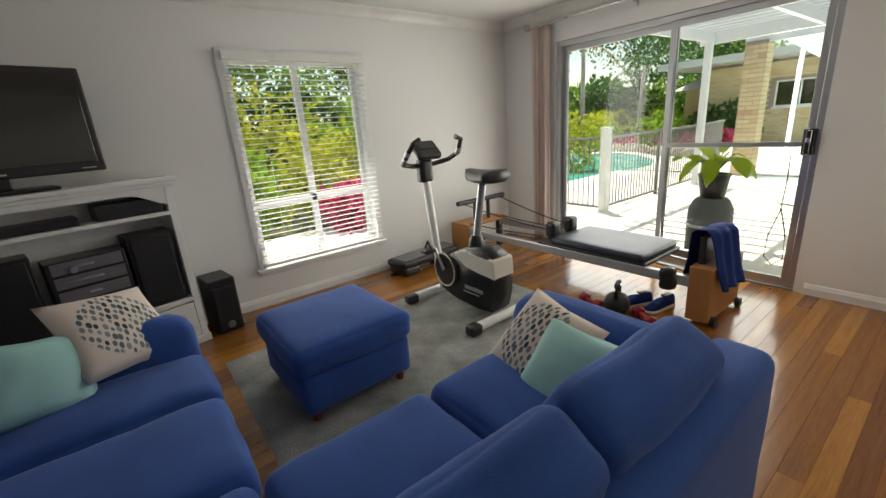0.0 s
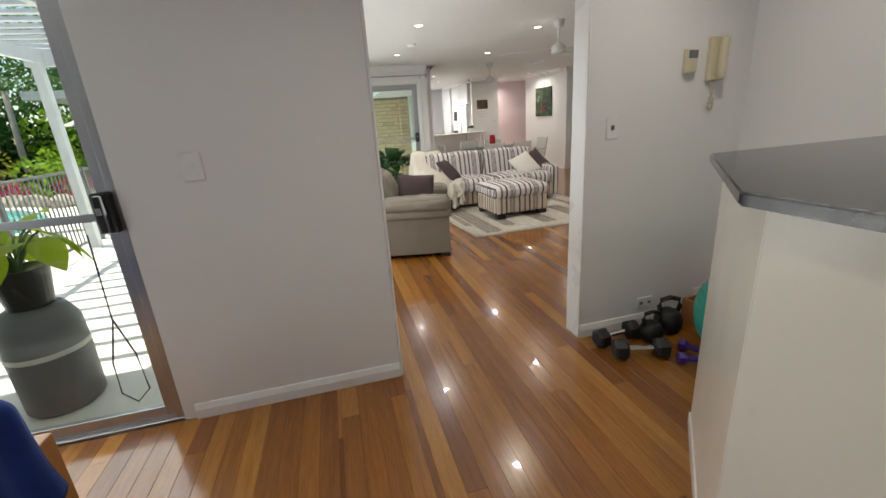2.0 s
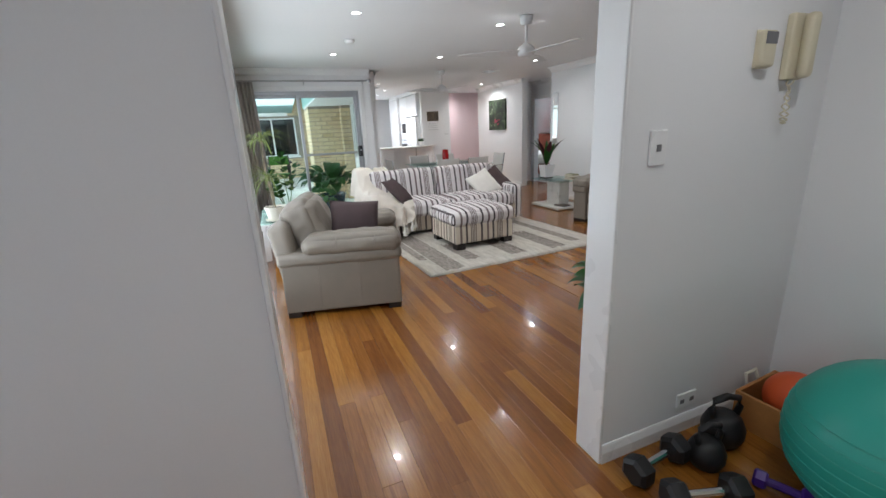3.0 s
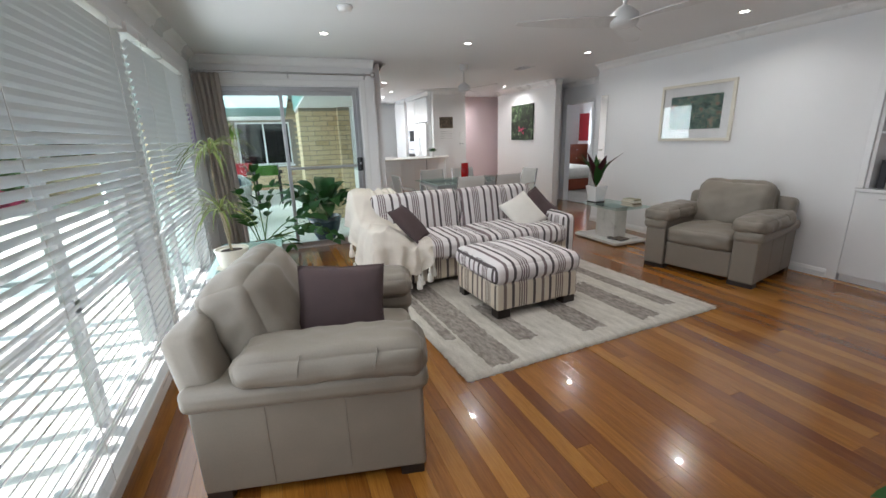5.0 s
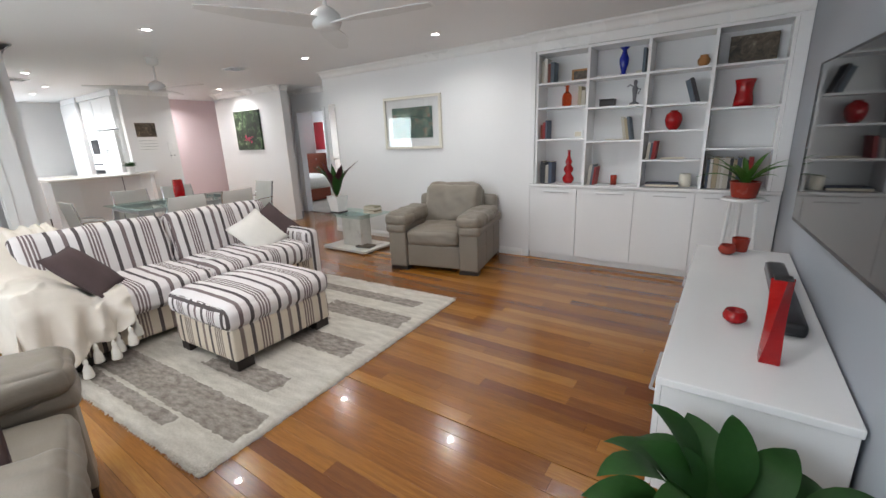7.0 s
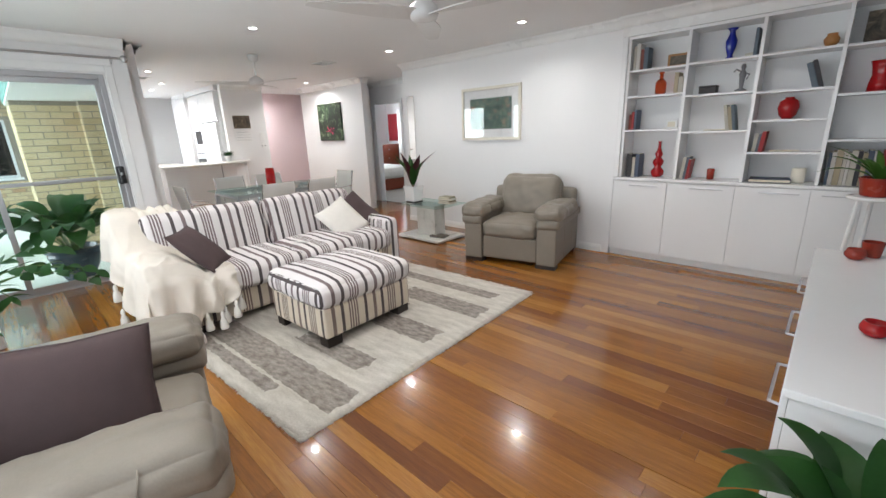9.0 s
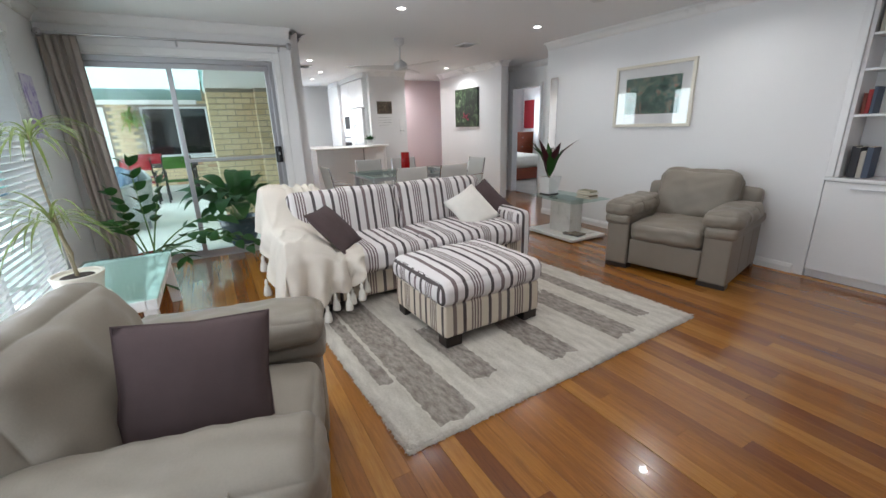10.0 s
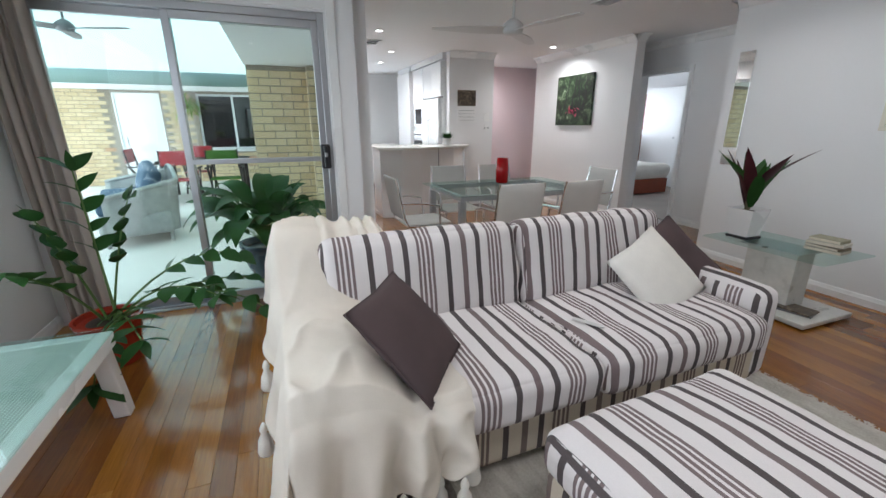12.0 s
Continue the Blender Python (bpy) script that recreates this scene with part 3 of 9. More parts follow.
wall("wall_living_east", 9.93, 10.08, -2.33, -0.02, [(-2.12, -0.36, 0.0, 2.09)], "y")
wall("wall_living_south", 6.20, 9.55, -5.95, -5.77)
wall("wall_shelf_back", 3.75, 6.20, -6.15, -6.05)
wall("wall_shelf_side", 6.20, 6.28, -6.15, -5.95, along="y")
wall("wall_hall_west", 9.43, 9.55, -6.80, -5.95, along="y")
wall("wall_hall_south", 9.43, 14.4, -6.92, -6.80, [(10.82, 11.60, 0.0, 2.0)])
wall("wall_painting", 11.02, 13.25, -6.20, -6.06)
wall("wall_painting_return", 11.75, 11.87, -6.80, -6.20, along="y")
wall("wall_hall_end", 14.4, 14.5, -6.92, -4.95, along="y", mat=PINK, label="hallway wall with soft pink light put into its colour")
wall("wall_kitchen_panel", 13.02, 13.14, -5.10, -4.32, along="y")
wall("wall_kitchen_south", 13.14, 16.5, -5.02, -4.90)
wall("wall_kitchen_east", 16.4, 16.55, -4.90, -2.2, [(-3.25, -2.75, 1.15, 2.0)], "y")
wall("wall_kitchen_north", 10.08, 16.4, -2.45, -2.33, [(10.5, 12.0, 0.9, 2.05), (13.6, 15.2, 1.0, 2.0)])
wall("wall_bed_east", 15.0, 15.1, -9.9, -6.92, [(-8.9, -7.5, 0.9, 2.1)], "y")
wall("wall_bed_south", 10.4, 15.1, -10.0, -9.9)
wall("wall_bed_west", 10.3, 10.4, -10.0, -6.92, along="y")
wall("ceiling_gym", -2.42, XL, -2.92, 3.62, z0=H, z1=H + 0.1, mat=CEIL, label="white painted ceiling")
part("ceiling_living", add_box(box(XL, 10.08, -6.95, -0.02, H, H + 0.1), 10.08, 16.6, -6.95, -2.30, H, H + 0.1), CEIL, kind="structure", label="white painted ceiling with recessed downlights")
wall("ceiling_bedroom", 10.3, 15.1, -10.0, -6.95, z0=H, z1=H + 0.1, mat=CEIL, label="white painted bedroom ceiling")
wall("bedroom_floor", 10.3, 15.1, -10.0, -6.86, z0=-0.1, z1=0.004, mat=CARPET, label="pale beige bedroom carpet")
wall("wall_nook_sill", XL, 3.93, -2.05, -2.02, along="y")


def cornice(x0, y0, x1, y1, side):
    """Curved plaster cove between a wall and the ceiling; side points into the room."""
    bm = bmesh.new()
    prof = [(0.0, -0.09), (0.012, -0.09), (0.02, -0.06), (0.04, -0.035), (0.065, -0.018), (0.09, -0.010), (0.09, 0.0)]
    sx, sy = side
    rows = []
    for x, y in ((x0, y0), (x1, y1)):
        rows.append([bm.verts.new((x + sx * d, y + sy * d, H - 0.001 + z)) for d, z in prof])
    for k in range(len(prof) - 1):
        bm.faces.new((rows[0][k], rows[0][k + 1], rows[1][k + 1], rows[1][k]))
    bmesh.ops.recalc_face_normals(bm, faces=bm.faces)
    return part("cornice", bm, TRIM, kind="structure", label="white plaster cove cornice", smooth=True)


for c in [(-2.3, 3.45, XG, 3.45, (0, -1)), (XG, 3.45, XG, -2.8, (-1, 0)), (XG, -2.8, -2.3, -2.8, (0, 1)),
          (XL, -0.2, 9.93, -0.2, (0, -1)), (9.93, -0.2, 9.93, -2.33, (-1, 0)), (9.93, -2.33, 10.08, -2.33, (0, -1)), (10.08, -2.45, 13.1, -2.45, (0, -1)), (XL, -0.2, XL, -2.05, (1, 0)), (3.93, -2.05, 3.93, -5.72, (1, 0)), (3.93, -5.72, 6.2, -5.72, (0, 1)), (6.2, -5.77, 9.55, -5.77, (0, 1)), (9.55, -5.77, 9.55, -6.8, (1, 0)),
          (9.55, -6.8, 11.75, -6.8, (0, 1)), (11.02, -6.2, 11.02, -6.06, (-1, 0)), (11.02, -6.06, 13.25, -6.06, (0, 1)), (13.02, -4.32, 13.02, -5.1, (-1, 0))]:
    cornice(*c)


def skirting(x0, y0, x1, y1, side, h=0.085):
    bm = bmesh.new()
    prof = [(0.0, 0.0), (0.016, 0.0), (0.016, h * 0.62), (0.013, h * 0.72), (0.008, h * 0.92), (0.004, h), (0.0, h)]
    sx, sy = side
    rows = [[bm.verts.new((x + sx * d, y + sy * d, z + 0.002)) for d, z in prof] for x, y in ((x0, y0), (x1, y1))]
    for k in range(len(prof) - 1):
        bm.faces.new((rows[0][k], rows[0][k + 1], rows[1][k + 1], rows[1][k]))
    bm.faces.new(rows[0])
    bm.faces.new(list(reversed(rows[1])))
    bmesh.ops.recalc_face_normals(bm, faces=bm.faces)
    return part("baseboard", bm, TRIM, kind="structure", label="white gloss baseboard")


for c in [(-2.3, 3.45, XG, 3.45, (0, -1)), (XG, 3.45, XG, 2.80, (-1, 0)), (XG, 0.50, XG, -0.56, (-1, 0)), (XG, -1.72, XG, -2.8, (-1, 0)), (XG, -2.8, -2.3, -2.8, (0, 1)),
          (XL, -1.72, XL, -2.02, (1, 0)), (XL + 0.08, -0.2, 9.93, -0.2, (0, -1)), (9.93, -2.14, 9.93, -2.33, (-1, 0)), (6.28, -5.77, 9.55, -5.77, (0, 1)), (9.55, -5.77, 9.55, -6.8, (1, 0)),
          (9.55, -6.8, 10.75, -6.8, (0, 1)), (11.02, -6.06, 13.25, -6.06, (0, 1)), (14.4, -4.95, 14.4, -6.8, (-1, 0))]:
    skirting(*c)
part("floor", add_box(add_box(box(-2.4, 3.75, -2.9, 3.5, -0.12, -0.002), 3.75, 10.0, -6.9, -0.1, -0.12, -0.002), 10.0, 16.5, -6.9, -2.4, -0.12, -0.002), FLOORBASE, kind="structure", label="varnished honey hardwood floorboards with a high gloss")

# architraves round the living sliding door and the bedroom door
for b in [(9.915, 9.93, -0.345, -0.28, 0.004, 2.17), (9.915, 9.93, -2.20, -2.135, 0.004, 2.17), (9.915, 9.93, -2.135, -0.345, 2.105, 2.17)]:
    part("trim", box(*b, bevel=0.004), TRIM, kind="structure", label="white door architrave")
for b in [(10.755, 10.82, -6.80, -6.785, 0.004, 2.065), (11.60, 11.665, -6.80, -6.785, 0.004, 2.065), (10.82, 11.60, -6.80, -6.785, 2.0, 2.065)]:
    part("trim", box(*b, bevel=0.004), TRIM, kind="structure", label="white bedroom door architrave")
for b in [(XG - 0.012, XL + 0.012, -0.575, -0.561, 0.004, 2.40), (XG - 0.012, XL + 0.012, -1.721, -1.707, 0.004, 2.40)]:
    part("trim", box(*b, bevel=0.005), TRIM, kind="structure", label="white square-set opening edge")


def sliding_door(name, x, y0, y1, top, mat, label, meet, slide_side):
    """Aluminium sliding door in a wall that runs along y: fixed leaf, sliding leaf, screen bar, track."""
    t = thing(name, label, "sliding door", x, y0, 0, kind="structure")
    w = y1 - y0
    part("door_frame", add_box(add_box(box(-0.01, 0.09, 0, 0.045, 0.0, top, 0.004), -0.01, 0.09, w - 0.045, w, 0.0, top, 0.004), -0.01, 0.09, 0.045, w - 0.045, top - 0.05, top, 0.004), mat, t)
    part("track", add_box(box(-0.02, 0.10, 0.0, w, -0.002, 0.016, 0.003), 0.0, 0.01, 0.045, w - 0.045, 0.016, 0.03), mat, t, "grooved aluminium floor track")

    def leaf(lx, a, b, nm):
        bm = bmesh.new()
        s = 0.045
        add_box(bm, lx, lx + 0.03, a, a + s, 0.02, top - 0.05, 0.003)
        add_box(bm, lx, lx + 0.03, b - s, b, 0.02, top - 0.05, 0.003)
        add_box(bm, lx, lx + 0.03, a + s, b - s, 0.02, 0.085, 0.003)
        add_box(bm, lx, lx + 0.03, a + s, b - s, top - 0.10, top - 0.05, 0.003)
        lf = part(nm, bm, mat, t)
        gp = part("pane", box(lx + 0.012, lx + 0.018, a + s, b - s, 0.085, top - 0.10), PANE, lf)
        gp.visible_shadow = False
        return lf

    lo, hi = 0.045, w - 0.045
    m = meet - y0
    if slide_side == "low":
        fixed, slider = (0.05, m - 0.02, hi, "fixed_leaf"), (0.005, lo, m + 0.025, "sliding_leaf")
    leaf(*fixed)
    sl = leaf(*slider)
    # screen door with its middle bar on the room side
    part("screen_bar", box(-0.012, 0.004, lo + 0.045, m - 0.02, 1.065, 1.10, 0.003), mat, sl)
    lk = part("lock", add_box(box(-0.06, 0.0, lo - 0.02, lo + 0.05, 1.01, 1.19, 0.012, 3), -0.085, -0.055, lo + 0.0, lo + 0.03, 1.02, 1.18, 0.006), BLACKPL, sl, "black sliding door lock")
    part("latch_button", box(-0.092, -0.084, lo + 0.006, lo + 0.024, 1.10, 1.13, 0.002), STEEL, lk)
    return t


sliding_door("door_1", 3.66, 0.56, 2.74, 2.11, ALU, "closed aluminium sliding glass door to the pool terrace", 1.60, "low")
sliding_door("door_2", 9.96, -2.12, -0.36, 2.09, ALU, "closed aluminium sliding glass door to the covered patio", -1.14, "low")


def blind_window(name, x0, x1, yf, sign, z0, z1, label, rail, slat_tilt, bars):
    """Window in a wall along x, with white venetian blinds. sign: the way into the room."""
    t = thing(name, label, "window", x0, yf, z0, kind="structure")
    w, h = x1 - x0, z1 - z0
    out = -sign
    bm = bmesh.new()
    for a, b, lo, hi in [(0, 0.04, 0, h), (w - 0.04, w, 0, h), (0.04, w - 0.04, 0, 0.04), (0.04, w - 0.04, h - 0.04, h), (0.04, w - 0.04, rail - 0.03, rail + 0.03)] + [(b - 0.025, b + 0.025, 0.04, h - 0.04) for b in bars]:
        add_box(bm, a, b, min(out * 0.08, out * 0.13), max(out * 0.08, out * 0.13), lo, hi, 0.003)
    part("window_frame", bm, WHITEALU, t)
    gp = part("pane", box(0.04, w - 0.04, out * 0.105 - 0.003, out * 0.105 + 0.003, 0.04, h - 0.04), PANE, t)
    gp.visible_shadow = False
    bm = bmesh.new()
    for a, b, lo, hi in [(-0.06, 0.0, -0.06, h + 0.06), (w, w + 0.06, -0.06, h + 0.06), (0, w, -0.06, 0.0), (0, w, h, h + 0.06)]:
        add_box(bm, a, b, min(0.0, sign * 0.016), max(0.0, sign * 0.016), lo, hi, 0.004)
    part("window_trim", bm, TRIM, t, "white timber window surround")
    part("window_sill", box(-0.08, w + 0.08, min(out * 0.08, sign * 0.05), max(out * 0.08, sign * 0.05), -0.028, -0.002, 0.006), TRIM, t)
    yb = sign * 0.045
    part("headrail", box(-0.03, w + 0.03, yb - 0.03, yb + 0.03, h - 0.03, h + 0.03, 0.004), TRIM, t, "white blind headrail")
    part("bottom_rail", box(-0.03, w + 0.03, yb - 0.026, yb + 0.026, 0.02, 0.045, 0.006), TRIM, t)
    n = int((h - 0.08) / 0.043)
    me = None
    for i in range(n):
        if me is None:
            bm = bmesh.new()
            rr = Matrix.Rotation(radians(slat_tilt) * sign, 4, "X")
            rows = []
            for xx in (-0.025, w + 0.025):
                ring = [rr @ Vector((xx, yy, zz)) for yy, zz in [(-0.025, 0.0), (-0.012, 0.003), (0.0, 0.004), (0.012, 0.003), (0.025, 0.0), (0.012, 0.0008), (0.0, 0.0015), (-0.012, 0.0008)]]
                rows.append([bm.verts.new(c) for c in ring])
            for k in range(8):
                bm.faces.new((rows[0][k], rows[0][(k + 1) % 8], rows[1][(k + 1) % 8], rows[1][k]))
            bm.faces.new(rows[0])
            bm.faces.new(list(reversed(rows[1])))
            bmesh.ops.recalc_face_normals(bm, faces=bm.faces)
            sl = part("slat", bm, BLINDSLAT, t)
            me = sl.data
        else:
            sl = new("slat", me)
            sl.parent = t
        sl.location = (0, yb, 0.07 + i * 0.043)
    for cx in (0.22, w / 2, w - 0.22) if w > 1.3 else (0.18, w - 0.18):
        part("ladder_cord", tube([(cx, yb + sign * 0.027, 0.04), (cx, yb + sign * 0.027, h - 0.03)], 0.0016, 5), TRIM, t)
    part("pull_cord", tube([(w - 0.10, yb + sign * 0.035, 0.55), (w - 0.10, yb + sign * 0.035, h - 0.03)], 0.002, 5), TRIM, t)
    part("cord_tassel", lathe([(0.003, 0), (0.009, 0.004), (0.006, 0.03), (0.002, 0.035)], 8, (w - 0.10, yb + sign * 0.035, 0.52)), TRIM, t)
    return t


blind_window("window_1", 0.65, 1.735, 3.45, -1, 0.335, 1.99, "tall window with open white venetian blinds", 0.52, 4, [0.5425])
blind_window("window_2", 4.45, 7.19, -0.20, -1, 0.14, 2.10, "wide floor-length window behind white venetian blinds", 0.62, 52, [0.9, 1.82])
blind_window("window_3", 7.33, 8.95, -0.20, -1, 0.14, 2.10, "floor-length window behind nearly closed white venetian blinds", 0.62, 54, [0.81])

# simple windows of kitchen and bedroom
for nm, (wx0, wx1, wy0, wy1, wz0, wz1), lab in [("window_4", (16.44, 16.48, -3.25, -2.75, 1.15, 2.0), "small kitchen window with frosted daylight"),
                                               ("window_5", (15.03, 15.07, -8.9, -7.5, 0.9, 2.1), "assumed bedroom window, out of view"),
                                               ("window_6", (10.5, 12.0, -2.41, -2.37, 0.9, 2.05), "dark-framed window beside the dining table"),
                                               ("window_7", (13.6, 15.2, -2.41, -2.37, 1.0, 2.0), "kitchen window above the bench")]:
    t = thing(nm, lab, "window", (wx0 + wx1) / 2, (wy0 + wy1) / 2, wz0, kind="structure")
    hx, hy, hh = (wx1 - wx0) / 2, (wy1 - wy0) / 2, wz1 - wz0
    bm = bmesh.new()
    if hx > hy:
        for a, b, lo, hi in [(-hx, -hx + 0.04, 0, hh), (hx - 0.04, hx, 0, hh), (-hx, hx, 0, 0.04), (-hx, hx, hh - 0.04, hh), (-0.02, 0.02, 0.04, hh - 0.04)]:
            add_box(bm, a, b, -hy, hy, lo, hi)
        g = box(-hx + 0.04, hx - 0.04, -0.003, 0.003, 0.04, hh - 0.04)
    else:
        for a, b, lo, hi in [(-hy, -hy + 0.04, 0, hh), (hy - 0.04, hy, 0, hh), (-hy, hy, 0, 0.04), (-hy, hy, hh - 0.04, hh)]:
            add_box(bm, -hx, hx, a, b, lo, hi)
        g = box(-0.003, 0.003, -hy + 0.04, hy - 0.04, 0.04, hh - 0.04)
    part("window_frame", bm, WHITEALU, t)
    gp = part("pane", g, PANE, t)
    gp.visible_shadow = False

# ---- gym and family room ----
def corner_sofa():
    t = thing("corner_sofa", "large blue chenille corner sofa with plump back cushions", "sofa", -0.045, 0.025)
    part("base", add_box(box(-1.15, 1.36, 0.14, 0.98, 0.05, 0.30, 0.03), -1.15, 0.0, 0.98, 2.05, 0.05, 0.30, 0.03), BLUE, t)
    part("back_frame", soft(2.56, 0.20, 0.60, 0.05, (0, 0.01, 0.01), 10, 0.004, 5, 1, (0.12, 0.22, 0.34)), BLUE, t, smooth=True)
    part("side_frame", soft(0.20, 2.05, 0.60, 0.05, (0.01, 0, 0.01), 10, 0.004, 5, 2, (-1.06, 1.13, 0.34)), BLUE, t, smooth=True)
    part("arm", soft(0.24, 0.92, 0.58, 0.09, (0.012, 0.01, 0.02), 9, 0.006, 6, 3, (1.26, 0.60, 0.34)), BLUE, t, smooth=True)
    part("arm", soft(1.06, 0.20, 0.56, 0.08, (0.01, 0.012, 0.02), 9, 0.006, 6, 4, (-0.53, 2.10, 0.33)), BLUE, t, smooth=True)
    for k, (x0, x1, y0, y1) in enumerate([(0.635, 1.15, 0.34, 1.02), (0.01, 0.625, 0.34, 1.02), (-0.88, 0.0, 0.34, 1.02), (-0.88, 0.02, 1.03, 1.56), (-0.88, 0.02, 1.57, 2.01)]):
        part("seat_cushion", soft(x1 - x0, y1 - y0, 0.19, 0.055, (0.004, 0.006, 0.025), 10, 0.006, 6, k * 3.0, ((x0 + x1) / 2, (y0 + y1) / 2, 0.345)), BLUE, t, smooth=True)
    for k, (cx, w) in enumerate([(0.86, 0.60), (0.23, 0.64), (-0.45, 0.66)]):
        m = Matrix.Translation((cx, 0.355, 0.575)) @ Matrix.Rotation(radians(27), 4, "X")
        part("back_cushion", soft(w, 0.20, 0.42, 0.05, (0.006, 0.022, 0.010), 10, 0.010, 5, 10 + k * 2.3, m=m), BLUE, t, smooth=True)
    for k, (cy, w) in enumerate([(0.95, 0.55), (1.55, 0.58)]):
        m = Matrix.Translation((-0.86, cy, 0.62)) @ Matrix.Rotation(radians(14), 4, "Y")
        part("back_cushion", soft(0.24, w, 0.46, 0.10, (0.05, 0.015, 0.03), 10, 0.012, 5, 30 + k * 2.3, m=m), BLUE, t, smooth=True)
    for x, y in [(1.30, 0.2), (1.30, 0.95), (-1.1, 0.2), (-0.05, 2.12), (-1.1, 2.12)]:
        part("leg", lathe([(0.022, 0), (0.032, 0.055)], 12, (x, y, 0)), REDBROWN, t)
    return t


corner_sofa()


def scatter(name, label, mat, w, h, th, m, seed=0.0, piping=None):
    ob = thing(name, label, "cushion", 0, 0)
    ob.matrix_world = m
    part("cover", pillow(w, h, th, seed=seed), mat, ob, smooth=True)
    if piping:
        a, b = w / 2 * 0.99, h / 2 * 0.99
        pts = [(a * u, b * v, 0) for u, v in [(-1, -1), (-0.5, -0.965), (0, -0.935), (0.5, -0.965), (1, -1), (0.965, -0.5), (0.935, 0), (0.965, 0.5), (1, 1), (0.5, 0.965), (0, 0.935), (-0.5, 0.965), (-1, 1), (-0.965, 0.5), (-0.935, 0), (-0.965, -0.5), (-1, -1)]]
        part("piping", tube(pts, 0.004, 6), piping, ob)
    return ob


def lean(x, y, z, yaw, pitch, spin=0):
    return pose(x, y, z, 0, 0, yaw) @ pose(0, 0, 0, pitch, 0, 0) @ pose(0, 0, 0, 0, 0, spin)


scatter("cushion", "pale cushion with grey petal print leaning on the sofa arm", PETAL, 0.40, 0.37, 0.14, lean(1.01, 0.81, 0.53, -96, 46, -8), 1)
scatter("cushion", "mint green satin cushion tucked behind the patterned one", TEALFAB, 0.40, 0.36, 0.14, lean(0.95, 0.62, 0.50, -84, 50, -8), 2)
scatter("cushion", "pale cushion with round field of grey petals", PETAL, 0.43, 0.41, 0.15, lean(-0.325, 2.125, 0.62, 44, 46, -14), 3)
scatter("cushion", "mint green satin cushion on the corner sofa", TEALFAB, 0.36, 0.33, 0.16, lean(-0.585, 1.945, 0.575, 24, 58, -14), 4)


def blue_ottoman():
    t = thing("ottoman", "blue chenille footstool with cherry wood legs on the grey rug", "ottoman", 0.60, 1.97, 0.012, 1)
    part("body", soft(0.61, 0.63, 0.22, 0.03, (0.006, 0.006, 0.0), 8, 0.004, 6, 1, (0, 0, 0.165)), BLUE, t, smooth=True)
    part("cushion", soft(0.65, 0.67, 0.15, 0.045, (0.01, 0.01, 0.02), 10, 0.006, 6, 5, (0, 0, 0.345)), BLUE, t, smooth=True)
    for x in (-0.25, 0.25):
        for y in (-0.26, 0.26):
            part("leg", lathe([(0.022, 0), (0.03, 0.06)], 12, (x, y, 0)), REDBROWN, t)


blue_ottoman()


def flat_rug(name, label, x, y, rz, w, d, mat, h=0.012):
    t = thing(name, label, "rug", x, y, 0.005, rz)
    bm = bmesh.new()
    nx, ny = 60, 44
    r = random.Random(3)
    vs = [[bm.verts.new((w * (i / nx - 0.5) + (r.uniform(-0.004, 0.004) if i in (0, nx) else 0), d * (j / ny - 0.5) + (r.uniform(-0.004, 0.004) if j in (0, ny) else 0), 0 if (i in (0, nx) or j in (0, ny)) else h + r.uniform(-0.002, 0.002))) for j in range(ny + 1)] for i in range(nx + 1)]
    for i in range(nx):
        for j in range(ny):
            bm.faces.new((vs[i][j], vs[i + 1][j], vs[i + 1][j + 1], vs[i][j + 1]))
    part("woven_field", bm, mat, t, smooth=True)
    return t


flat_rug("rug", "mottled grey patchwork rug on the floorboards", 1.23, 1.84, 0, 2.25, 1.68, RUGGREY, 0.008)


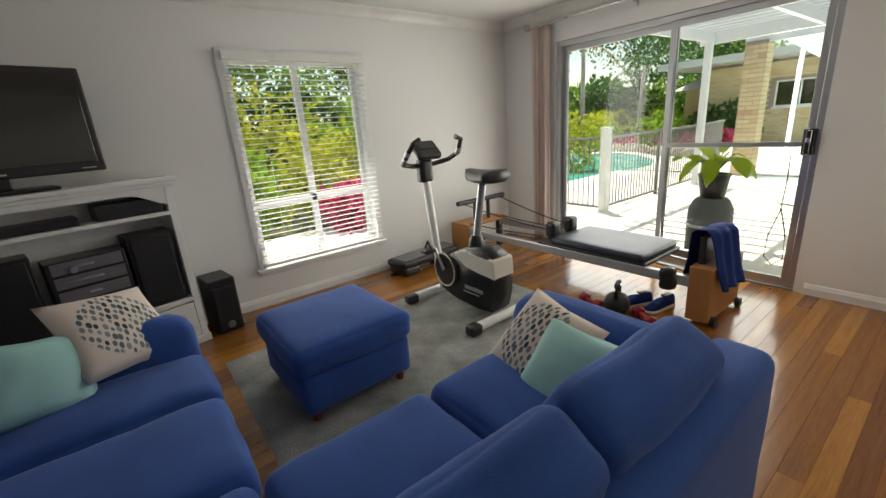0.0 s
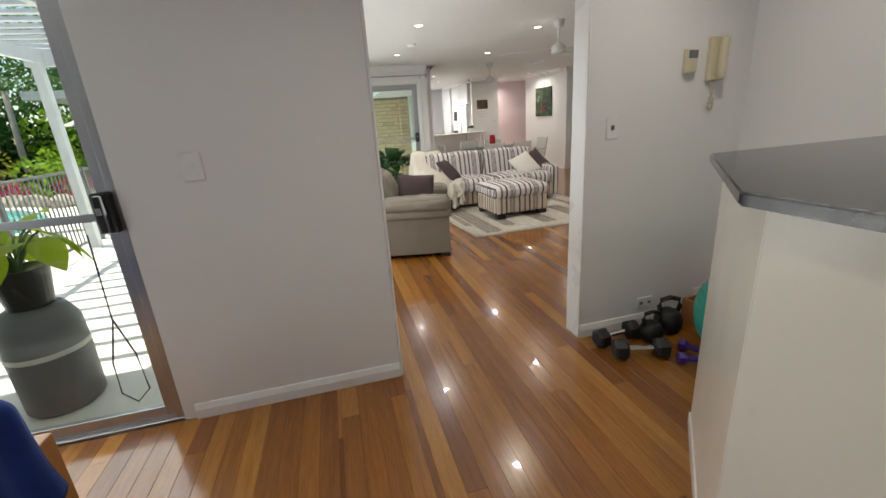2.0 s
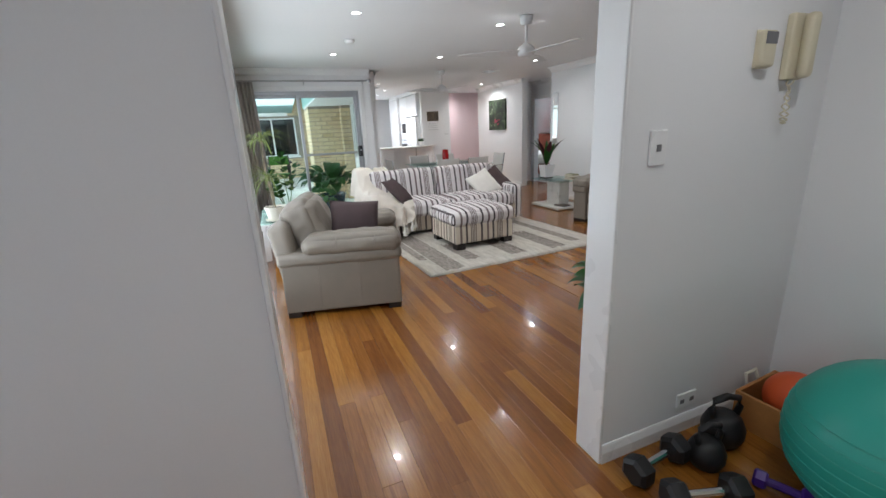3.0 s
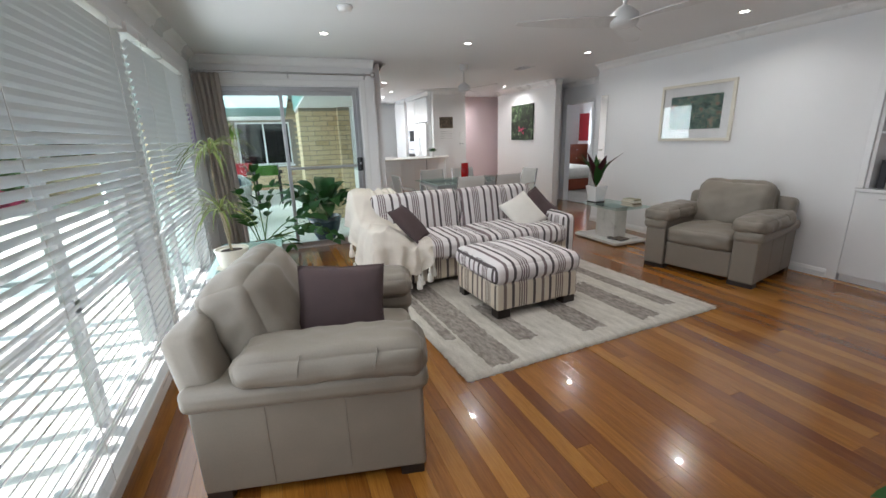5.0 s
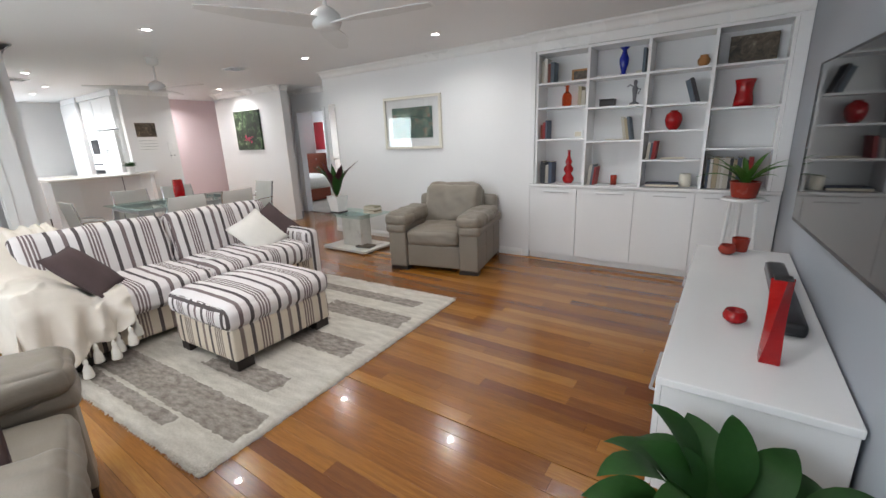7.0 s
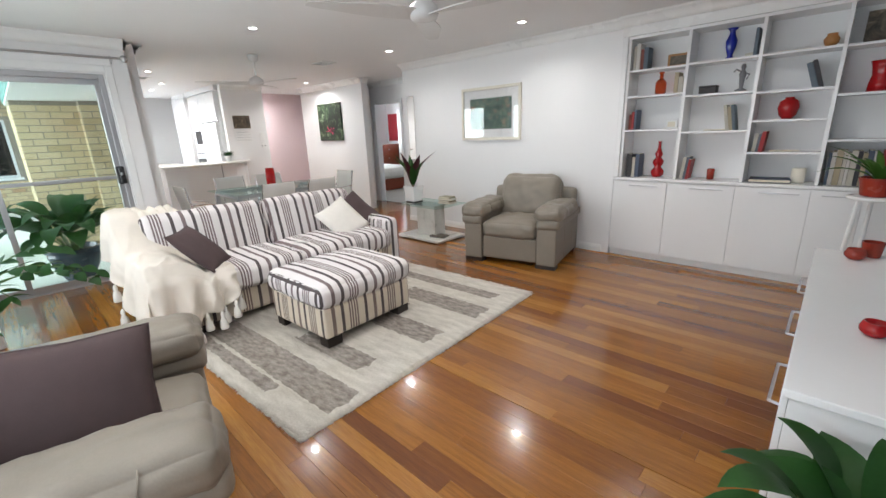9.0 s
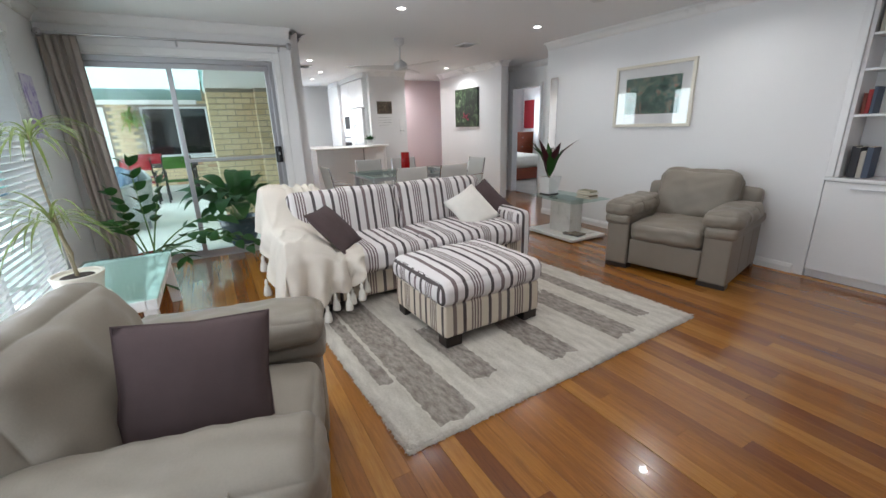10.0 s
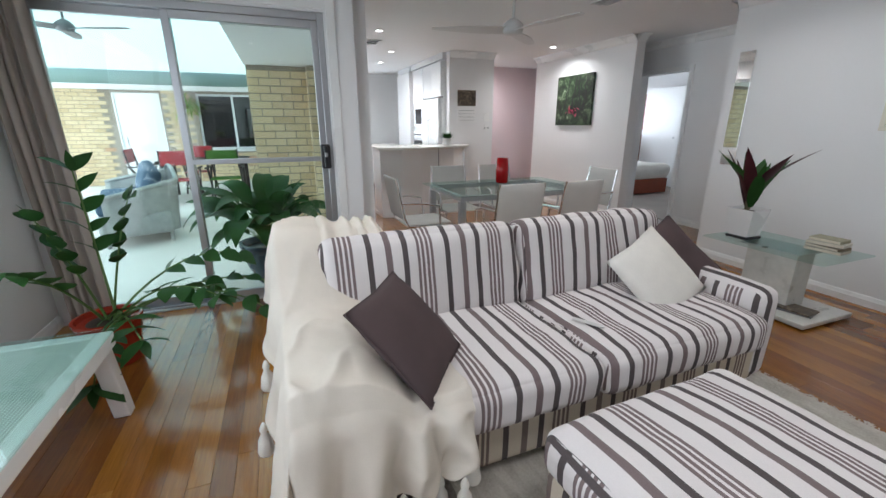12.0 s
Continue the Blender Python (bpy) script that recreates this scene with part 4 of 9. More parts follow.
def tv_cabinet():
    t = thing("tv_cabinet", "white painted entertainment unit with arched top bay", "cabinet", 0.098, 3.14, 0, 12)
    w, d, h = 1.20, 0.24, 1.17
    part("top", add_box(box(-w - 0.04, 0.04, -0.03, d + 0.0, h, h + 0.028, 0.008), -w - 0.02, 0.02, -0.015, d, h - 0.025, h, 0.006), TRIM, t)
    for x0 in (-w, -0.045):
        part("side_panel", box(x0, x0 + 0.045, 0, d, 0.0, h - 0.025, 0.004), TRIM, t)
    part("back_panel", box(-w + 0.045, -0.045, d - 0.012, d, 0.05, h - 0.025), TRIM, t)
    bm = bmesh.new()
    n = 24
    rows = []
    for i in range(n + 1):
        u = i / n
        x = -w + 0.045 + (w - 0.09) * u
        e = min(u, 1 - u)
        z = h - 0.025 - (0.12 if e < 0.03 else 0.12 - 0.085 * min(1, (e - 0.03) / 0.14) ** 0.7)
        rows.append([bm.verts.new((x, y, zz)) for y, zz in ((0.0, h - 0.025), (0.0, z), (0.02, z), (0.02, h - 0.025))])
    for a, b in zip(rows, rows[1:]):
        for k in range(4):
            bm.faces.new((a[k], a[(k + 1) % 4], b[(k + 1) % 4], b[k]))
    bmesh.ops.recalc_face_normals(bm, faces=bm.faces)
    part("valance", bm, TRIM, t, "arched white valance")
    part("shelf", box(-w + 0.045, -0.045, -0.006, d - 0.012, 0.955, 0.98, 0.004), TRIM, t)
    part("shelf", box(-w + 0.045, -0.045, -0.006, d - 0.012, 0.33, 0.36, 0.004), TRIM, t)
    for x0 in (-w + 0.05, -w / 2 + 0.005):
        dr = part("door", box(x0, x0 + w / 2 - 0.055, -0.008, 0.012, 0.07, 0.32, 0.004), TRIM, t)
        part("door_panel", box(x0 + 0.06, x0 + w / 2 - 0.115, -0.013, -0.006, 0.12, 0.27, 0.003), TRIM, dr)
    part("plinth", box(-w - 0.01, 0.01, -0.01, d, 0.0, 0.06, 0.008), TRIM, t)
    m = t.matrix_world

    def inside(name, label, cat, x0, x1, y0, y1, z0, z1, mat):
        o = thing(name, label, cat, 0, 0)
        o.matrix_world = m @ Matrix.Translation((x0, y0, z0))
        part("case", box(0, x1 - x0, 0, y1 - y0, 0, z1 - z0, 0.006), mat, o)
        return o

    inside("set_top_box", "black video recorder on the cabinet's upper shelf", "recorder", -0.42, -0.07, 0.02, 0.2, 0.981, 1.075, BLACKPL)
    inside("dvd_player", "slim black disc player on the upper shelf", "disc player", -1.05, -0.5, 0.03, 0.2, 0.981, 1.03, BLACKPL)
    hi = inside("stereo", "black stacked stereo with silver controls", "stereo", -0.72, -0.34, 0.01, 0.2, 0.361, 0.80, BLACKPL)
    for k in range(5):
        part("deck", box(0.02, 0.36, -0.006, 0.004, 0.02 + k * 0.085, 0.09 + k * 0.085, 0.004), GREYPL, hi)
        part("button_row", box(0.06 + 0.05 * (k % 3), 0.22 + 0.03 * (k % 2), -0.010, -0.005, 0.05 + k * 0.085, 0.062 + k * 0.085, 0.002), STEEL, hi)
    part("disc_slot", box(0.14, 0.24, -0.012, -0.005, 0.12, 0.14, 0.003), CHROME, hi)
    part("dial", lathe([(0.022, 0), (0.02, 0.014)], 20, m=Matrix.Translation((0.12, -0.005, 0.38)) @ Matrix.Rotation(radians(90), 4, "X")), STEEL, hi)
    for x0, x1 in ((-1.12, -0.76), (-0.32, -0.06)):
        sp = inside("loudspeaker", "black bookshelf loudspeaker inside the cabinet", "loudspeaker", x0, x1, 0.02, 0.2, 0.361, 0.86, BLACKPL)
        part("grille", box(0.015, x1 - x0 - 0.015, -0.008, 0.004, 0.015, 0.48, 0.01), BLACKIRON, sp)
    tv = thing("television", "black flat television on a swivel stand", "television", 0, 0)
    tv.matrix_world = m @ Matrix.Translation((-0.76, 0.13, h + 0.03)) @ Matrix.Rotation(radians(2), 4, "Z")
    part("stand_base", soft(0.46, 0.22, 0.02, 0.009, n=6, at=(0, 0, 0.01)), BLACKPL, tv, smooth=True)
    part("neck", box(-0.05, 0.05, -0.02, 0.03, 0.02, 0.09, 0.008), BLACKPL, tv)
    b = part("bezel", add_box(box(-0.48, 0.48, -0.035, 0.03, 0.08, 0.66, 0.012, 3), -0.36, 0.36, 0.03, 0.06, 0.16, 0.58, 0.01), BLACKPL, tv)
    part("screen", box(-0.445, 0.445, -0.039, -0.034, 0.135, 0.625, 0.002), SCREEN, tv, "dark reflective screen")
    part("badge", box(-0.04, 0.04, -0.039, -0.034, 0.10, 0.108), STEEL, tv)
    part("light_strip", box(0.36, 0.43, -0.039, -0.034, 0.10, 0.105), STEEL, tv)
    sub = thing("subwoofer", "black floor subwoofer beside the cabinet", "loudspeaker", 0.235, 3.29, 0.004, 8)
    part("cabinet_box", box(-0.09, 0.09, -0.14, 0.13, 0, 0.42, 0.008), BLACKPL, sub)
    part("grille", box(-0.08, 0.08, -0.148, -0.139, 0.02, 0.36, 0.006), BLACKIRON, sub)
    part("port", lathe([(0.03, 0), (0.022, 0.01)], 16, m=Matrix.Translation((0, -0.147, 0.06)) @ Matrix.Rotation(radians(90), 4, "X")), GREYPL, sub)


tv_cabinet()


def step_platform():
    t = thing("aerobic_step", "black plastic aerobic step on the floor under the window", "exercise step", 2.14, 3.24, 0.004, 6)
    part("platform", soft(0.78, 0.28, 0.07, 0.03, (0, 0, 0.002), 8, 0, at=(0, 0, 0.115)), BLACKPL, t, smooth=True)
    part("tread", box(-0.34, 0.34, -0.10, 0.10, 0.149, 0.155, 0.002), GREYPL, t, "ribbed rubber tread")
    for x in (-0.27, 0.27):
        part("foot", soft(0.20, 0.27, 0.085, 0.03, n=6, at=(x, 0, 0.043)), BLACKPL, t, smooth=True)


step_platform()


def exercise_bike():
    t = thing("exercise_bike", "black and cream upright exercise bike with curved handlebar", "exercise bike", 1.78, 2.15, 0.014)
    t.matrix_world = pose(1.78, 2.15, 0.014) @ Matrix.Diagonal((1.12, 1.05, 1.13, 1))
    for y in (-0.36, 0.36):
        s = part("stabilizer", tube([(-0.24, y, 0.04), (0.24, y, 0.04)], 0.03, 12), TRIM, t, "cream stabilizer bar with black caps")
        for x in (-1, 1):
            part("end_cap", soft(0.09, 0.085, 0.07, 0.02, n=4, at=(x * 0.26, y, 0.036)), BLACKPL, s, smooth=True)
    prof = [(-0.34, 0.07), (-0.38, 0.20), (-0.36, 0.42), (-0.28, 0.47), (-0.12, 0.46), (0.02, 0.42), (0.16, 0.34), (0.24, 0.22), (0.22, 0.10), (0.06, 0.06), (-0.2, 0.05)]

    def shell(pr, hw, bev):
        bm = bmesh.new()
        a = [bm.verts.new((-hw, y, z)) for y, z in pr]
        b = [bm.verts.new((hw, y, z)) for y, z in pr]
        n = len(pr)
        bm.faces.new(a)
        bm.faces.new(list(reversed(b)))
        for k in range(n):
            bm.faces.new((a[k], b[k], b[(k + 1) % n], a[(k + 1) % n]))
        bmesh.ops.recalc_face_normals(bm, faces=bm.faces)
        bmesh.ops.bevel(bm, geom=list(bm.edges), offset=bev, segments=3, affect="EDGES")
        return bm

    hs = part("flywheel_housing", shell(prof, 0.085, 0.02), BLACKPL, t, smooth=True)
    part("cream_band", shell([(-0.375, 0.30), (-0.365, 0.42), (-0.06, 0.44), (0.03, 0.40), (-0.08, 0.33), (-0.22, 0.31)], 0.090, 0.006), CREAM, hs, "cream side band")
    part("badge", box(-0.094, -0.088, -0.26, -0.08, 0.18, 0.205, 0.001), STEEL, hs)
    part("badge", box(-0.094, -0.088, -0.22, -0.06, 0.155, 0.163, 0.001), STEEL, hs)
    crank = part("crank_disc", lathe([(0.0, 0), (0.115, 0.0), (0.12, 0.008), (0.115, 0.016), (0.02, 0.02)], 26, m=Matrix.Translation((-0.088, 0.12, 0.27)) @ Matrix.Rotation(radians(-90), 4, "Y")), BLACKPL, t)
    part("gold_ring", tube([(-0.112, 0.12 + 0.115 * math.cos(a), 0.27 + 0.115 * math.sin(a)) for a in [2 * math.pi * i / 24 for i in range(25)]], 0.005, 6), BEIGEPL, crank)
    for sx, ang in ((-1, 60), (1, 240)):
        c, s = math.cos(radians(ang)), math.sin(radians(ang))
        arm = part("crank_arm", tube([(sx * 0.115, 0.12, 0.27), (sx * 0.125, 0.12 + 0.16 * c, 0.27 + 0.16 * s)], 0.011, 8), STEEL, t)
        part("pedal", soft(0.09, 0.08, 0.025, 0.01, n=4, at=(sx * 0.18, 0.12 + 0.16 * c, 0.27 + 0.16 * s)), BLACKPL, arm, smooth=True)
        part("strap", tube([(sx * 0.18, 0.12 + 0.16 * c - 0.04, 0.285 + 0.16 * s), (sx * 0.18, 0.12 + 0.16 * c, 0.335 + 0.16 * s), (sx * 0.18, 0.12 + 0.16 * c + 0.04, 0.285 + 0.16 * s)], 0.007, 6), BLACKPL, arm)
    part("mast", tube([(0, 0.30, 0.06), (0, 0.36, 0.40), (0, 0.43, 0.86)], 0.030, 14), TRIM, t, "cream front mast")
    part("mast_collar", soft(0.11, 0.09, 0.17, 0.03, n=5, at=(0, 0.435, 0.92)), BLACKPL, t, smooth=True)
    part("handlebar", tube([(-0.15, 0.24, 1.14), (-0.20, 0.24, 1.12), (-0.225, 0.31, 1.03), (-0.20, 0.40, 0.98), (-0.10, 0.44, 0.96), (0, 0.45, 0.955), (0.10, 0.44, 0.96), (0.20, 0.40, 0.98), (0.225, 0.31, 1.03), (0.20, 0.24, 1.12), (0.15, 0.24, 1.14)], 0.017, 10), BLACKPL, t)
    for sx in (-1, 1):
        part("grip_sensor", tube([(sx * 0.222, 0.33, 1.015), (sx * 0.221, 0.28, 1.065)], 0.0185, 10), STEEL, t)
    m = Matrix.Translation((0, 0.40, 1.06)) @ Matrix.Rotation(radians(40), 4, "X")
    con = part("console", soft(0.20, 0.16, 0.05, 0.02, n=6, m=m), BLACKPL, t, smooth=True)
    part("display", soft(0.13, 0.07, 0.008, 0.003, n=3, m=m @ Matrix.Translation((0, 0.02, 0.026))), SCREEN, con)
    part("seat_post", tube([(0, -0.10, 0.42), (0, -0.20, 0.86)], 0.026, 12), ALU, t, "silver seat post")
    part("post_boot", lathe([(0.06, 0.0), (0.05, 0.05), (0.035, 0.09)], 16, (0, -0.115, 0.44)), BLACKPL, t)
    bm = bmesh.new()
    n = 12
    rows = []
    for i in range(n + 1):
        u = i / n
        y = -0.36 + 0.30 * u
        hw = 0.105 * (1 - u) ** 0.7 + 0.022
        if i == 0:
            hw *= 0.75
        zt = 0.93 - 0.01 * math.sin(u * 3)
        rows.append([bm.verts.new((hw * a, y, zt + b)) for a, b in [(-1, -0.03), (-0.95, 0.0), (-0.6, 0.022), (0, 0.018), (0.6, 0.022), (0.95, 0.0), (1, -0.03), (0.4, -0.05), (-0.4, -0.05)]])
    for a, b in zip(rows, rows[1:]):
        for k in range(9):
            bm.faces.new((a[k], a[(k + 1) % 9], b[(k + 1) % 9], b[k]))
    bm.faces.new(rows[0])
    bm.faces.new(list(reversed(rows[-1])))
    bmesh.ops.recalc_face_normals(bm, faces=bm.faces)
    part("saddle", bm, BLACKPL, t, "black padded saddle", smooth=True)


exercise_bike()


def reformer():
    t = thing("pilates_reformer", "folding exercise reformer with silver rails and dark padded carriage", "exercise machine", 2.90, 0.045, 0.004)
    for x in (-0.27, 0.27):
        part("rail", box(x - 0.022, x + 0.022, 0.85, 3.12, 0.255, 0.325, 0.006), ALU, t, "silver aluminium rail")
    part("cross_bar", box(-0.25, 0.25, 0.9, 0.93, 0.26, 0.30, 0.004), ALU, t)
    eb = part("end_box", box(-0.29, 0.24, 0.72, 0.86, 0.03, 0.40, 0.008), OAK, t, "honey wood end panel")
    for x in (-0.24, 0.19):
        w = part("wheel", lathe([(0.034, -0.015), (0.036, 0), (0.034, 0.015)], 18, m=Matrix.Translation((x, 0.70, 0.036)) @ Matrix.Rotation(radians(90), 4, "X")), BLACKPL, t)
    part("carriage", box(-0.28, 0.28, 1.15, 2.12, 0.315, 0.345, 0.008), BLACKPL, t)
    part("carriage_pad", soft(0.56, 0.80, 0.055, 0.024, (0, 0, 0.004), 9, at=(0, 1.57, 0.372)), NAVYVINYL, t, "dark vinyl carriage pad", smooth=True)
    for x in (-0.13, 0.13):
        sr = part("shoulder_rest", soft(0.11, 0.10, 0.14, 0.03, n=5, at=(x, 2.06, 0.43)), BLACKPL, t, smooth=True)
        part("stem", box(x - 0.02, x + 0.02, 2.03, 2.09, 0.345, 0.38), BLACKPL, sr)
    for x in (-0.27, 0.27):
        part("foot_post", box(x - 0.025, x + 0.025, 3.10, 3.16, 0.0, 0.34, 0.006), BLACKPL, t)
    part("far_panel", box(-0.30, 0.30, 3.02, 3.30, 0.325, 0.355, 0.006), OAK, t, "honey wood foot platform")
    part("far_end_panel", box(-0.30, -0.27, 3.02, 3.30, 0.03, 0.325, 0.004), OAK, t, "honey wood end panel")
    part("foot_brace", tube([(-0.27, 3.13, 0.12), (0.27, 3.13, 0.12)], 0.016, 8), BLACKPL, t)
    part("foot_bar", tube([(-0.34, 3.12, 0.58), (0.34, 3.12, 0.58)], 0.026, 12), BLACKPL, t, "black padded foot bar")
    for x in (-0.10, 0.10):
        part("bar_upright", tube([(x, 3.12, 0.35), (x, 3.12, 0.58)], 0.02, 10), BLACKPL, t)
    for x in (-0.27, 0.27):
        part("rope", tube(arc((x, 3.10, 0.57), (x * 0.5, 2.12, 0.42), 0.015), 0.006, 6), BLACKPL, t)
        part("rope", tube(arc((x * 0.9, 3.05, 0.36), (x * 0.6, 2.14, 0.36), 0.01), 0.006, 6), BLACKPL, t)
    part("spring_rod", tube([(-0.1, 0.86, 0.29), (-0.1, 1.16, 0.31)], 0.012, 8), STEEL, t)
    part("spring_rod", tube([(0.1, 0.86, 0.29), (0.1, 1.16, 0.31)], 0.012, 8), STEEL, t)
    part("strap_bag", soft(0.10, 0.10, 0.16, 0.035, n=5, wrinkle=0.012, freq=14, at=(-0.30, 0.98, 0.29)), BLACKPL, t, smooth=True)


reformer()


def drape(bm, pts_fn, nu, nv, thick=0.006):
    """A sheet of cloth with two sides and a hem, from a function of (u, v)."""
    p = [[Vector(pts_fn(i / nu, j / nv)) for j in range(nv + 1)] for i in range(nu + 1)]
    layers = []
    for side in (0.5, -0.5):
        g = []
        for i in range(nu + 1):
            row = []
            for j in range(nv + 1):
                a = p[min(i + 1, nu)][j] - p[max(i - 1, 0)][j]
                b = p[i][min(j + 1, nv)] - p[i][max(j - 1, 0)]
                n = a.cross(b)
                n = n.normalized() if n.length > 1e-9 else Vector((0, 0, 1))
                row.append(bm.verts.new(p[i][j] + n * thick * side))
            g.append(row)
        layers.append(g)
    t, u = layers
    for i in range(nu):
        for j in range(nv):
            bm.faces.new((t[i][j], t[i + 1][j], t[i + 1][j + 1], t[i][j + 1]))
            bm.faces.new((u[i][j], u[i][j + 1], u[i + 1][j + 1], u[i + 1][j]))
    for i in range(nu):
        bm.faces.new((t[i][0], u[i][0], u[i + 1][0], t[i + 1][0]))
        bm.faces.new((t[i][nv], t[i + 1][nv], u[i + 1][nv], u[i][nv]))
    for j in range(nv):
        bm.faces.new((t[0][j], t[0][j + 1], u[0][j + 1], u[0][j]))
        bm.faces.new((t[nu][j], u[nu][j], u[nu][j + 1], t[nu][j + 1]))
    return bm


def towel():
    t = thing("towel", "navy blue towel draped over the wooden end panel", "towel", 2.83, 0.835, 0.0)

    def f(u, v):
        x = -0.16 + 0.40 * u + 0.03 * math.sin(v * 5)
        s = v * 0.92
        w = 0.012 * math.sin(u * 17 + v * 3) + 0.010 * noise.noise(Vector((u * 4, v * 4, 2)))
        if s < 0.30:
            y, z = 0.10 + (0.30 - s) * 0.10, 0.30 + s * 1.0
        elif s < 0.38:
            a = (s - 0.30) / 0.08 * math.pi
            y, z = 0.055 * math.cos(a) + 0.04, 0.60 + 0.03 * math.sin(a)
        else:
            y, z = -0.02 - (s - 0.38) * 0.20, 0.60 - (s - 0.38) * 0.62
        return (x + w * 0.5, y + w, z - 0.03 * u * (1 if s > 0.3 else 0))

    part("cloth", drape(bmesh.new(), f, 22, 34), NAVY, t, smooth=True)
    part("inner_board", box(-0.14, 0.18, 0.015, 0.055, 0.36, 0.585, 0.008), BLACKPL, t, "dark head rest under the towel")


towel()


def dumbbell(label, mat, x, y, z, rz, r=0.05, ln=0.19, hexa=True, bar=STEEL):
    t = thing("dumbbell", label, "dumbbell", x, y, z, rz, group="hand weights")
    n = 6 if hexa else 18
    rot = Matrix.Rotation(radians(90), 4, "Y") @ Matrix.Rotation(radians(0), 4, "Z")
    for s in (-1, 1):
        part("head", lathe([(r * 0.72, -r * 0.62), (r * 0.98, -r * 0.42), (r, 0), (r * 0.98, r * 0.42), (r * 0.72, r * 0.62)], n, m=Matrix.Translation((s * (ln / 2 - r * 0.4), 0, r * 0.90)) @ rot), mat, t)
    part("handle", tube([(-ln / 2 + r * 0.9, 0, r * 0.9), (0, 0, r * 0.9), (ln / 2 - r * 0.9, 0, r * 0.9)], 0.016, 10), bar, t)
    return t


def kettlebell(label, x, y, rz, s=1.0, z=0.004):
    t = thing("kettlebell", label, "kettlebell", x, y, z, rz, group="hand weights")
    part("bell", lathe([(0.055 * s, 0), (0.075 * s, 0.012 * s), (0.095 * s, 0.06 * s), (0.095 * s, 0.10 * s), (0.075 * s, 0.15 * s), (0.045 * s, 0.17 * s)], 24), BLACKIRON, t, smooth=True)
    part("handle", tube([(-0.055 * s, 0, 0.13 * s), (-0.075 * s, 0, 0.20 * s), (-0.062 * s, 0, 0.245 * s), (0, 0, 0.262 * s), (0.062 * s, 0, 0.245 * s), (0.075 * s, 0, 0.20 * s), (0.055 * s, 0, 0.13 * s)], 0.017 * s, 10), BLACKIRON, t, smooth=True)
    return t


kettlebell("black cast iron kettlebell beside the reformer", 2.43, 1.285, 20, 0.92)
dumbbell("red vinyl dumbbell on the floorboards", REDVINYL, 2.41, 1.475, 0.004, 70, 0.045, 0.19, True, REDVINYL)
dumbbell("red vinyl dumbbell lying near the kettlebell", REDVINYL, 2.43, 1.085, 0.004, 55, 0.045, 0.19, True, REDVINYL)
dumbbell("black hex dumbbell with chrome handle", BLACKIRON, 3.50, -1.90, 0.004, 96, 0.062, 0.28, True, CHROME)
dumbbell("black hex dumbbell with chrome handle", BLACKIRON, 3.31, -1.92, 0.004, 72, 0.062, 0.28, True, CHROME)
kettlebell("black cast iron kettlebell against the white wall", 3.44, -2.10, 80, 0.74)
kettlebell("larger black kettlebell against the white wall", 3.50, -2.28, 75, 0.88)
dumbbell("small purple vinyl dumbbell on the floor", PURPLE, 3.22, -2.22, 0.004, 25, 0.036, 0.17, True, PURPLE)
dumbbell("small purple vinyl dumbbell on the floor", PURPLE, 3.14, -2.14, 0.004, 60, 0.036, 0.17, True, PURPLE)


def ball(name, label, mat, x, y, r, z=0.0, rings=True):
    t = thing(name, label, "exercise ball", x, y, z)
    prof = []
    for i in range(25):
        a = -math.pi / 2 + math.pi * i / 24
        prof.append((max(0.004, r * math.cos(a)), r * 0.97 + r * 0.97 * math.sin(a)))
    part("shell", lathe(prof, 40), mat, t, smooth=True)
    if rings:
        for k in range(-3, 4):
            zz = r * 0.97 + k * r * 0.13
            rr = math.sqrt(max(0, r * r - (k * r * 0.13) ** 2))
            part("moulded_ring", tube([(rr * math.cos(a), rr * math.sin(a), zz) for a in [2 * math.pi * i / 40 for i in range(41)]], 0.0025, 5), mat, t)
    part("valve", lathe([(0.012, 0), (0.008, 0.006)], 12, m=Matrix.Translation((0, -r, r)) @ Matrix.Rotation(radians(90), 4, "X")), WHITECER, t)


ball("exercise_ball", "large teal rubber exercise ball on the floor", TEALBALL, 3.03, -2.40, 0.30, 0.004)
ball("exercise_ball", "blue rubber exercise ball behind the bench", BLUERUB, 2.52, -2.52, 0.25, 0.004)


def crate():
    t = thing("wooden_crate", "small wooden crate with rope handles holding balls", "crate", 3.36, -2.62, 0.004, 4)
    for x0, x1, y0, y1 in [(-0.22, 0.22, -0.16, -0.145), (-0.22, 0.22, 0.145, 0.16), (-0.22, -0.205, -0.145, 0.145), (0.205, 0.22, -0.145, 0.145)]:
        part("side", box(x0, x1, y0, y1, 0.0, 0.17, 0.003), OAK, t)
    part("bottom", box(-0.205, 0.205, -0.145, 0.145, 0.0, 0.012), OAK, t)
    for s in (-1, 1):
        part("rope_handle", tube([(s * 0.222, -0.05, 0.12), (s * 0.245, -0.04, 0.20), (s * 0.245, 0.04, 0.20), (s * 0.222, 0.05, 0.12)], 0.008, 8), WHITECER, t)


crate()
ball("medicine_ball", "orange rubber ball in the wooden crate", ORANGE, 3.42, -2.62, 0.12, 0.05, False)
ball("medicine_ball", "dark red rubber ball in the wooden crate", REDVINYL, 3.25, -2.63, 0.09, 0.05, False)


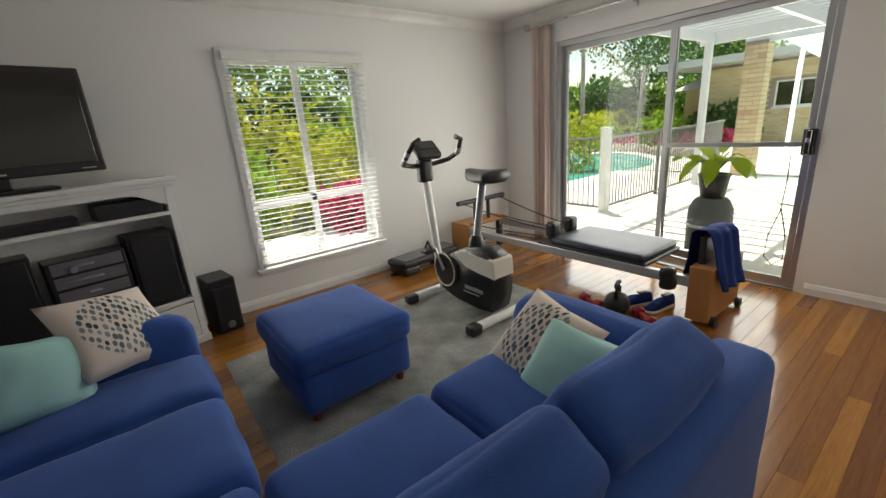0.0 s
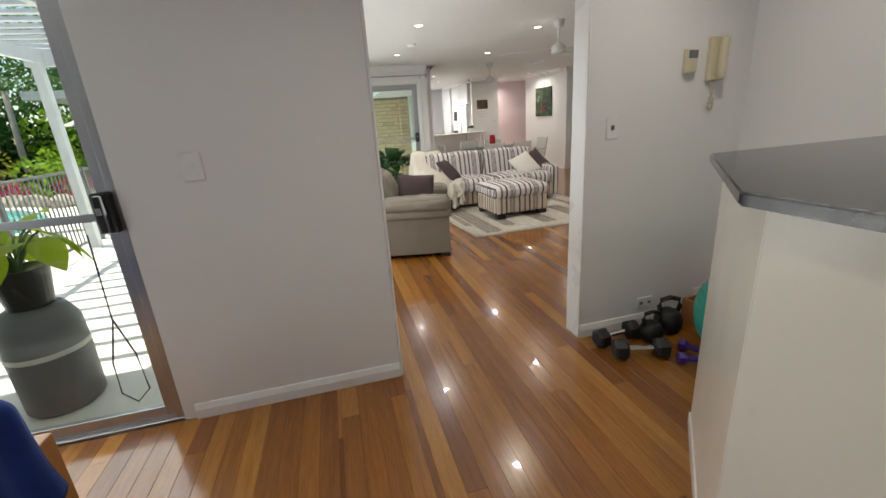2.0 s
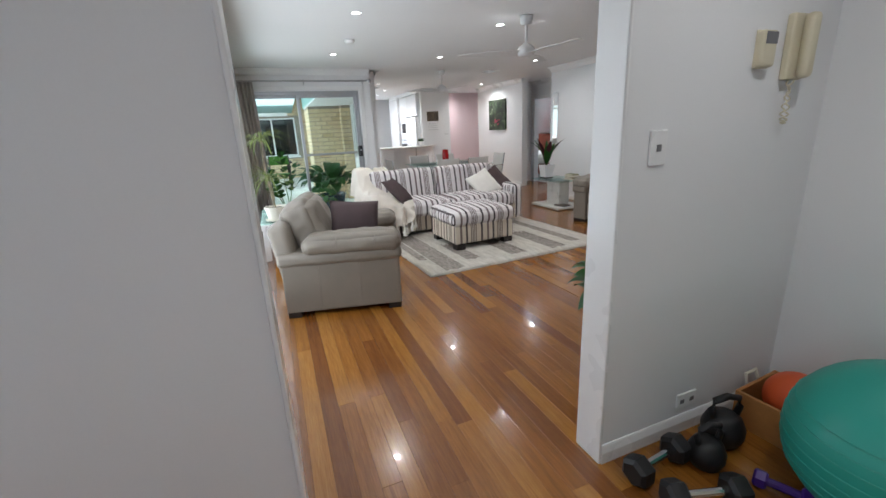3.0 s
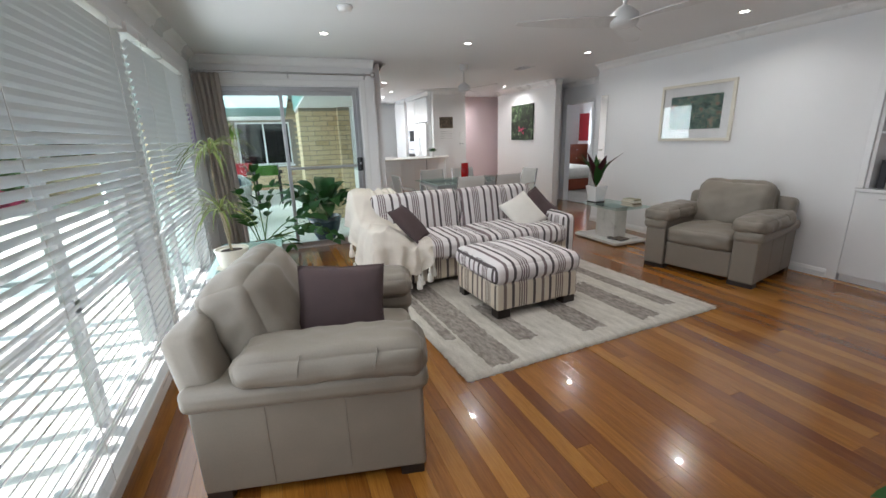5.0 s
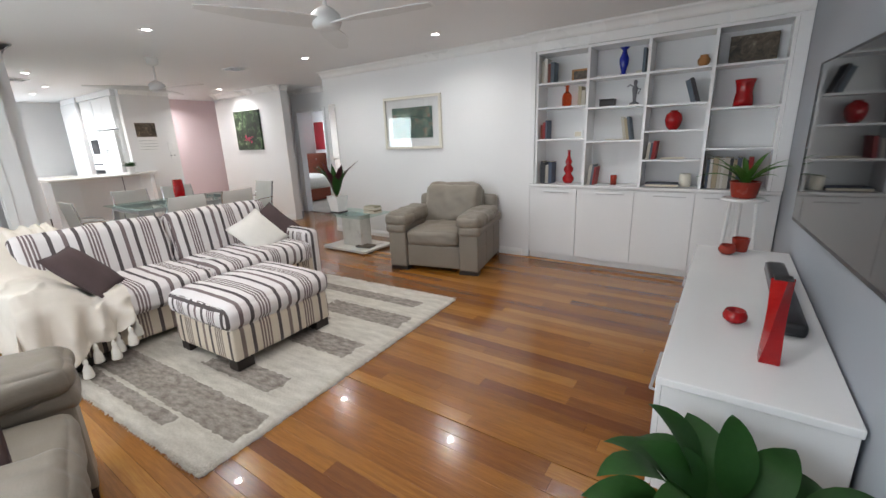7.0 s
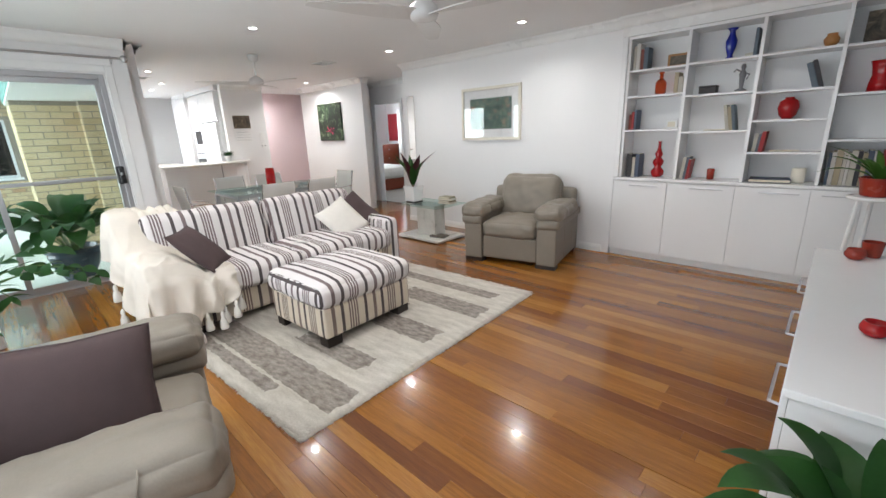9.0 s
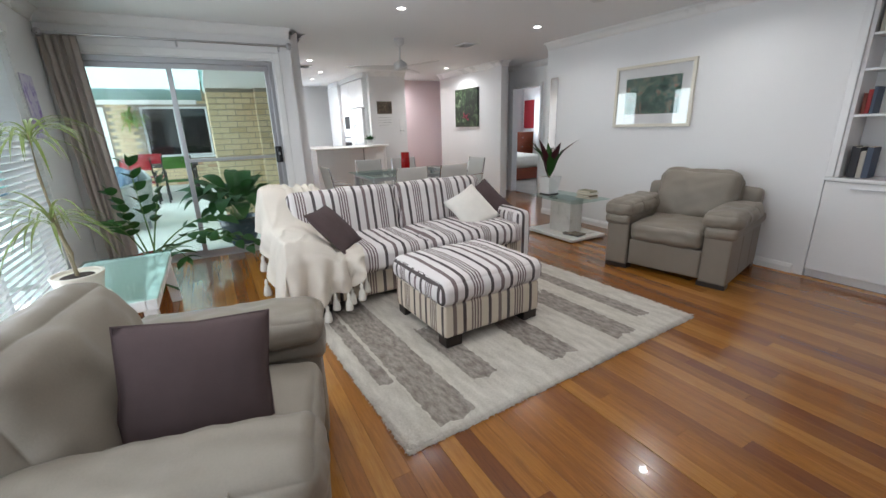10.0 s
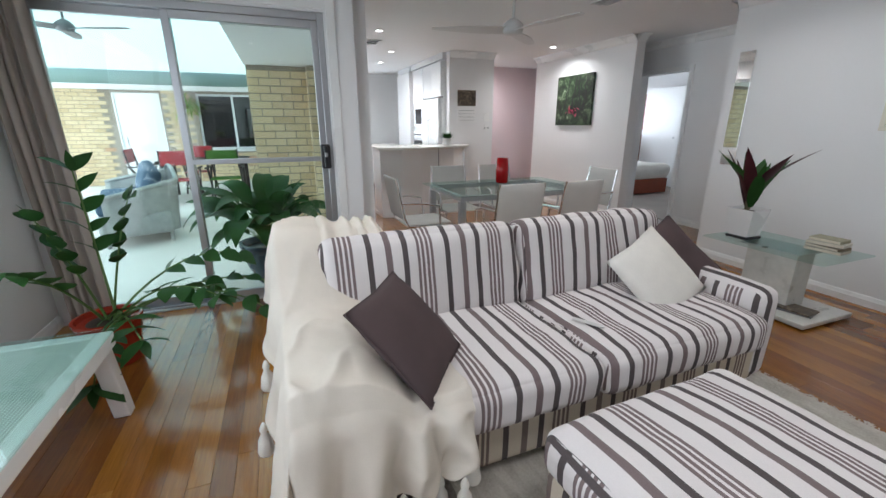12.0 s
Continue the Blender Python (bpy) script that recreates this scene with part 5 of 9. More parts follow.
def shoe(label, x, y, rz):
    t = thing("running_shoe", label, "shoe", x, y, 0.004, rz, group="pair of running shoes")

    def rows_to(bm, prof):
        rows = []
        for u, hw, z0, z1 in prof:
            rows.append([bm.verts.new((u, hw * a, z0 + (z1 - z0) * b)) for a, b in [(-1, 0), (-1.0, 0.45), (-0.72, 0.85), (0, 1), (0.72, 0.85), (1.0, 0.45), (1, 0), (0, 0)]])
        for a, b in zip(rows, rows[1:]):
            for k in range(8):
                bm.faces.new((a[k], a[(k + 1) % 8], b[(k + 1) % 8], b[k]))
        bm.faces.new(rows[0])
        bm.faces.new(list(reversed(rows[-1])))
        bmesh.ops.recalc_face_normals(bm, faces=bm.faces)
        return bm

    part("sole", rows_to(bmesh.new(), [(-0.14, 0.026, 0.008, 0.035), (-0.12, 0.036, 0, 0.035), (-0.04, 0.034, 0, 0.03), (0.05, 0.046, 0, 0.026), (0.11, 0.04, 0.004, 0.028), (0.145, 0.018, 0.016, 0.032)]), WHITEFAB, t, "white rubber sole", smooth=True)
    part("upper", rows_to(bmesh.new(), [(-0.138, 0.024, 0.03, 0.09), (-0.115, 0.034, 0.03, 0.10), (-0.05, 0.034, 0.028, 0.085), (0.0, 0.038, 0.026, 0.085), (0.05, 0.042, 0.024, 0.062), (0.11, 0.036, 0.026, 0.05), (0.142, 0.014, 0.03, 0.04)]), NAVY, t, "navy mesh upper", smooth=True)
    part("opening", soft(0.085, 0.042, 0.012, 0.005, n=4, at=(-0.075, 0, 0.096)), BLACKPL, t, smooth=True)
    for k in range(4):
        part("lace", tube([(0.0 + k * 0.016, -0.026, 0.076 - k * 0.004), (0.002 + k * 0.016, 0, 0.086 - k * 0.005), (0.0 + k * 0.016, 0.026, 0.076 - k * 0.004)], 0.003, 5), BLUERUB, t)


shoe("navy running shoe with white sole on the floor", 2.63, 1.265, 150)
shoe("navy running shoe with white sole beside its pair", 2.69, 1.105, 168)


def bar_counter():
    t = thing("bar_counter", "cream gloss bar counter with an angled corner", "counter", 0, 0)
    pts = [(2.23, -1.237), (2.79, -1.75), (2.79, -2.79), (2.55, -2.79), (2.55, -1.85), (2.13, -1.47), (0.4, -1.47), (0.4, -1.237)]

    def prism(p, z0, z1, bev):
        bm = bmesh.new()
        a = [bm.verts.new((x, y, z0)) for x, y in p]
        b = [bm.verts.new((x, y, z1)) for x, y in p]
        bm.faces.new(a)
        bm.faces.new(b)
        for k in range(len(p)):
            bm.faces.new((a[k], a[(k + 1) % len(p)], b[(k + 1) % len(p)], b[k]))
        bmesh.ops.recalc_face_normals(bm, faces=bm.faces)
        bmesh.ops.bevel(bm, geom=list(bm.edges), offset=bev, segments=2, affect="EDGES")
        return bm

    part("body", prism(pts, 0.0, 1.165, 0.004), CREAM, t)
    part("plinth_strip", prism([(0.4, -1.230), (2.233, -1.230), (2.797, -1.747), (2.79, -1.757), (2.226, -1.24), (0.4, -1.24)], 0.002, 0.06, 0.002), CREAM, t)
    top = thing("countertop", "polished black granite bar top", "countertop", 0, 0)
    part("slab", prism([(0.38, -1.185), (2.255, -1.185), (2.86, -1.75), (2.86, -2.795), (2.42, -2.795), (2.42, -1.93), (2.10, -1.62), (0.38, -1.62)], 1.168, 1.20, 0.005), GRANITE, top)


bar_counter()


def wall_plate(name, label, x, y, z, w, h, facing, mat=TRIM, knob="rocker", cat="switch"):
    """A plate on a wall; facing: the way it looks."""
    yaw = {(-1, 0): 90, (1, 0): -90, (0, 1): 180, (0, -1): 0}[facing]
    t = thing(name, label, cat, x, y, z, -yaw if facing[0] else yaw)
    part("plate", box(-w / 2, w / 2, -0.010, 0.0, -h / 2, h / 2, 0.003), mat, t)
    if knob == "rocker":
        part("rocker", box(-0.010, 0.010, -0.014, -0.009, -0.012, 0.012, 0.002), GREYPL if w < 0.08 else mat, t)
    if knob == "socket":
        for s in (-1, 1):
            part("socket_slot", box(s * 0.03 - 0.012, s * 0.03 + 0.012, -0.0115, -0.0095, -0.012, 0.008), GREYPL, t)
    return t


wall_plate("light_switch", "white light switch plate on the pier", XG, 0.247, 1.265, 0.085, 0.125, (-1, 0))
wall_plate("light_switch", "white light switch beside the opening", XG, -1.878, 1.287, 0.075, 0.12, (-1, 0))
wall_plate("power_outlet", "white double power outlet low on the wall", XG, -2.20, 0.165, 0.115, 0.07, (-1, 0), knob="socket", cat="outlet")
th = wall_plate("alarm_keypad", "beige air conditioner controller with small grey display", XG, -2.352, 1.61, 0.075, 0.13, (-1, 0), BEIGEPL, "none", "controller")
part("display", box(-0.03, 0.03, -0.0365, -0.033, 0.015, 0.055, 0.001), GREYPL, th)
part("body", soft(0.075, 0.035, 0.125, 0.012, n=4, at=(0, -0.017, 0)), BEIGEPL, th, smooth=True)


def intercom():
    t = thing("intercom_handset", "beige wall intercom with handset and coiled cord", "intercom", XG, -2.525, 1.615, -90)
    part("base", box(-0.05, 0.05, -0.03, 0.0, -0.11, 0.12, 0.008), BEIGEPL, t)
    part("handset", soft(0.045, 0.045, 0.225, 0.018, n=6, at=(0.012, -0.052, 0.005)), BEIGEPL, t, smooth=True)
    pts = []
    for i in range(120):
        u = i / 119
        a = u * 26 * math.pi
        cx = -0.005 + 0.02 * math.sin(u * math.pi * 2)
        cz = -0.11 - 0.16 * math.sin(u * math.pi)
        pts.append((cx + 0.025 * (u - 0.5) + 0.006 * math.cos(a), -0.02 + 0.006 * math.sin(a), cz))
    part("coiled_cord", tube(pts, 0.003, 5), BEIGEPL, t)


intercom()


def curtain(name, label, x, y0, y1, z0, z1, mat, folds=9, depth=0.035, lean_y=0.0):
    t = thing(name, label, "curtain", x, y0, z0)
    w, h = y1 - y0, z1 - z0

    def f(u, v):
        a = u * folds * 2 * math.pi
        spread = 1 + 0.10 * (1 - v) * math.sin(u * 5)
        return (depth * math.sin(a) * (0.65 + 0.35 * (1 - v)) + 0.008 * noise.noise(Vector((u * 6, v * 3, 1))), w * u * spread + lean_y * (1 - v) + 0.006 * math.cos(a * 1.3), h * v)

    part("cloth", drape(bmesh.new(), f, folds * 12, 16, 0.003), mat, t, smooth=True)
    return t


def curtain_rod(label, x, y0, y1, z, brackets):
    t = thing("curtain_rod", label, "curtain rod", x, y0, z)
    part("pole", tube([(0, 0, 0), (0, y1 - y0, 0)], 0.012, 12), STEEL, t)
    for y in (0, y1 - y0):
        part("finial", lathe([(0.012, -0.03), (0.03, -0.02), (0.036, 0), (0.03, 0.02), (0.01, 0.03)], 16, m=Matrix.Translation((0, y, 0)) @ Matrix.Rotation(radians(90), 4, "X")), STEEL, t, smooth=True)
    for y in brackets:
        part("bracket", add_tube(tube([(0, y - y0, 0), (0, y - y0, -0.02), (0.06, y - y0, -0.02)], 0.006, 8), [(0.075, y - y0, -0.05), (0.075, y - y0, 0.03)], 0.009, 8), STEEL, t)


curtain("curtain", "pale pink-beige linen curtain drawn to the door's edge", 3.56, 2.76, 2.98, 0.02, 2.27, CURTAINP, 4, 0.03)
curtain_rod("brushed steel curtain rod above the sliding door", 3.55, 0.45, 3.05, 2.29, (0.6, 1.9, 2.9))
t = thing("door_cord", "thin black cord looped from the door lock", "cord", 3.57, 0.70, 0)
part("loop", tube([(0.03, 0, 1.02), (0, -0.01, 0.85), (0.005, 0.0, 0.62), (0.0, 0.05, 0.42), (0.0, 0.055, 0.26), (0.0, 0.0, 0.20), (0.0, -0.06, 0.26), (0.0, -0.05, 0.45), (0.005, 0.0, 0.64)], 0.004, 6), BLACKPL, t)
for dx, dy in DOWNLIGHTS:
    t = thing("downlight", "small recessed white downlight, switched on", "downlight", dx, dy, H, group="ceiling downlights")
    part("trim_ring", lathe([(0.036, -0.003), (0.048, -0.006), (0.052, -0.002), (0.052, 0.0)], 24), TRIM, t, smooth=True)
    part("lens", lathe([(0.036, -0.0045), (0.03, -0.005)], 20), LAMPGLOW, t, "glowing lens")

# ---- living room ----
def shag_rug():
    t = thing("rug", "cream shag rug with taupe loop-pile bars under the ottoman", "rug", 7.17, -2.98, 0.004, 3)
    bars = [(0.10, 0.30, -0.80, 0.62), (-0.52, -0.33, -0.55, 0.75), (-0.95, -0.6, 0.2, 0.0), (0.72, 0.86, -0.95, 0.3), (0.45, 0.60, 0.25, 0.98), (-0.16, -0.02, 0.4, 1.0)]
    strips = [(0.74, 0.95, -0.95, 0.80), (0.42, 0.60, -0.75, -0.05), (0.20, 0.31, -0.2, 0.9), (-0.10, 0.10, -0.85, -0.10), (-0.32, -0.22, -0.3, 0.8), (-0.62, -0.42, -0.90, -0.05), (-0.95, -0.80, -0.80, 0.6), (0.98, 1.06, -0.5, 0.6)]
    w, d = 2.02, 2.29
    bm = bmesh.new()
    nx, ny = 120, 150
    r = random.Random(8)
    vs = []
    for i in range(nx + 1):
        row = []
        for j in range(ny + 1):
            x, y = w * (i / nx - 0.5), d * (j / ny - 0.5)
            e = i in (0, nx) or j in (0, ny)
            inbar = any(b[0] < y < b[1] and b[2] < x + 0.01 * math.sin(y * 40) < b[3] for b in strips)
            z = 0 if e else (0.012 if inbar else 0.022 + r.uniform(-0.004, 0.004))
            row.append(bm.verts.new((x + (r.uniform(-0.006, 0.006)), y + r.uniform(-0.006, 0.006), z)))
        vs.append(row)
    for i in range(nx):
        for j in range(ny):
            x, y = w * ((i + 0.5) / nx - 0.5), d * ((j + 0.5) / ny - 0.5)
            f = bm.faces.new((vs[i][j], vs[i + 1][j], vs[i + 1][j + 1], vs[i][j + 1]))
            if any(b[0] < y < b[1] and b[2] < x + 0.01 * math.sin(y * 40) < b[3] for b in strips):
                f.material_index = 1
    part("woven_field", bm, [RUGCREAM, RUGTAUPE], t, smooth=True)
    # tufts of the long pile round the hem
    bm = bmesh.new()
    for k in range(900):
        s = r.choice("abcd")
        u = r.random()
        x, y, dx, dy = {"a": (-w / 2, d * (u - 0.5), -1, 0), "b": (w / 2, d * (u - 0.5), 1, 0), "c": (w * (u - 0.5), -d / 2, 0, -1), "d": (w * (u - 0.5), d / 2, 0, 1)}[s]
        add_leaf(bm, (x - dx * 0.012, y - dy * 0.012, 0.012 + r.random() * 0.008), (dx + r.uniform(-0.6, 0.6), dy + r.uniform(-0.6, 0.6), 0.3), 0.032, 0.008, 1.6, 2, 0.0)
    part("fringe", bm, RUGCREAM, t, kind="stuff")


shag_rug()


def striped_sofa():
    t = thing("sofa", "three-seat sofa in white cotton with brown stripes", "sofa", 7.70, -2.835, 0.004, 1)
    part("base", soft(0.84, 2.12, 0.24, 0.03, (0.004, 0.004, 0), 10, 0.003, 5, 1, (0.44, 0, 0.19)), STRIPEB, t, smooth=True)
    for k, y in enumerate((-0.494, 0.494)):
        part("seat_cushion", soft(0.76, 0.98, 0.18, 0.05, (0.01, 0.003, 0.022), 14, 0.009, 6, 4 + k, (0.33, y, 0.375)), STRIPE, t, smooth=True)
        m = Matrix.Translation((0.69, y, 0.625)) @ Matrix.Rotation(radians(13), 4, "Y")
        part("back_cushion", soft(0.20, 0.97, 0.44, 0.06, (0.03, 0.008, 0.012), 14, 0.012, 5, 9 + k, m=m), STRIPE, t, smooth=True)
    part("back_frame", soft(0.15, 2.26, 0.56, 0.05, (0.006, 0, 0.004), 8, 0.003, 4, 2, (0.86, 0, 0.36)), STRIPEB, t, smooth=True)
    for y in (-1.06, 1.06):
        part("arm", soft(0.90, 0.14, 0.48, 0.05, (0.006, 0.010, 0.012), 9, 0.004, 5, 3 + y, (0.46, y, 0.32)), STRIPE, t, smooth=True)
    for x in (0.06, 0.84):
        for y in (-0.86, 0.86):
            part("leg", box(x - 0.04, x + 0.04, y - 0.08, y + 0.08, 0.0, 0.075, 0.006), DARKWOOD, t, "dark wooden block leg")
    o = thing("ottoman", "striped sofa ottoman with dark block legs on the rug", "ottoman", 7.12, -2.825, 0.018, 3)
    part("base", soft(0.69, 0.79, 0.22, 0.02, (0.004, 0.004, 0), 8, 0.003, 5, 1, (0, 0, 0.18)), STRIPEB, o, smooth=True)
    part("cushion", soft(0.73, 0.84, 0.16, 0.06, (0.010, 0.010, 0.035), 14, 0.008, 5, 6, (0, 0, 0.365)), STRIPE, o, "domed striped top cushion", smooth=True)
    for x in (-0.285, 0.285):
        for y in (-0.325, 0.325):
            part("leg", box(x - 0.05, x + 0.05, y - 0.06, y + 0.06, 0.0, 0.075, 0.006), DARKWOOD, o, "dark wooden block leg")
    # throw over the arm, the back and the seat's front edge
    th = thing("throw_blanket", "ivory cotton throw with tassels draped over the sofa arm", "blanket", 7.70, -2.835, 0.004, 1)

    def ease(a, b, q):
        q = min(1.0, max(0.0, (q - a) / (b - a)))
        return q * q * (3 - 2 * q)

    def f(u, v):
        """u runs from the outer hem over the arm to the seat, v from the sofa's back to the front hem."""
        n1 = noise.noise(Vector((u * 5, v * 5, 3)))
        n2 = noise.noise(Vector((u * 13, v * 12, 8)))
        vb = min(v / 0.60, 1.0)
        d = max(0.0, (v - 0.60) / 0.40)
        x = 0.97 - 1.02 * vb
        top = 0.60 + 0.275 * (1 - ease(0.16, 0.46, vb))
        back = 1 - ease(0.20, 0.48, vb)
        crease = 1 - abs(math.sin(v * 17 + u * 6 + 2.5 * n1))
        if u < 0.36:
            q = u / 0.36
            low = 0.52 - 0.40 * ease(0.0, 1.0, vb)
            z = low + (top - low) * q
            y = 1.175 - 0.03 * q ** 4 + (1 - q) * (0.030 * math.sin(v * 38 + 2 * n1) + 0.022 * crease + 0.02)
        elif u < 0.58:
            q = (u - 0.36) / 0.22
            y = 1.145 - 0.20 * q
            z = top + 0.012 * math.sin(q * math.pi) + 0.014 * n1 + 0.020 * crease ** 3
        else:
            q = (u - 0.58) / 0.42
            seat = 0.492 + 0.375 * back
            y = 0.945 - 0.05 * min(1, q * 4) - (0.30 - 0.08 * back) * q
            z = top + (seat - top) * ease(0.0, 0.4, q) + 0.012 * n1 + 0.020 * crease ** 2 + (0.014 * math.sin(u * 55 + v * 6) * back)
        if d > 0:
            hem = 0.06 + 0.20 * ease(0.25, 1.0, u) + 0.02 * math.sin(u * 21)
            pleat = math.sin(u * 36 + 2.2 * n1)
            x = -0.05 - 0.035 * math.sin(min(1, d / 0.15) * math.pi / 2) - (0.042 * pleat + 0.022 * (1 - abs(math.sin(u * 25 + v * 5))) + 0.02) * min(1, d * 2)
            z = z + (hem - z) * ease(-0.3, 1.0, d) if d > 0.02 else z
            y += 0.012 * math.cos(u * 36) * d
        return (x + 0.006 * n2, y + 0.005 * n2, max(0.03, z + 0.006 + 0.005 * n2))

    part("cloth", drape(bmesh.new(), f, 120, 120, 0.005), IVORY, th, smooth=True)
    rr = random.Random(2)
    ends = [f(0.03 + 0.96 * k / 12, 1.0) for k in range(13)] + [f(0.0, 0.10 + 0.80 * k / 6) for k in range(7)]
    for k, e in enumerate(ends):
        ln = min(0.125, max(0.05, e[2] - 0.01))
        tz = Matrix.Translation((e[0] - (0.012 if k < 13 else 0), e[1] + (0 if k < 13 else 0.012), max(0.004, e[2] - ln - 0.004)))
        part("tassel", lathe([(0.027, 0), (0.031, 0.010), (0.024, ln * 0.5), (0.011, ln * 0.72), (0.015, ln * 0.84), (0.012, ln * 0.96), (0.004, ln + 0.01)], 12, m=tz), WHITEFAB, th, smooth=True)
    base = t.matrix_world
    scatter("cushion", "dark brown cotton cushion leaning beside the throw", BROWNFAB, 0.40, 0.40, 0.12, lean(7.85, -2.10, 0.635, -36.5, 46, 0.4), 5, BROWNFAB)
    scatter("cushion", "dark brown cotton cushion behind the white one", BROWNFAB, 0.43, 0.43, 0.12, base @ lean(0.47, -0.92, 0.575, -104, 54, 34), 6, BROWNFAB)
    scatter("cushion", "white textured cushion leaning on the sofa's back", WHITEFAB, 0.43, 0.43, 0.13, base @ lean(0.36, -0.68, 0.575, -92, 50, 24), 7)
    pc = thing("seat_crease_clip", "small folded care tag on the seat cushion", "tag", 0, 0)
    pc.matrix_world = base @ pose(0.2, -0.1, 0.49, 0, 0, 30)
    part("tag", soft(0.14, 0.025, 0.006, 0.003, n=4), CHAIRMESH, pc, smooth=True)


striped_sofa()


def armchair(label, x, y, rz):
    t = thing("armchair", label, "armchair", x, y, 0.004, rz, group="leather armchairs")
    part("base", box(-0.305, 0.305, -0.425, 0.42, 0.05, 0.295, 0.016, 3), LEATHER, t, "plain leather front rail")
    part("seat_cushion", soft(0.60, 0.74, 0.17, 0.05, (0.004, 0.012, 0.022), 16, 0.014, 8, 2, (0, -0.075, 0.375)), LEATHER, t, "creased seat cushion", smooth=True)
    for s in (-1, 1):
        arm = part("arm", box(min(s * 0.31, s * 0.515), max(s * 0.31, s * 0.515), -0.455, 0.45, 0.04, 0.455, 0.016, 3), LEATHER, t, "flat panelled leather arm")
        for yy in (-0.14, 0.17):
            part("seam", tube([(s * 0.5155, yy, 0.06), (s * 0.5155, yy, 0.44)], 0.0022, 5), LEATHER, arm)
        part("arm_cap", soft(0.235, 0.945, 0.10, 0.035, (0.006, 0.006, 0.004), 10, 0.006, 8, 4 + s, (s * 0.422, -0.002, 0.475)), LEATHER, t, "overhanging leather arm cap", smooth=True)
        pd = part("arm_pad", soft(0.275, 0.74, 0.135, 0.055, (0.014, 0.012, 0.026), 18, 0.013, 9, 5 + s * 1.7, (s * 0.415, -0.105, 0.565)), LEATHER, t, "plump creased arm pad", smooth=True)
        for yy in (-0.27, 0.02):
            ring = [(s * 0.415 + 0.152 * math.cos(a), yy + 0.012 * math.sin(2 * a), 0.562 + 0.088 * abs(math.sin(a)) ** 0.6) for a in [math.pi * k / 14 for k in range(15)]]
            part("seam", tube(ring, 0.003, 5), LEATHER, pd)
    m = Matrix.Translation((0, 0.405, 0.46)) @ Matrix.Rotation(radians(-9), 4, "X")
    part("back_frame", soft(0.98, 0.15, 0.56, 0.045, (0.0, 0.012, 0.01), 10, 0.006, 6, 6, m=m), LEATHER, t, "slanted leather back", smooth=True)
    m = Matrix.Translation((0, 0.265, 0.625)) @ Matrix.Rotation(radians(-17), 4, "X")
    bc = part("back_cushion", soft(0.68, 0.24, 0.50, 0.075, (0.014, 0.055, 0.022), 20, 0.020, 7, 8, m=m), LEATHER, t, "slouched creased back cushion", smooth=True)
    for sx in (-1, 1):
        pts = [m @ Vector((sx * (0.338 - 0.03 * abs(q) ** 3), -0.02 - 0.03 * (1 - q * q), 0.235 * q)) for q in [-0.9 + 0.15 * k for k in range(13)]]
        part("piping", tube(pts, 0.0035, 6), LEATHER, bc)
    for sx in (-1, 1):
        for yy in (-0.395, 0.395):
            part("foot", box(sx * 0.405 - 0.105, sx * 0.405 + 0.105, yy - 0.05, yy + 0.05, 0, 0.045, 0.004), DARKWOOD, t, "low dark wooden foot")
    return t


a1 = armchair("taupe leather armchair in front of the blinds", 6.17, -1.11, -13)
armchair("taupe leather armchair against the white wall", 6.96, -5.16, 192.6)
scatter("cushion", "plain brown cotton cushion propped in the armchair", BROWNFAB, 0.42, 0.385, 0.13, lean(6.08, -1.21, 0.645, -88, 72, -7), 9, BROWNFAB)


def rattan_table():
    t = thing("coffee_table", "white rattan coffee table with a glass top", "coffee table", 8.14, -0.66, 0.004)
    w, d = 1.16, 0.56
    for x in (-w / 2 + 0.05, w / 2 - 0.05):
        for y in (-d / 2 + 0.05, d / 2 - 0.05):
            bm = bmesh.new()
            sx, sy = (1 if x > 0 else -1), (1 if y > 0 else -1)
            add_box(bm, x - 0.035, x + 0.035, y - 0.035, y + 0.035, 0, 0.36, 0.008)
            for v in bm.verts:
                k = 1 - v.co.z / 0.36
                v.co.x += sx * 0.03 * k * k
                v.co.y += sy * 0.02 * k * k
            part("leg", bm, TRIM, t)
    fr = bmesh.new()
    for b in [(-w / 2, w / 2, -d / 2, -d / 2 + 0.06), (-w / 2, w / 2, d / 2 - 0.06, d / 2), (-w / 2, -w / 2 + 0.06, -d / 2 + 0.06, d / 2 - 0.06), (w / 2 - 0.06, w / 2, -d / 2 + 0.06, d / 2 - 0.06)]:
        add_box(fr, *b, 0.36, 0.43, 0.008)
    part("frame", fr, TRIM, t)
    part("woven_panel", box(-w / 2 + 0.06, w / 2 - 0.06, -d / 2 + 0.06, d / 2 - 0.06, 0.41, 0.425), RATTAN, t, "white woven rattan panel")
    g = part("glass_top", soft(w + 0.02, d + 0.02, 0.008, 0.0035, n=4, at=(0, 0, 0.437)), TABLEGLASS, t, "greenish glass top")


rattan_table()


def round_pot(t, r0, r1, h, mat, rim=True, label="", soil=True, n=30):
    pot = part("pot", lathe([(r0 * 0.85, 0), (r0, 0.006), (r0 + (r1 - r0) * 0.5, h * 0.5), (r1, h * 0.93), (r1 * 1.03, h * 0.94), (r1 * 1.03, h), (r1 * 0.93, h), (r1 * 0.9, h * 0.9), (0.01, h * 0.88)], n), mat, t, label, smooth=False)
    if soil:
        part("soil", lathe([(r1 * 0.89, h * 0.86), (r1 * 0.6, h * 0.90), (0.01, h * 0.91)], 18), SOIL, t, smooth=True)
    return pot


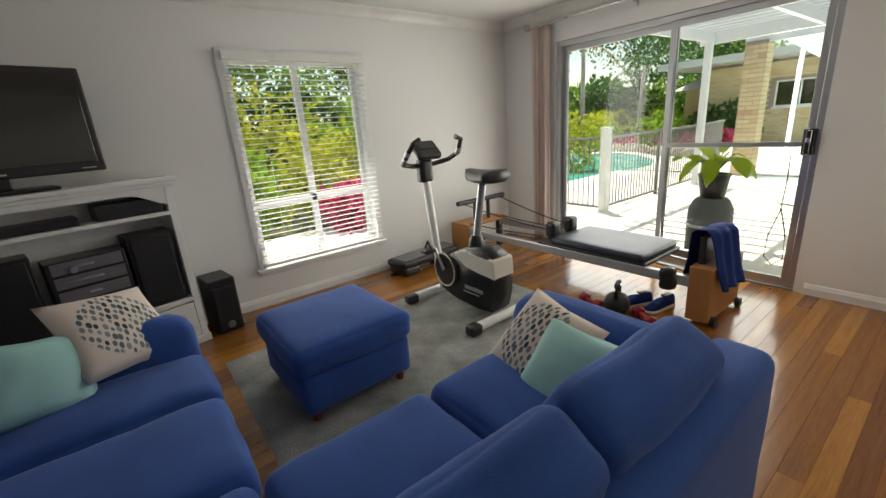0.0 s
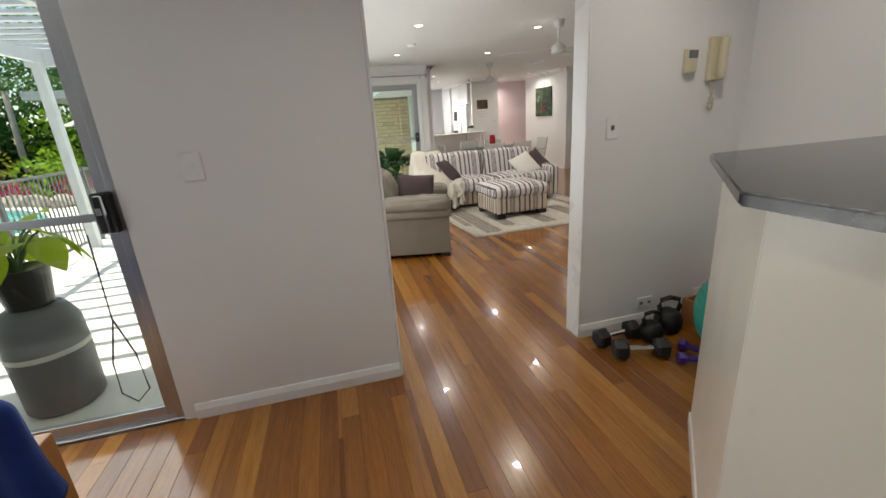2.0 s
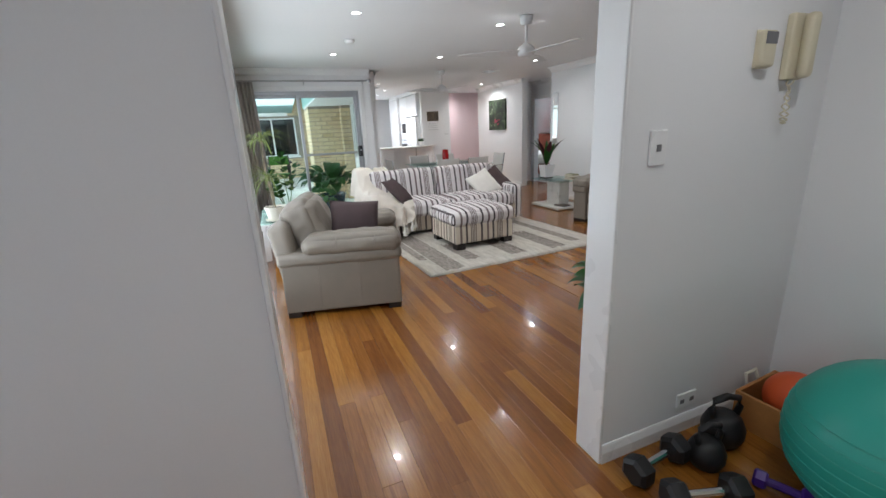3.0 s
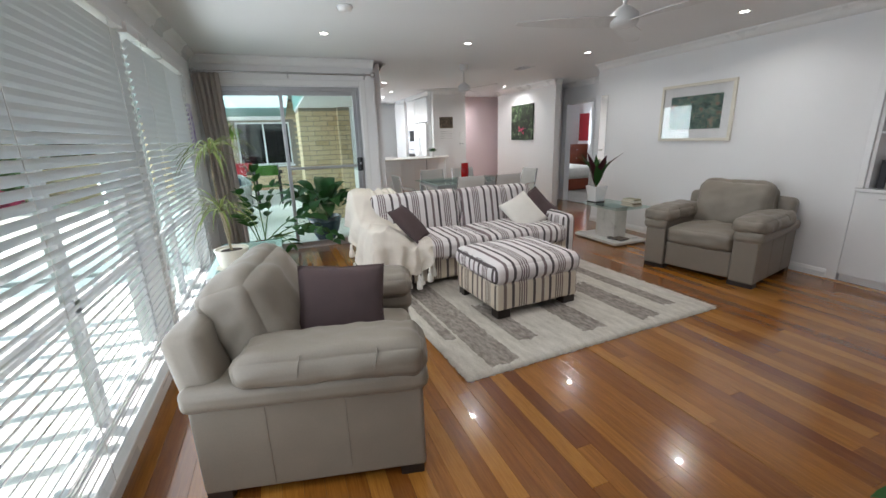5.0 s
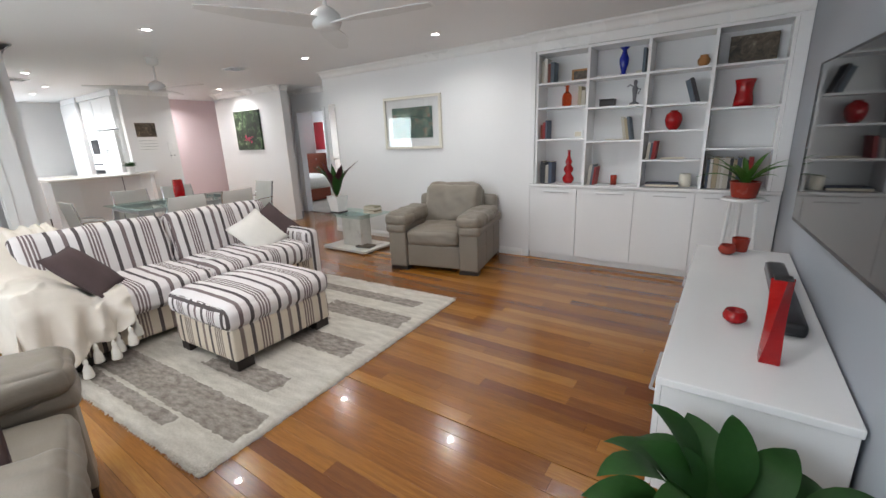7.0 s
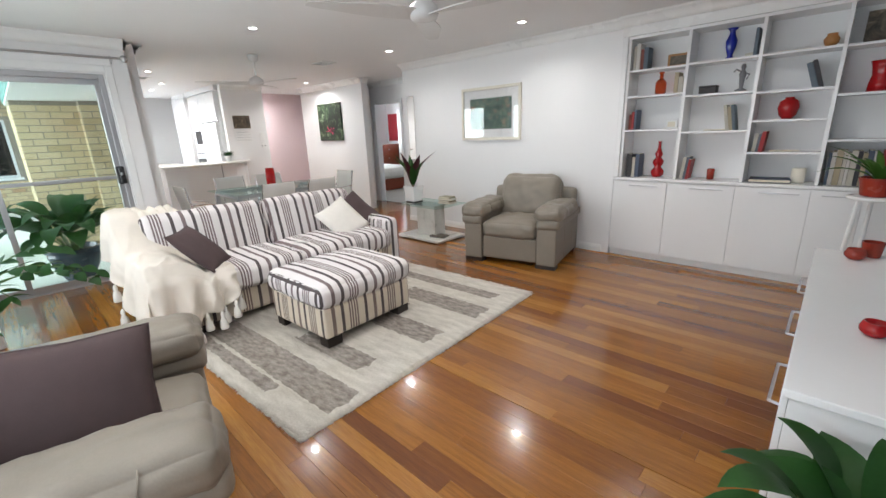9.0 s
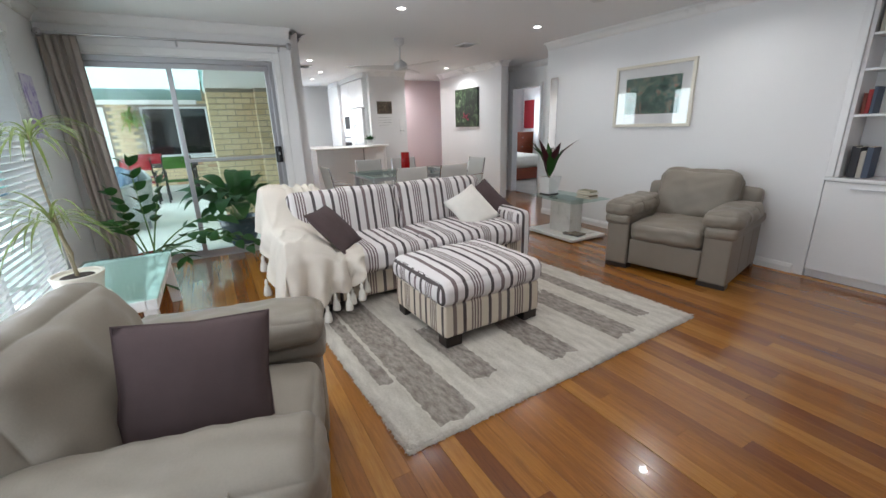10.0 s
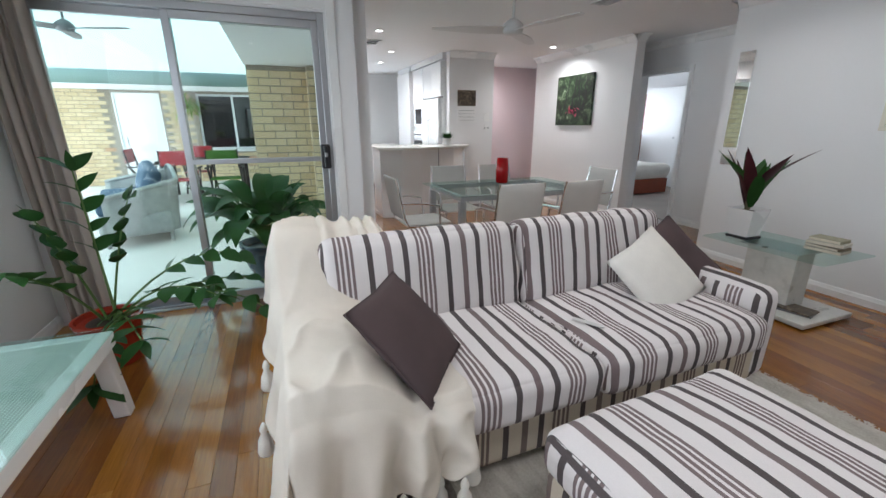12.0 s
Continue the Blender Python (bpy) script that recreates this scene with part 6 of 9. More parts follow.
def dracaena():
    t = thing("potted_dracaena", "leggy dragon tree in a cream pot on the coffee table", "potted plant", 7.75, -0.57, 0.446)
    round_pot(t, 0.095, 0.125, 0.165, WHITECER)
    part("saucer", lathe([(0.10, 0), (0.125, 0.004), (0.135, 0.016), (0.128, 0.016), (0.11, 0.008)], 28), WHITECER, t)
    stem = [(0, 0, 0.15), (0.01, 0.0, 0.28), (-0.03, 0.01, 0.40), (-0.07, 0.02, 0.52)]
    part("trunk", tube(stem, 0.011, 8, 0.008), STEM, t)
    stem2 = [(0.0, 0.0, 0.15), (0.06, 0.03, 0.35), (0.10, 0.05, 0.50), (0.06, 0.05, 0.72), (0.10, 0.05, 0.95)]
    part("trunk", tube(stem2, 0.011, 8, 0.007), STEM, t)
    r = random.Random(5)
    for top, cnt, ln in (((-0.07, 0.02, 0.52), 30, 0.40), ((0.10, 0.05, 0.95), 34, 0.42)):
        bm = bmesh.new()
        for k in range(cnt):
            a = k * 2.399 + r.uniform(-0.2, 0.2)
            e = r.uniform(0.1, 1.2)
            add_leaf(bm, (top[0], top[1], top[2] - r.random() * 0.06), (math.cos(a), math.sin(a), e), ln * r.uniform(0.75, 1.15), 0.016, r.uniform(1.4, 2.6), 7, 0.3)
        part("leaf_tuft", bm, LEAFPALE, t, smooth=True)


dracaena()


def zz_plant():
    t = thing("potted_zz_plant", "glossy green plant in a red pot by the sliding door", "potted plant", 9.27, -0.72, 0.004)
    t.matrix_world = pose(9.27, -0.72, 0.004) @ Matrix.Diagonal((1.2, 1.2, 1.2, 1))
    round_pot(t, 0.10, 0.135, 0.24, TERRA)
    r = random.Random(11)
    stems = [((-0.1, -0.9, 0.55), 0.75, 1.5), ((-0.5, -0.8, 0.9), 0.65, 1.3), ((0.3, -0.7, 0.8), 0.7, 1.4), ((0.1, -0.3, 1.5), 0.6, 0.6), ((-0.6, 0.2, 1.0), 0.6, 1.0), ((-0.9, -0.5, 0.7), 0.62, 1.2), ((0.1, 0.1, 1.9), 0.72, 0.3), ((0.4, -0.9, 0.4), 0.85, 1.2), ((-0.2, 0.3, 1.6), 0.55, 0.6), ((-0.9, -0.1, 0.3), 0.55, 1.1)]
    for d, ln, dr in stems:
        d = Vector(d).normalized()
        p = Vector((r.uniform(-0.04, 0.04), r.uniform(-0.04, 0.04), 0.20))
        pts = [p.copy()]
        leaves = bmesh.new()
        n = 8
        for i in range(n):
            p = p + d * ln / n
            d = (d + Vector((0, 0, -dr / n * (0.6 + i / n)))).normalized()
            pts.append(p.copy())
            if i > 2:
                side = d.cross(Vector((0, 0, 1))).normalized()
                for s in (-1, 1):
                    add_leaf(leaves, p, d * 0.7 + side * s + Vector((0, 0, r.uniform(-0.2, 0.5))), r.uniform(0.10, 0.13), r.uniform(0.066, 0.085), 0.6, 5, 0.12, s * r.uniform(0.0, 0.7))
        add_leaf(leaves, p, d, 0.09, 0.04, 0.4, 4, 0.2)
        part("stem", tube(pts, 0.007, 6, 0.003), GREENSTEM, t)
        part("frond", leaves, LEAF, t, smooth=True)


zz_plant()


def broad_plant(name, label, x, y, z, pot, count, ln, wd, seed, mat=LEAF, spread=0.8, z0=0.2, arch=1.0):
    t = thing(name, label, "potted plant", x, y, z)
    pot(t)
    r = random.Random(seed)
    for k in range(count):
        a = k * 2.399
        out = spread * (0.25 + 0.75 * (k / count))
        d = Vector((math.cos(a) * out, math.sin(a) * out, r.uniform(0.7, 1.1)))
        st = ln * r.uniform(0.5, 0.9)
        p0 = Vector((0.03 * math.cos(a), 0.03 * math.sin(a), z0))
        pts = arc(p0, p0 + d.normalized() * st, -0.03, 5)
        bm = bmesh.new()
        add_tube(bm, pts, 0.005, 5, 0.003)
        stem = part("stem", bm, GREENSTEM, t)
        lf = bmesh.new()
        add_leaf(lf, pts[-1], d + Vector((0, 0, -0.1)), ln * r.uniform(0.7, 1.05), wd * r.uniform(0.8, 1.15), arch * r.uniform(0.8, 1.8), 9, 0.22, r.uniform(-0.5, 0.5))
        part("leaf", lf, mat, t, smooth=True)
    return t


broad_plant("peace_lily", "broad-leaved pot plant with dark glossy leaves beside the console", 4.22, -2.40, 0.004, lambda t: round_pot(t, 0.10, 0.14, 0.26, WHITECER), 24, 0.28, 0.135, 3, spread=0.85, z0=0.24, arch=1.5)


def bookcase():
    y0, y1 = -5.755, -6.05
    # low cupboards, one by one
    xs = [6.19, 5.655, 5.085, 4.56, 3.94]
    for k, (b, a) in enumerate(zip(xs, xs[1:])):
        t = thing("cupboard", "white laminate base cupboard with a slim steel pull", "cupboard", a, y1, 0.004, group="built-in base cupboards")
        w = b - a
        part("carcass", box(0.0, w, 0.004, 0.28, 0.07, 0.84), GLOSSWHITE, t)
        part("kickboard", box(0.0, w, 0.004, 0.26, 0.0, 0.068), GLOSSWHITE, t)
        if k < 3:
            dr = part("door", box(0.002, w - 0.002, 0.281, 0.299, 0.075, 0.835, 0.002), GLOSSWHITE, t)
            hx = w * (0.42 if k == 0 else 0.40)
            part("handle", box(hx - 0.14, hx + 0.14, 0.299, 0.312, 0.785, 0.793, 0.002), STEEL, dr, "slim brushed pull")
        else:
            for q in (0, 1):
                dr = part("door", box(0.002 + q * w / 2, (q + 1) * w / 2 - 0.002, 0.281, 0.299, 0.075, 0.835, 0.002), GLOSSWHITE, t)
                part("handle", box(q * w / 2 + 0.07, q * w / 2 + w / 2 - 0.07, 0.299, 0.312, 0.785, 0.793, 0.002), STEEL, dr, "slim brushed pull")
    top = thing("display_ledge", "white shelf top along the base cupboards", "shelf top", 3.94, y1, 0.848)
    part("slab", box(0, 2.26, 0.004, 0.315, 0, 0.026, 0.004), GLOSSWHITE, top)
    t = thing("bookcase", "built-in white bookcase with open uneven shelves", "bookcase", 0, 0, 0)
    cols = [6.13, 5.60, 5.055, 4.54, 4.03]
    z0, z1 = 0.876, 2.22
    for x in cols:
        part("upright", box(x - 0.013, x + 0.013, y1 + 0.004, y0 - 0.01, z0, z1, 0.002), GLOSSWHITE, t)
    part("side_filler", box(6.144, 6.195, y1 + 0.004, y0 + 0.012, z0, z1 + 0.1, 0.003), GLOSSWHITE, t)
    part("side_filler", box(3.934, 4.016, y1 + 0.004, y0 + 0.012, z0, z1 + 0.1, 0.003), GLOSSWHITE, t)
    part("back_panel", box(4.016, 6.144, y1 + 0.002, y1 + 0.012, z0, z1), WALL, t)
    part("top_board", box(3.934, 6.195, y1 + 0.004, y0 - 0.004, z1, z1 + 0.025, 0.002), GLOSSWHITE, t)
    part("pelmet", box(3.934, 6.195, y1 + 0.004, y0 + 0.02, z1 + 0.026, H - 0.002, 0.003), TRIM, t)
    shelves = {0: (1.36, 1.69, 1.935), 1: (1.33, 1.66, 1.94), 2: (1.14, 1.41, 1.645, 1.94), 3: (1.24, 1.585, 1.935)}
    for c, zs in shelves.items():
        for z in zs:
            part("shelf", box(cols[c + 1] + 0.013, cols[c] - 0.013, y1 + 0.012, y0 - 0.014, z - 0.018, z, 0.002), GLOSSWHITE, t)

    def vase(label, prof, mat, x, z, yy=-5.9):
        v = thing("vase", label, "vase", x, yy, z)
        part("body", lathe(prof, 22), mat, v, smooth=True)
        return v

    def bottle_prof(r, h):
        return [(r * 0.7, 0), (r, h * 0.08), (r, h * 0.5), (r * 0.75, h * 0.62), (r * 0.35, h * 0.7), (r * 0.33, h * 0.92), (r * 0.5, h * 0.95), (r * 0.4, h)]

    vase("red glazed gourd vase with four bulbs", [(0.04, 0), (0.06, 0.03), (0.062, 0.06), (0.03, 0.105), (0.05, 0.14), (0.052, 0.165), (0.025, 0.20), (0.038, 0.235), (0.022, 0.27), (0.014, 0.30), (0.013, 0.345), (0.02, 0.36)], REDGLAZE, 5.80, 0.877)
    vase("amber red glass decanter on the shelf", bottle_prof(0.05, 0.21), AMBERGLASS, 5.85, 1.692)
    vase("slender cobalt blue glass vase", [(0.03, 0), (0.035, 0.01), (0.02, 0.03), (0.04, 0.10), (0.045, 0.15), (0.025, 0.20), (0.02, 0.23), (0.045, 0.255)], BLUEGLAZE, 5.30, 1.942)
    vase("round dark red glazed vase", [(0.035, 0), (0.06, 0.03), (0.075, 0.09), (0.065, 0.14), (0.03, 0.165), (0.035, 0.175)], REDGLAZE, 4.82, 1.412)
    vase("tall square red vase with a pinched waist", [(0.075, 0), (0.07, 0.06), (0.06, 0.12), (0.068, 0.18), (0.08, 0.22)], REDGLAZE, 4.30, 1.587)
    vase("small round brown clay pot", [(0.02, 0), (0.045, 0.03), (0.05, 0.06), (0.03, 0.09), (0.035, 0.10)], OAK, 4.63, 1.942)
    vase("pale cream candle jar on the shelf", [(0.045, 0), (0.05, 0.01), (0.05, 0.12), (0.04, 0.125)], WHITECER, 4.67, 0.877)
    vase("small pink clay jar", [(0.03, 0), (0.032, 0.09), (0.025, 0.10)], TERRA, 5.32, 0.877)
    vase("small cream and green dish", [(0.02, 0), (0.05, 0.02), (0.045, 0.03)], WHITECER, 5.14, 1.942)
    b = thing("trinket_box", "low dark carved wooden box", "box", 5.43, -5.9, 1.662)
    part("case", box(-0.07, 0.07, -0.05, 0.05, 0, 0.055, 0.004), DARKWOOD, b)
    part("lid", box(-0.073, 0.073, -0.053, 0.053, 0.056, 0.072, 0.004), DARKWOOD, b)
    s = thing("figurine", "slender grey abstract figurine", "figurine", 5.18, -5.9, 1.662)
    part("body", add_tube(add_tube(lathe([(0.045, 0), (0.045, 0.015), (0.015, 0.03), (0.02, 0.10), (0.028, 0.15), (0.012, 0.18), (0.02, 0.205), (0.012, 0.23)], 14), [(0.0, 0, 0.16), (0.05, 0, 0.19), (0.07, 0, 0.17)], 0.007, 6), [(0, 0, 0.16), (-0.05, 0, 0.14), (-0.03, 0, 0.10)], 0.007, 6), GREYPL, s, smooth=True)
    p = thing("framed_photo", "small wooden framed photograph", "picture frame", 5.72, -5.93, 1.937, 0)
    part("frame", box(-0.10, 0.10, -0.02, 0.0, 0, 0.12, 0.005), OAK, p)
    part("print", box(-0.075, 0.075, 0.0, 0.003, 0.02, 0.10), ART_DARK, p)
    p = thing("picture", "unframed sepia canvas leaning on the top shelf", "picture", 4.28, -5.98, 1.937)
    part("canvas", box(-0.17, 0.17, -0.012, 0.012, 0, 0.235, 0.004), ART_DARK, p)
    p = thing("framed_photo", "small white framed photo on the shelf", "picture frame", 5.72, -5.93, 1.362)
    part("frame", box(-0.05, 0.05, -0.01, 0.01, 0, 0.08, 0.003), TRIM, p)
    part("print", box(-0.035, 0.035, 0.01, 0.012, 0.015, 0.065), PAPER, p)
    r = random.Random(21)
    palette = [material("book_cover", c, 0.6) for c in [(0.03, 0.03, 0.035), (0.28, 0.02, 0.02), (0.55, 0.53, 0.5), (0.10, 0.13, 0.16), (0.36, 0.30, 0.2), (0.2, 0.05, 0.03), (0.06, 0.08, 0.12), (0.45, 0.42, 0.36)]]

    def books(x, z, n, tilt=0, hs=(0.17, 0.24), way=-1):
        for k in range(n):
            th, hh, dd = r.uniform(0.018, 0.04), r.uniform(*hs), r.uniform(0.13, 0.17)
            bk = thing("book", "upright hardcover book on the shelf", "book", x, -5.88, z + abs(math.sin(radians(tilt))) * th * 0.5, group="shelf books")
            bk.matrix_world = pose(x, -5.88, z + 0.001, 0, tilt, 0)
            part("cover", box(0 if way > 0 else -th, th if way > 0 else 0, -dd / 2, dd / 2, 0, hh, 0.002), r.choice(palette), bk)
            part("page_block", box((0 if way > 0 else -th) + 0.003, (th if way > 0 else 0) - 0.003, -dd / 2 + 0.004, dd / 2 - 0.006, hh, hh + 0.0015), PAPER, bk)
            x += way * (th + 0.002) / max(0.6, math.cos(radians(tilt)))
        return x

    books(6.10, 1.937, 4, 0)
    books(5.96, 0.877, 4, 0, (0.20, 0.25), 1)
    books(5.62 - 0.05, 0.877, 3, -6, (0.18, 0.23))
    books(5.16, 1.332, 3, 10, (0.20, 0.25), 1)
    books(5.02, 1.142, 3, -5, (0.15, 0.22))
    books(6.10, 1.362, 3, 0, (0.14, 0.20))
    books(5.09, 1.942, 1, 0, (0.20, 0.22), 1)
    books(4.62, 1.647, 2, 18, (0.19, 0.22), 1)
    books(5.63, 1.692, 2, 0, (0.12, 0.2), 1)
    books(4.50, 0.877, 12, 0, (0.25, 0.29))
    bk = thing("photo_album", "large flat dark album lying on the shelf", "book", 4.86, -5.9, 0.877, 3)
    part("cover", box(-0.15, 0.15, -0.10, 0.10, 0, 0.03, 0.003), material("album_cover", (0.02, 0.03, 0.06), 0.5), bk)
    part("page_block", box(-0.145, 0.145, 0.1, 0.102, 0.005, 0.025), PAPER, bk)
    for x, z in ((4.80, 1.142), (5.32, 1.332), (4.85, 1.942)):
        o = thing("magazine", "thin folded papers lying on the shelf", "magazine", x, -5.9, z + 0.001, 8)
        part("sheet", box(-0.10, 0.10, -0.07, 0.07, 0, 0.008, 0.001), PAPER, o)


bookcase()


def tv_unit():
    t = thing("media_console", "long low white gloss media console", "console", 3.94, -4.70, 0.004)
    w, d, h = 1.98, 0.52, 0.60
    part("top", box(0.0, d, 0, w, h - 0.03, h, 0.004), GLOSSWHITE, t)
    part("carcass", box(0.004, d - 0.02, 0.01, w - 0.01, 0.14, h - 0.031, 0.003), GLOSSWHITE, t)
    for k in range(3):
        y0 = 0.012 + k * (w - 0.024) / 3
        dr = part("drawer", box(d - 0.019, d, y0 + 0.002, y0 + (w - 0.024) / 3 - 0.002, 0.145, h - 0.034, 0.003), GLOSSWHITE, t)
        yy = y0 + (w - 0.024) / 6
        part("handle", tube([(d + 0.001, yy - 0.16, 0.44), (d + 0.03, yy - 0.155, 0.44), (d + 0.03, yy + 0.155, 0.44), (d + 0.001, yy + 0.16, 0.44)], 0.006, 8), STEEL, dr, "brushed bar handle")
    for x in (0.06, d - 0.06):
        for y in (0.08, w - 0.08):
            part("leg", tube([(x, y, 0), (x, y, 0.14)], 0.018, 10), STEEL, t)
    tv = thing("television", "large flat black television mounted on the grey wall", "television", 3.925, -3.37, 1.32, 4.2)
    part("wall_bracket", box(-0.025, 0.03, -0.2, 0.2, -0.15, 0.15, 0.004), BLACKPL, tv)
    part("bezel", box(0.03, 0.07, -0.635, 0.635, -0.37, 0.37, 0.005), BLACKPL, tv)
    part("screen", box(0.069, 0.072, -0.62, 0.62, -0.35, 0.357), SCREEN, tv, "dark mirror-like screen")
    sb = thing("soundbar", "dark grey soundbar on the console", "soundbar", 4.05, -3.75, 0.605)
    part("bar", soft(0.09, 0.95, 0.06, 0.02, n=6, at=(0, 0, 0.031)), BLACKPL, sb, smooth=True)
    part("front_grille", box(0.040, 0.047, -0.46, 0.46, 0.008, 0.054, 0.003), GREYPL, sb)
    v = thing("vase", "tall twisted square red vase on the console", "vase", 4.14, -3.03, 0.605)
    bm = bmesh.new()
    rows = []
    for i in range(17):
        u = i / 16
        s = 0.027 * (1 - 0.28 * math.sin(u * math.pi)) + 0.006 * (1 - u)
        a0 = radians(60 * u)
        rows.append([bm.verts.new((s * 1.3 * math.cos(a0 + math.pi / 4 + k * math.pi / 2), s * 1.3 * math.sin(a0 + math.pi / 4 + k * math.pi / 2), 0.31 * u)) for k in range(4)])
    for a, b in zip(rows, rows[1:]):
        for k in range(4):
            bm.faces.new((a[k], a[(k + 1) % 4], b[(k + 1) % 4], b[k]))
    bm.faces.new(list(reversed(rows[0])))
    bm.faces.new(rows[-1])
    part("body", bm, REDGLAZE, v)
    part("rim", box(-0.026, 0.026, -0.026, 0.026, 0.31, 0.316), BLACKPL, v)
    for lab, mat, x, y, r in (("small round red bowl on the console", REDGLAZE, 4.24, -3.34, 0.045), ("small round clay bowl on the console", TERRA, 4.28, -4.52, 0.05)):
        b = thing("bowl", lab, "bowl", x, y, 0.605)
        part("body", lathe([(r * 0.6, 0), (r, r * 0.4), (r * 1.02, r * 0.75), (r * 0.8, r * 1.25), (r * 0.72, r * 1.25), (r * 0.85, r * 0.7), (0.01, r * 0.3)], 24), mat, b, smooth=True)
    b = thing("cup", "straight terracotta cup on the console", "cup", 4.21, -4.63, 0.605)
    part("body", lathe([(0.042, 0), (0.052, 0.09), (0.047, 0.09), (0.04, 0.02), (0.01, 0.015)], 20), TERRA, b)
    ps = thing("plant_stand", "tall slim white plant stand", "plant stand", 4.21, -5.35, 0.004)
    part("top", lathe([(0.14, 0), (0.15, 0.006), (0.15, 0.018), (0.14, 0.024)], 28, (0, 0, 0.84)), TRIM, ps)
    for k in range(3):
        a = k * 2.094 + 0.6
        part("leg", tube([(0.15 * math.cos(a), 0.15 * math.sin(a), 0.0), (0.10 * math.cos(a), 0.10 * math.sin(a), 0.84)], 0.014, 8), TRIM, ps)
    part("ring", tube([(0.13 * math.cos(a), 0.13 * math.sin(a), 0.30) for a in [2 * math.pi * i / 24 for i in range(25)]], 0.008, 6), TRIM, ps)
    br = thing("potted_bromeliad", "strappy green bromeliad in a red pot on the stand", "potted plant", 4.21, -5.35, 0.868)
    round_pot(br, 0.085, 0.105, 0.13, TERRA)
    r = random.Random(6)
    for k in range(14):
        a = k * 2.399
        bm = bmesh.new()
        add_leaf(bm, (0.015 * math.cos(a), 0.015 * math.sin(a), 0.11), (math.cos(a) * 0.8, math.sin(a) * 0.8, r.uniform(0.5, 1.4)), r.uniform(0.26, 0.40), 0.045, r.uniform(0.6, 1.3), 7, 0.35)
        part("leaf", bm, LEAFMID, br, smooth=True)


tv_unit()


def side_table():
    t = thing("side_table", "glass-topped side table with a white marbled pedestal", "side table", 8.42, -5.13, 0.004)
    part("base", soft(0.78, 0.55, 0.035, 0.008, n=4, at=(0, 0, 0.030)), STONEBASE, t)
    part("pedestal", box(-0.17, 0.17, -0.10, 0.10, 0.048, 0.455, 0.004), STONEBASE, t, "hollow white pedestal")
    part("bracket", box(-0.20, 0.20, -0.14, 0.14, 0.455, 0.466, 0.002), STEEL, t)
    part("glass_top", soft(0.82, 0.58, 0.010, 0.004, n=4, at=(0, 0, 0.472)), TABLEGLASS, t, "clear green-edged glass top")
    for x in (-0.3, 0.3):
        part("caster", lathe([(0.02, 0), (0.02, 0.012)], 12, (x, 0.2, 0)), BLACKPL, t)
        part("caster", lathe([(0.02, 0), (0.02, 0.012)], 12, (x, -0.2, 0)), BLACKPL, t)
    p = thing("potted_croton", "dark red and green croton in a square white pot", "potted plant", 8.66, -5.06, 0.482)
    p.matrix_world = pose(8.66, -5.06, 0.482) @ Matrix.Diagonal((1.2, 1.2, 1.25, 1))
    bm = bmesh.new()
    rows = [[bm.verts.new((s * a, s * b, z)) for a, b in ((-1, -1), (1, -1), (1, 1), (-1, 1))] for s, z in ((0.060, 0.018), (0.085, 0.185), (0.077, 0.185), (0.072, 0.16))]
    for a, b in zip(rows, rows[1:]):
        for k in range(4):
            bm.faces.new((a[k], a[(k + 1) % 4], b[(k + 1) % 4], b[k]))
    bm.faces.new(list(reversed(rows[0])))
    bm.faces.new(rows[-1])
    part("pot", bm, TRIM, p, "square white tapered pot")
    part("soil", box(-0.07, 0.07, -0.07, 0.07, 0.155, 0.163), SOIL, p)
    part("tray", box(-0.07, 0.07, -0.07, 0.07, 0.0, 0.016, 0.004), BLACKPL, p, "black drip tray")
    r = random.Random(9)
    for k in range(13):
        a = k * 2.399
        bm = bmesh.new()
        e = 2.2 - 0.14 * k
        lf = add_leaf(bm, (0.02 * math.cos(a), 0.02 * math.sin(a), 0.18 + 0.012 * k), (math.cos(a) * 0.8, math.sin(a) * 0.8, max(0.8, e)), r.uniform(0.26, 0.38), 0.075, 0.25, 6, 0.3)
        part("leaf", bm, LEAFRED if k % 3 == 0 else LEAF, p, smooth=True)
    for k in range(3):
        part("stem", tube([(0.01 * k, 0, 0.15), (0.02 * k - 0.02, 0.01, 0.30)], 0.006, 6), STEM, p)
    for k, (w, d, h, c, a) in enumerate([(0.21, 0.15, 0.022, (0.5, 0.46, 0.38), 5), (0.20, 0.14, 0.02, (0.20, 0.16, 0.10), -4), (0.21, 0.14, 0.022, (0.6, 0.57, 0.5), 8), (0.18, 0.13, 0.024, (0.28, 0.27, 0.18), 2)]):
        b = thing("book", "paperback in a small stack on the glass table", "book", 8.20, -5.24, 0.482 + k * 0.0235, a, group="stacked books")
        part("cover", box(-w / 2, w / 2, -d / 2, d / 2, 0, h - 0.001, 0.002), material("paperback", c, 0.6), b)
        part("page_block", box(-w / 2 + 0.002, w / 2 - 0.003, d / 2 - 0.004, d / 2 + 0.0005, 0.003, h - 0.004), PAPER, b)
    for k in range(2):
        b = thing("magazine", "magazine lying on the table's base", "magazine", 8.20, -5.06, 0.053 + 0.012 * k, 14 - 8 * k, group="magazines")
        part("cover", box(-0.11, 0.11, -0.08, 0.08, 0, 0.010, 0.002), ART_DARK if k else GREYPL, b)


side_table()


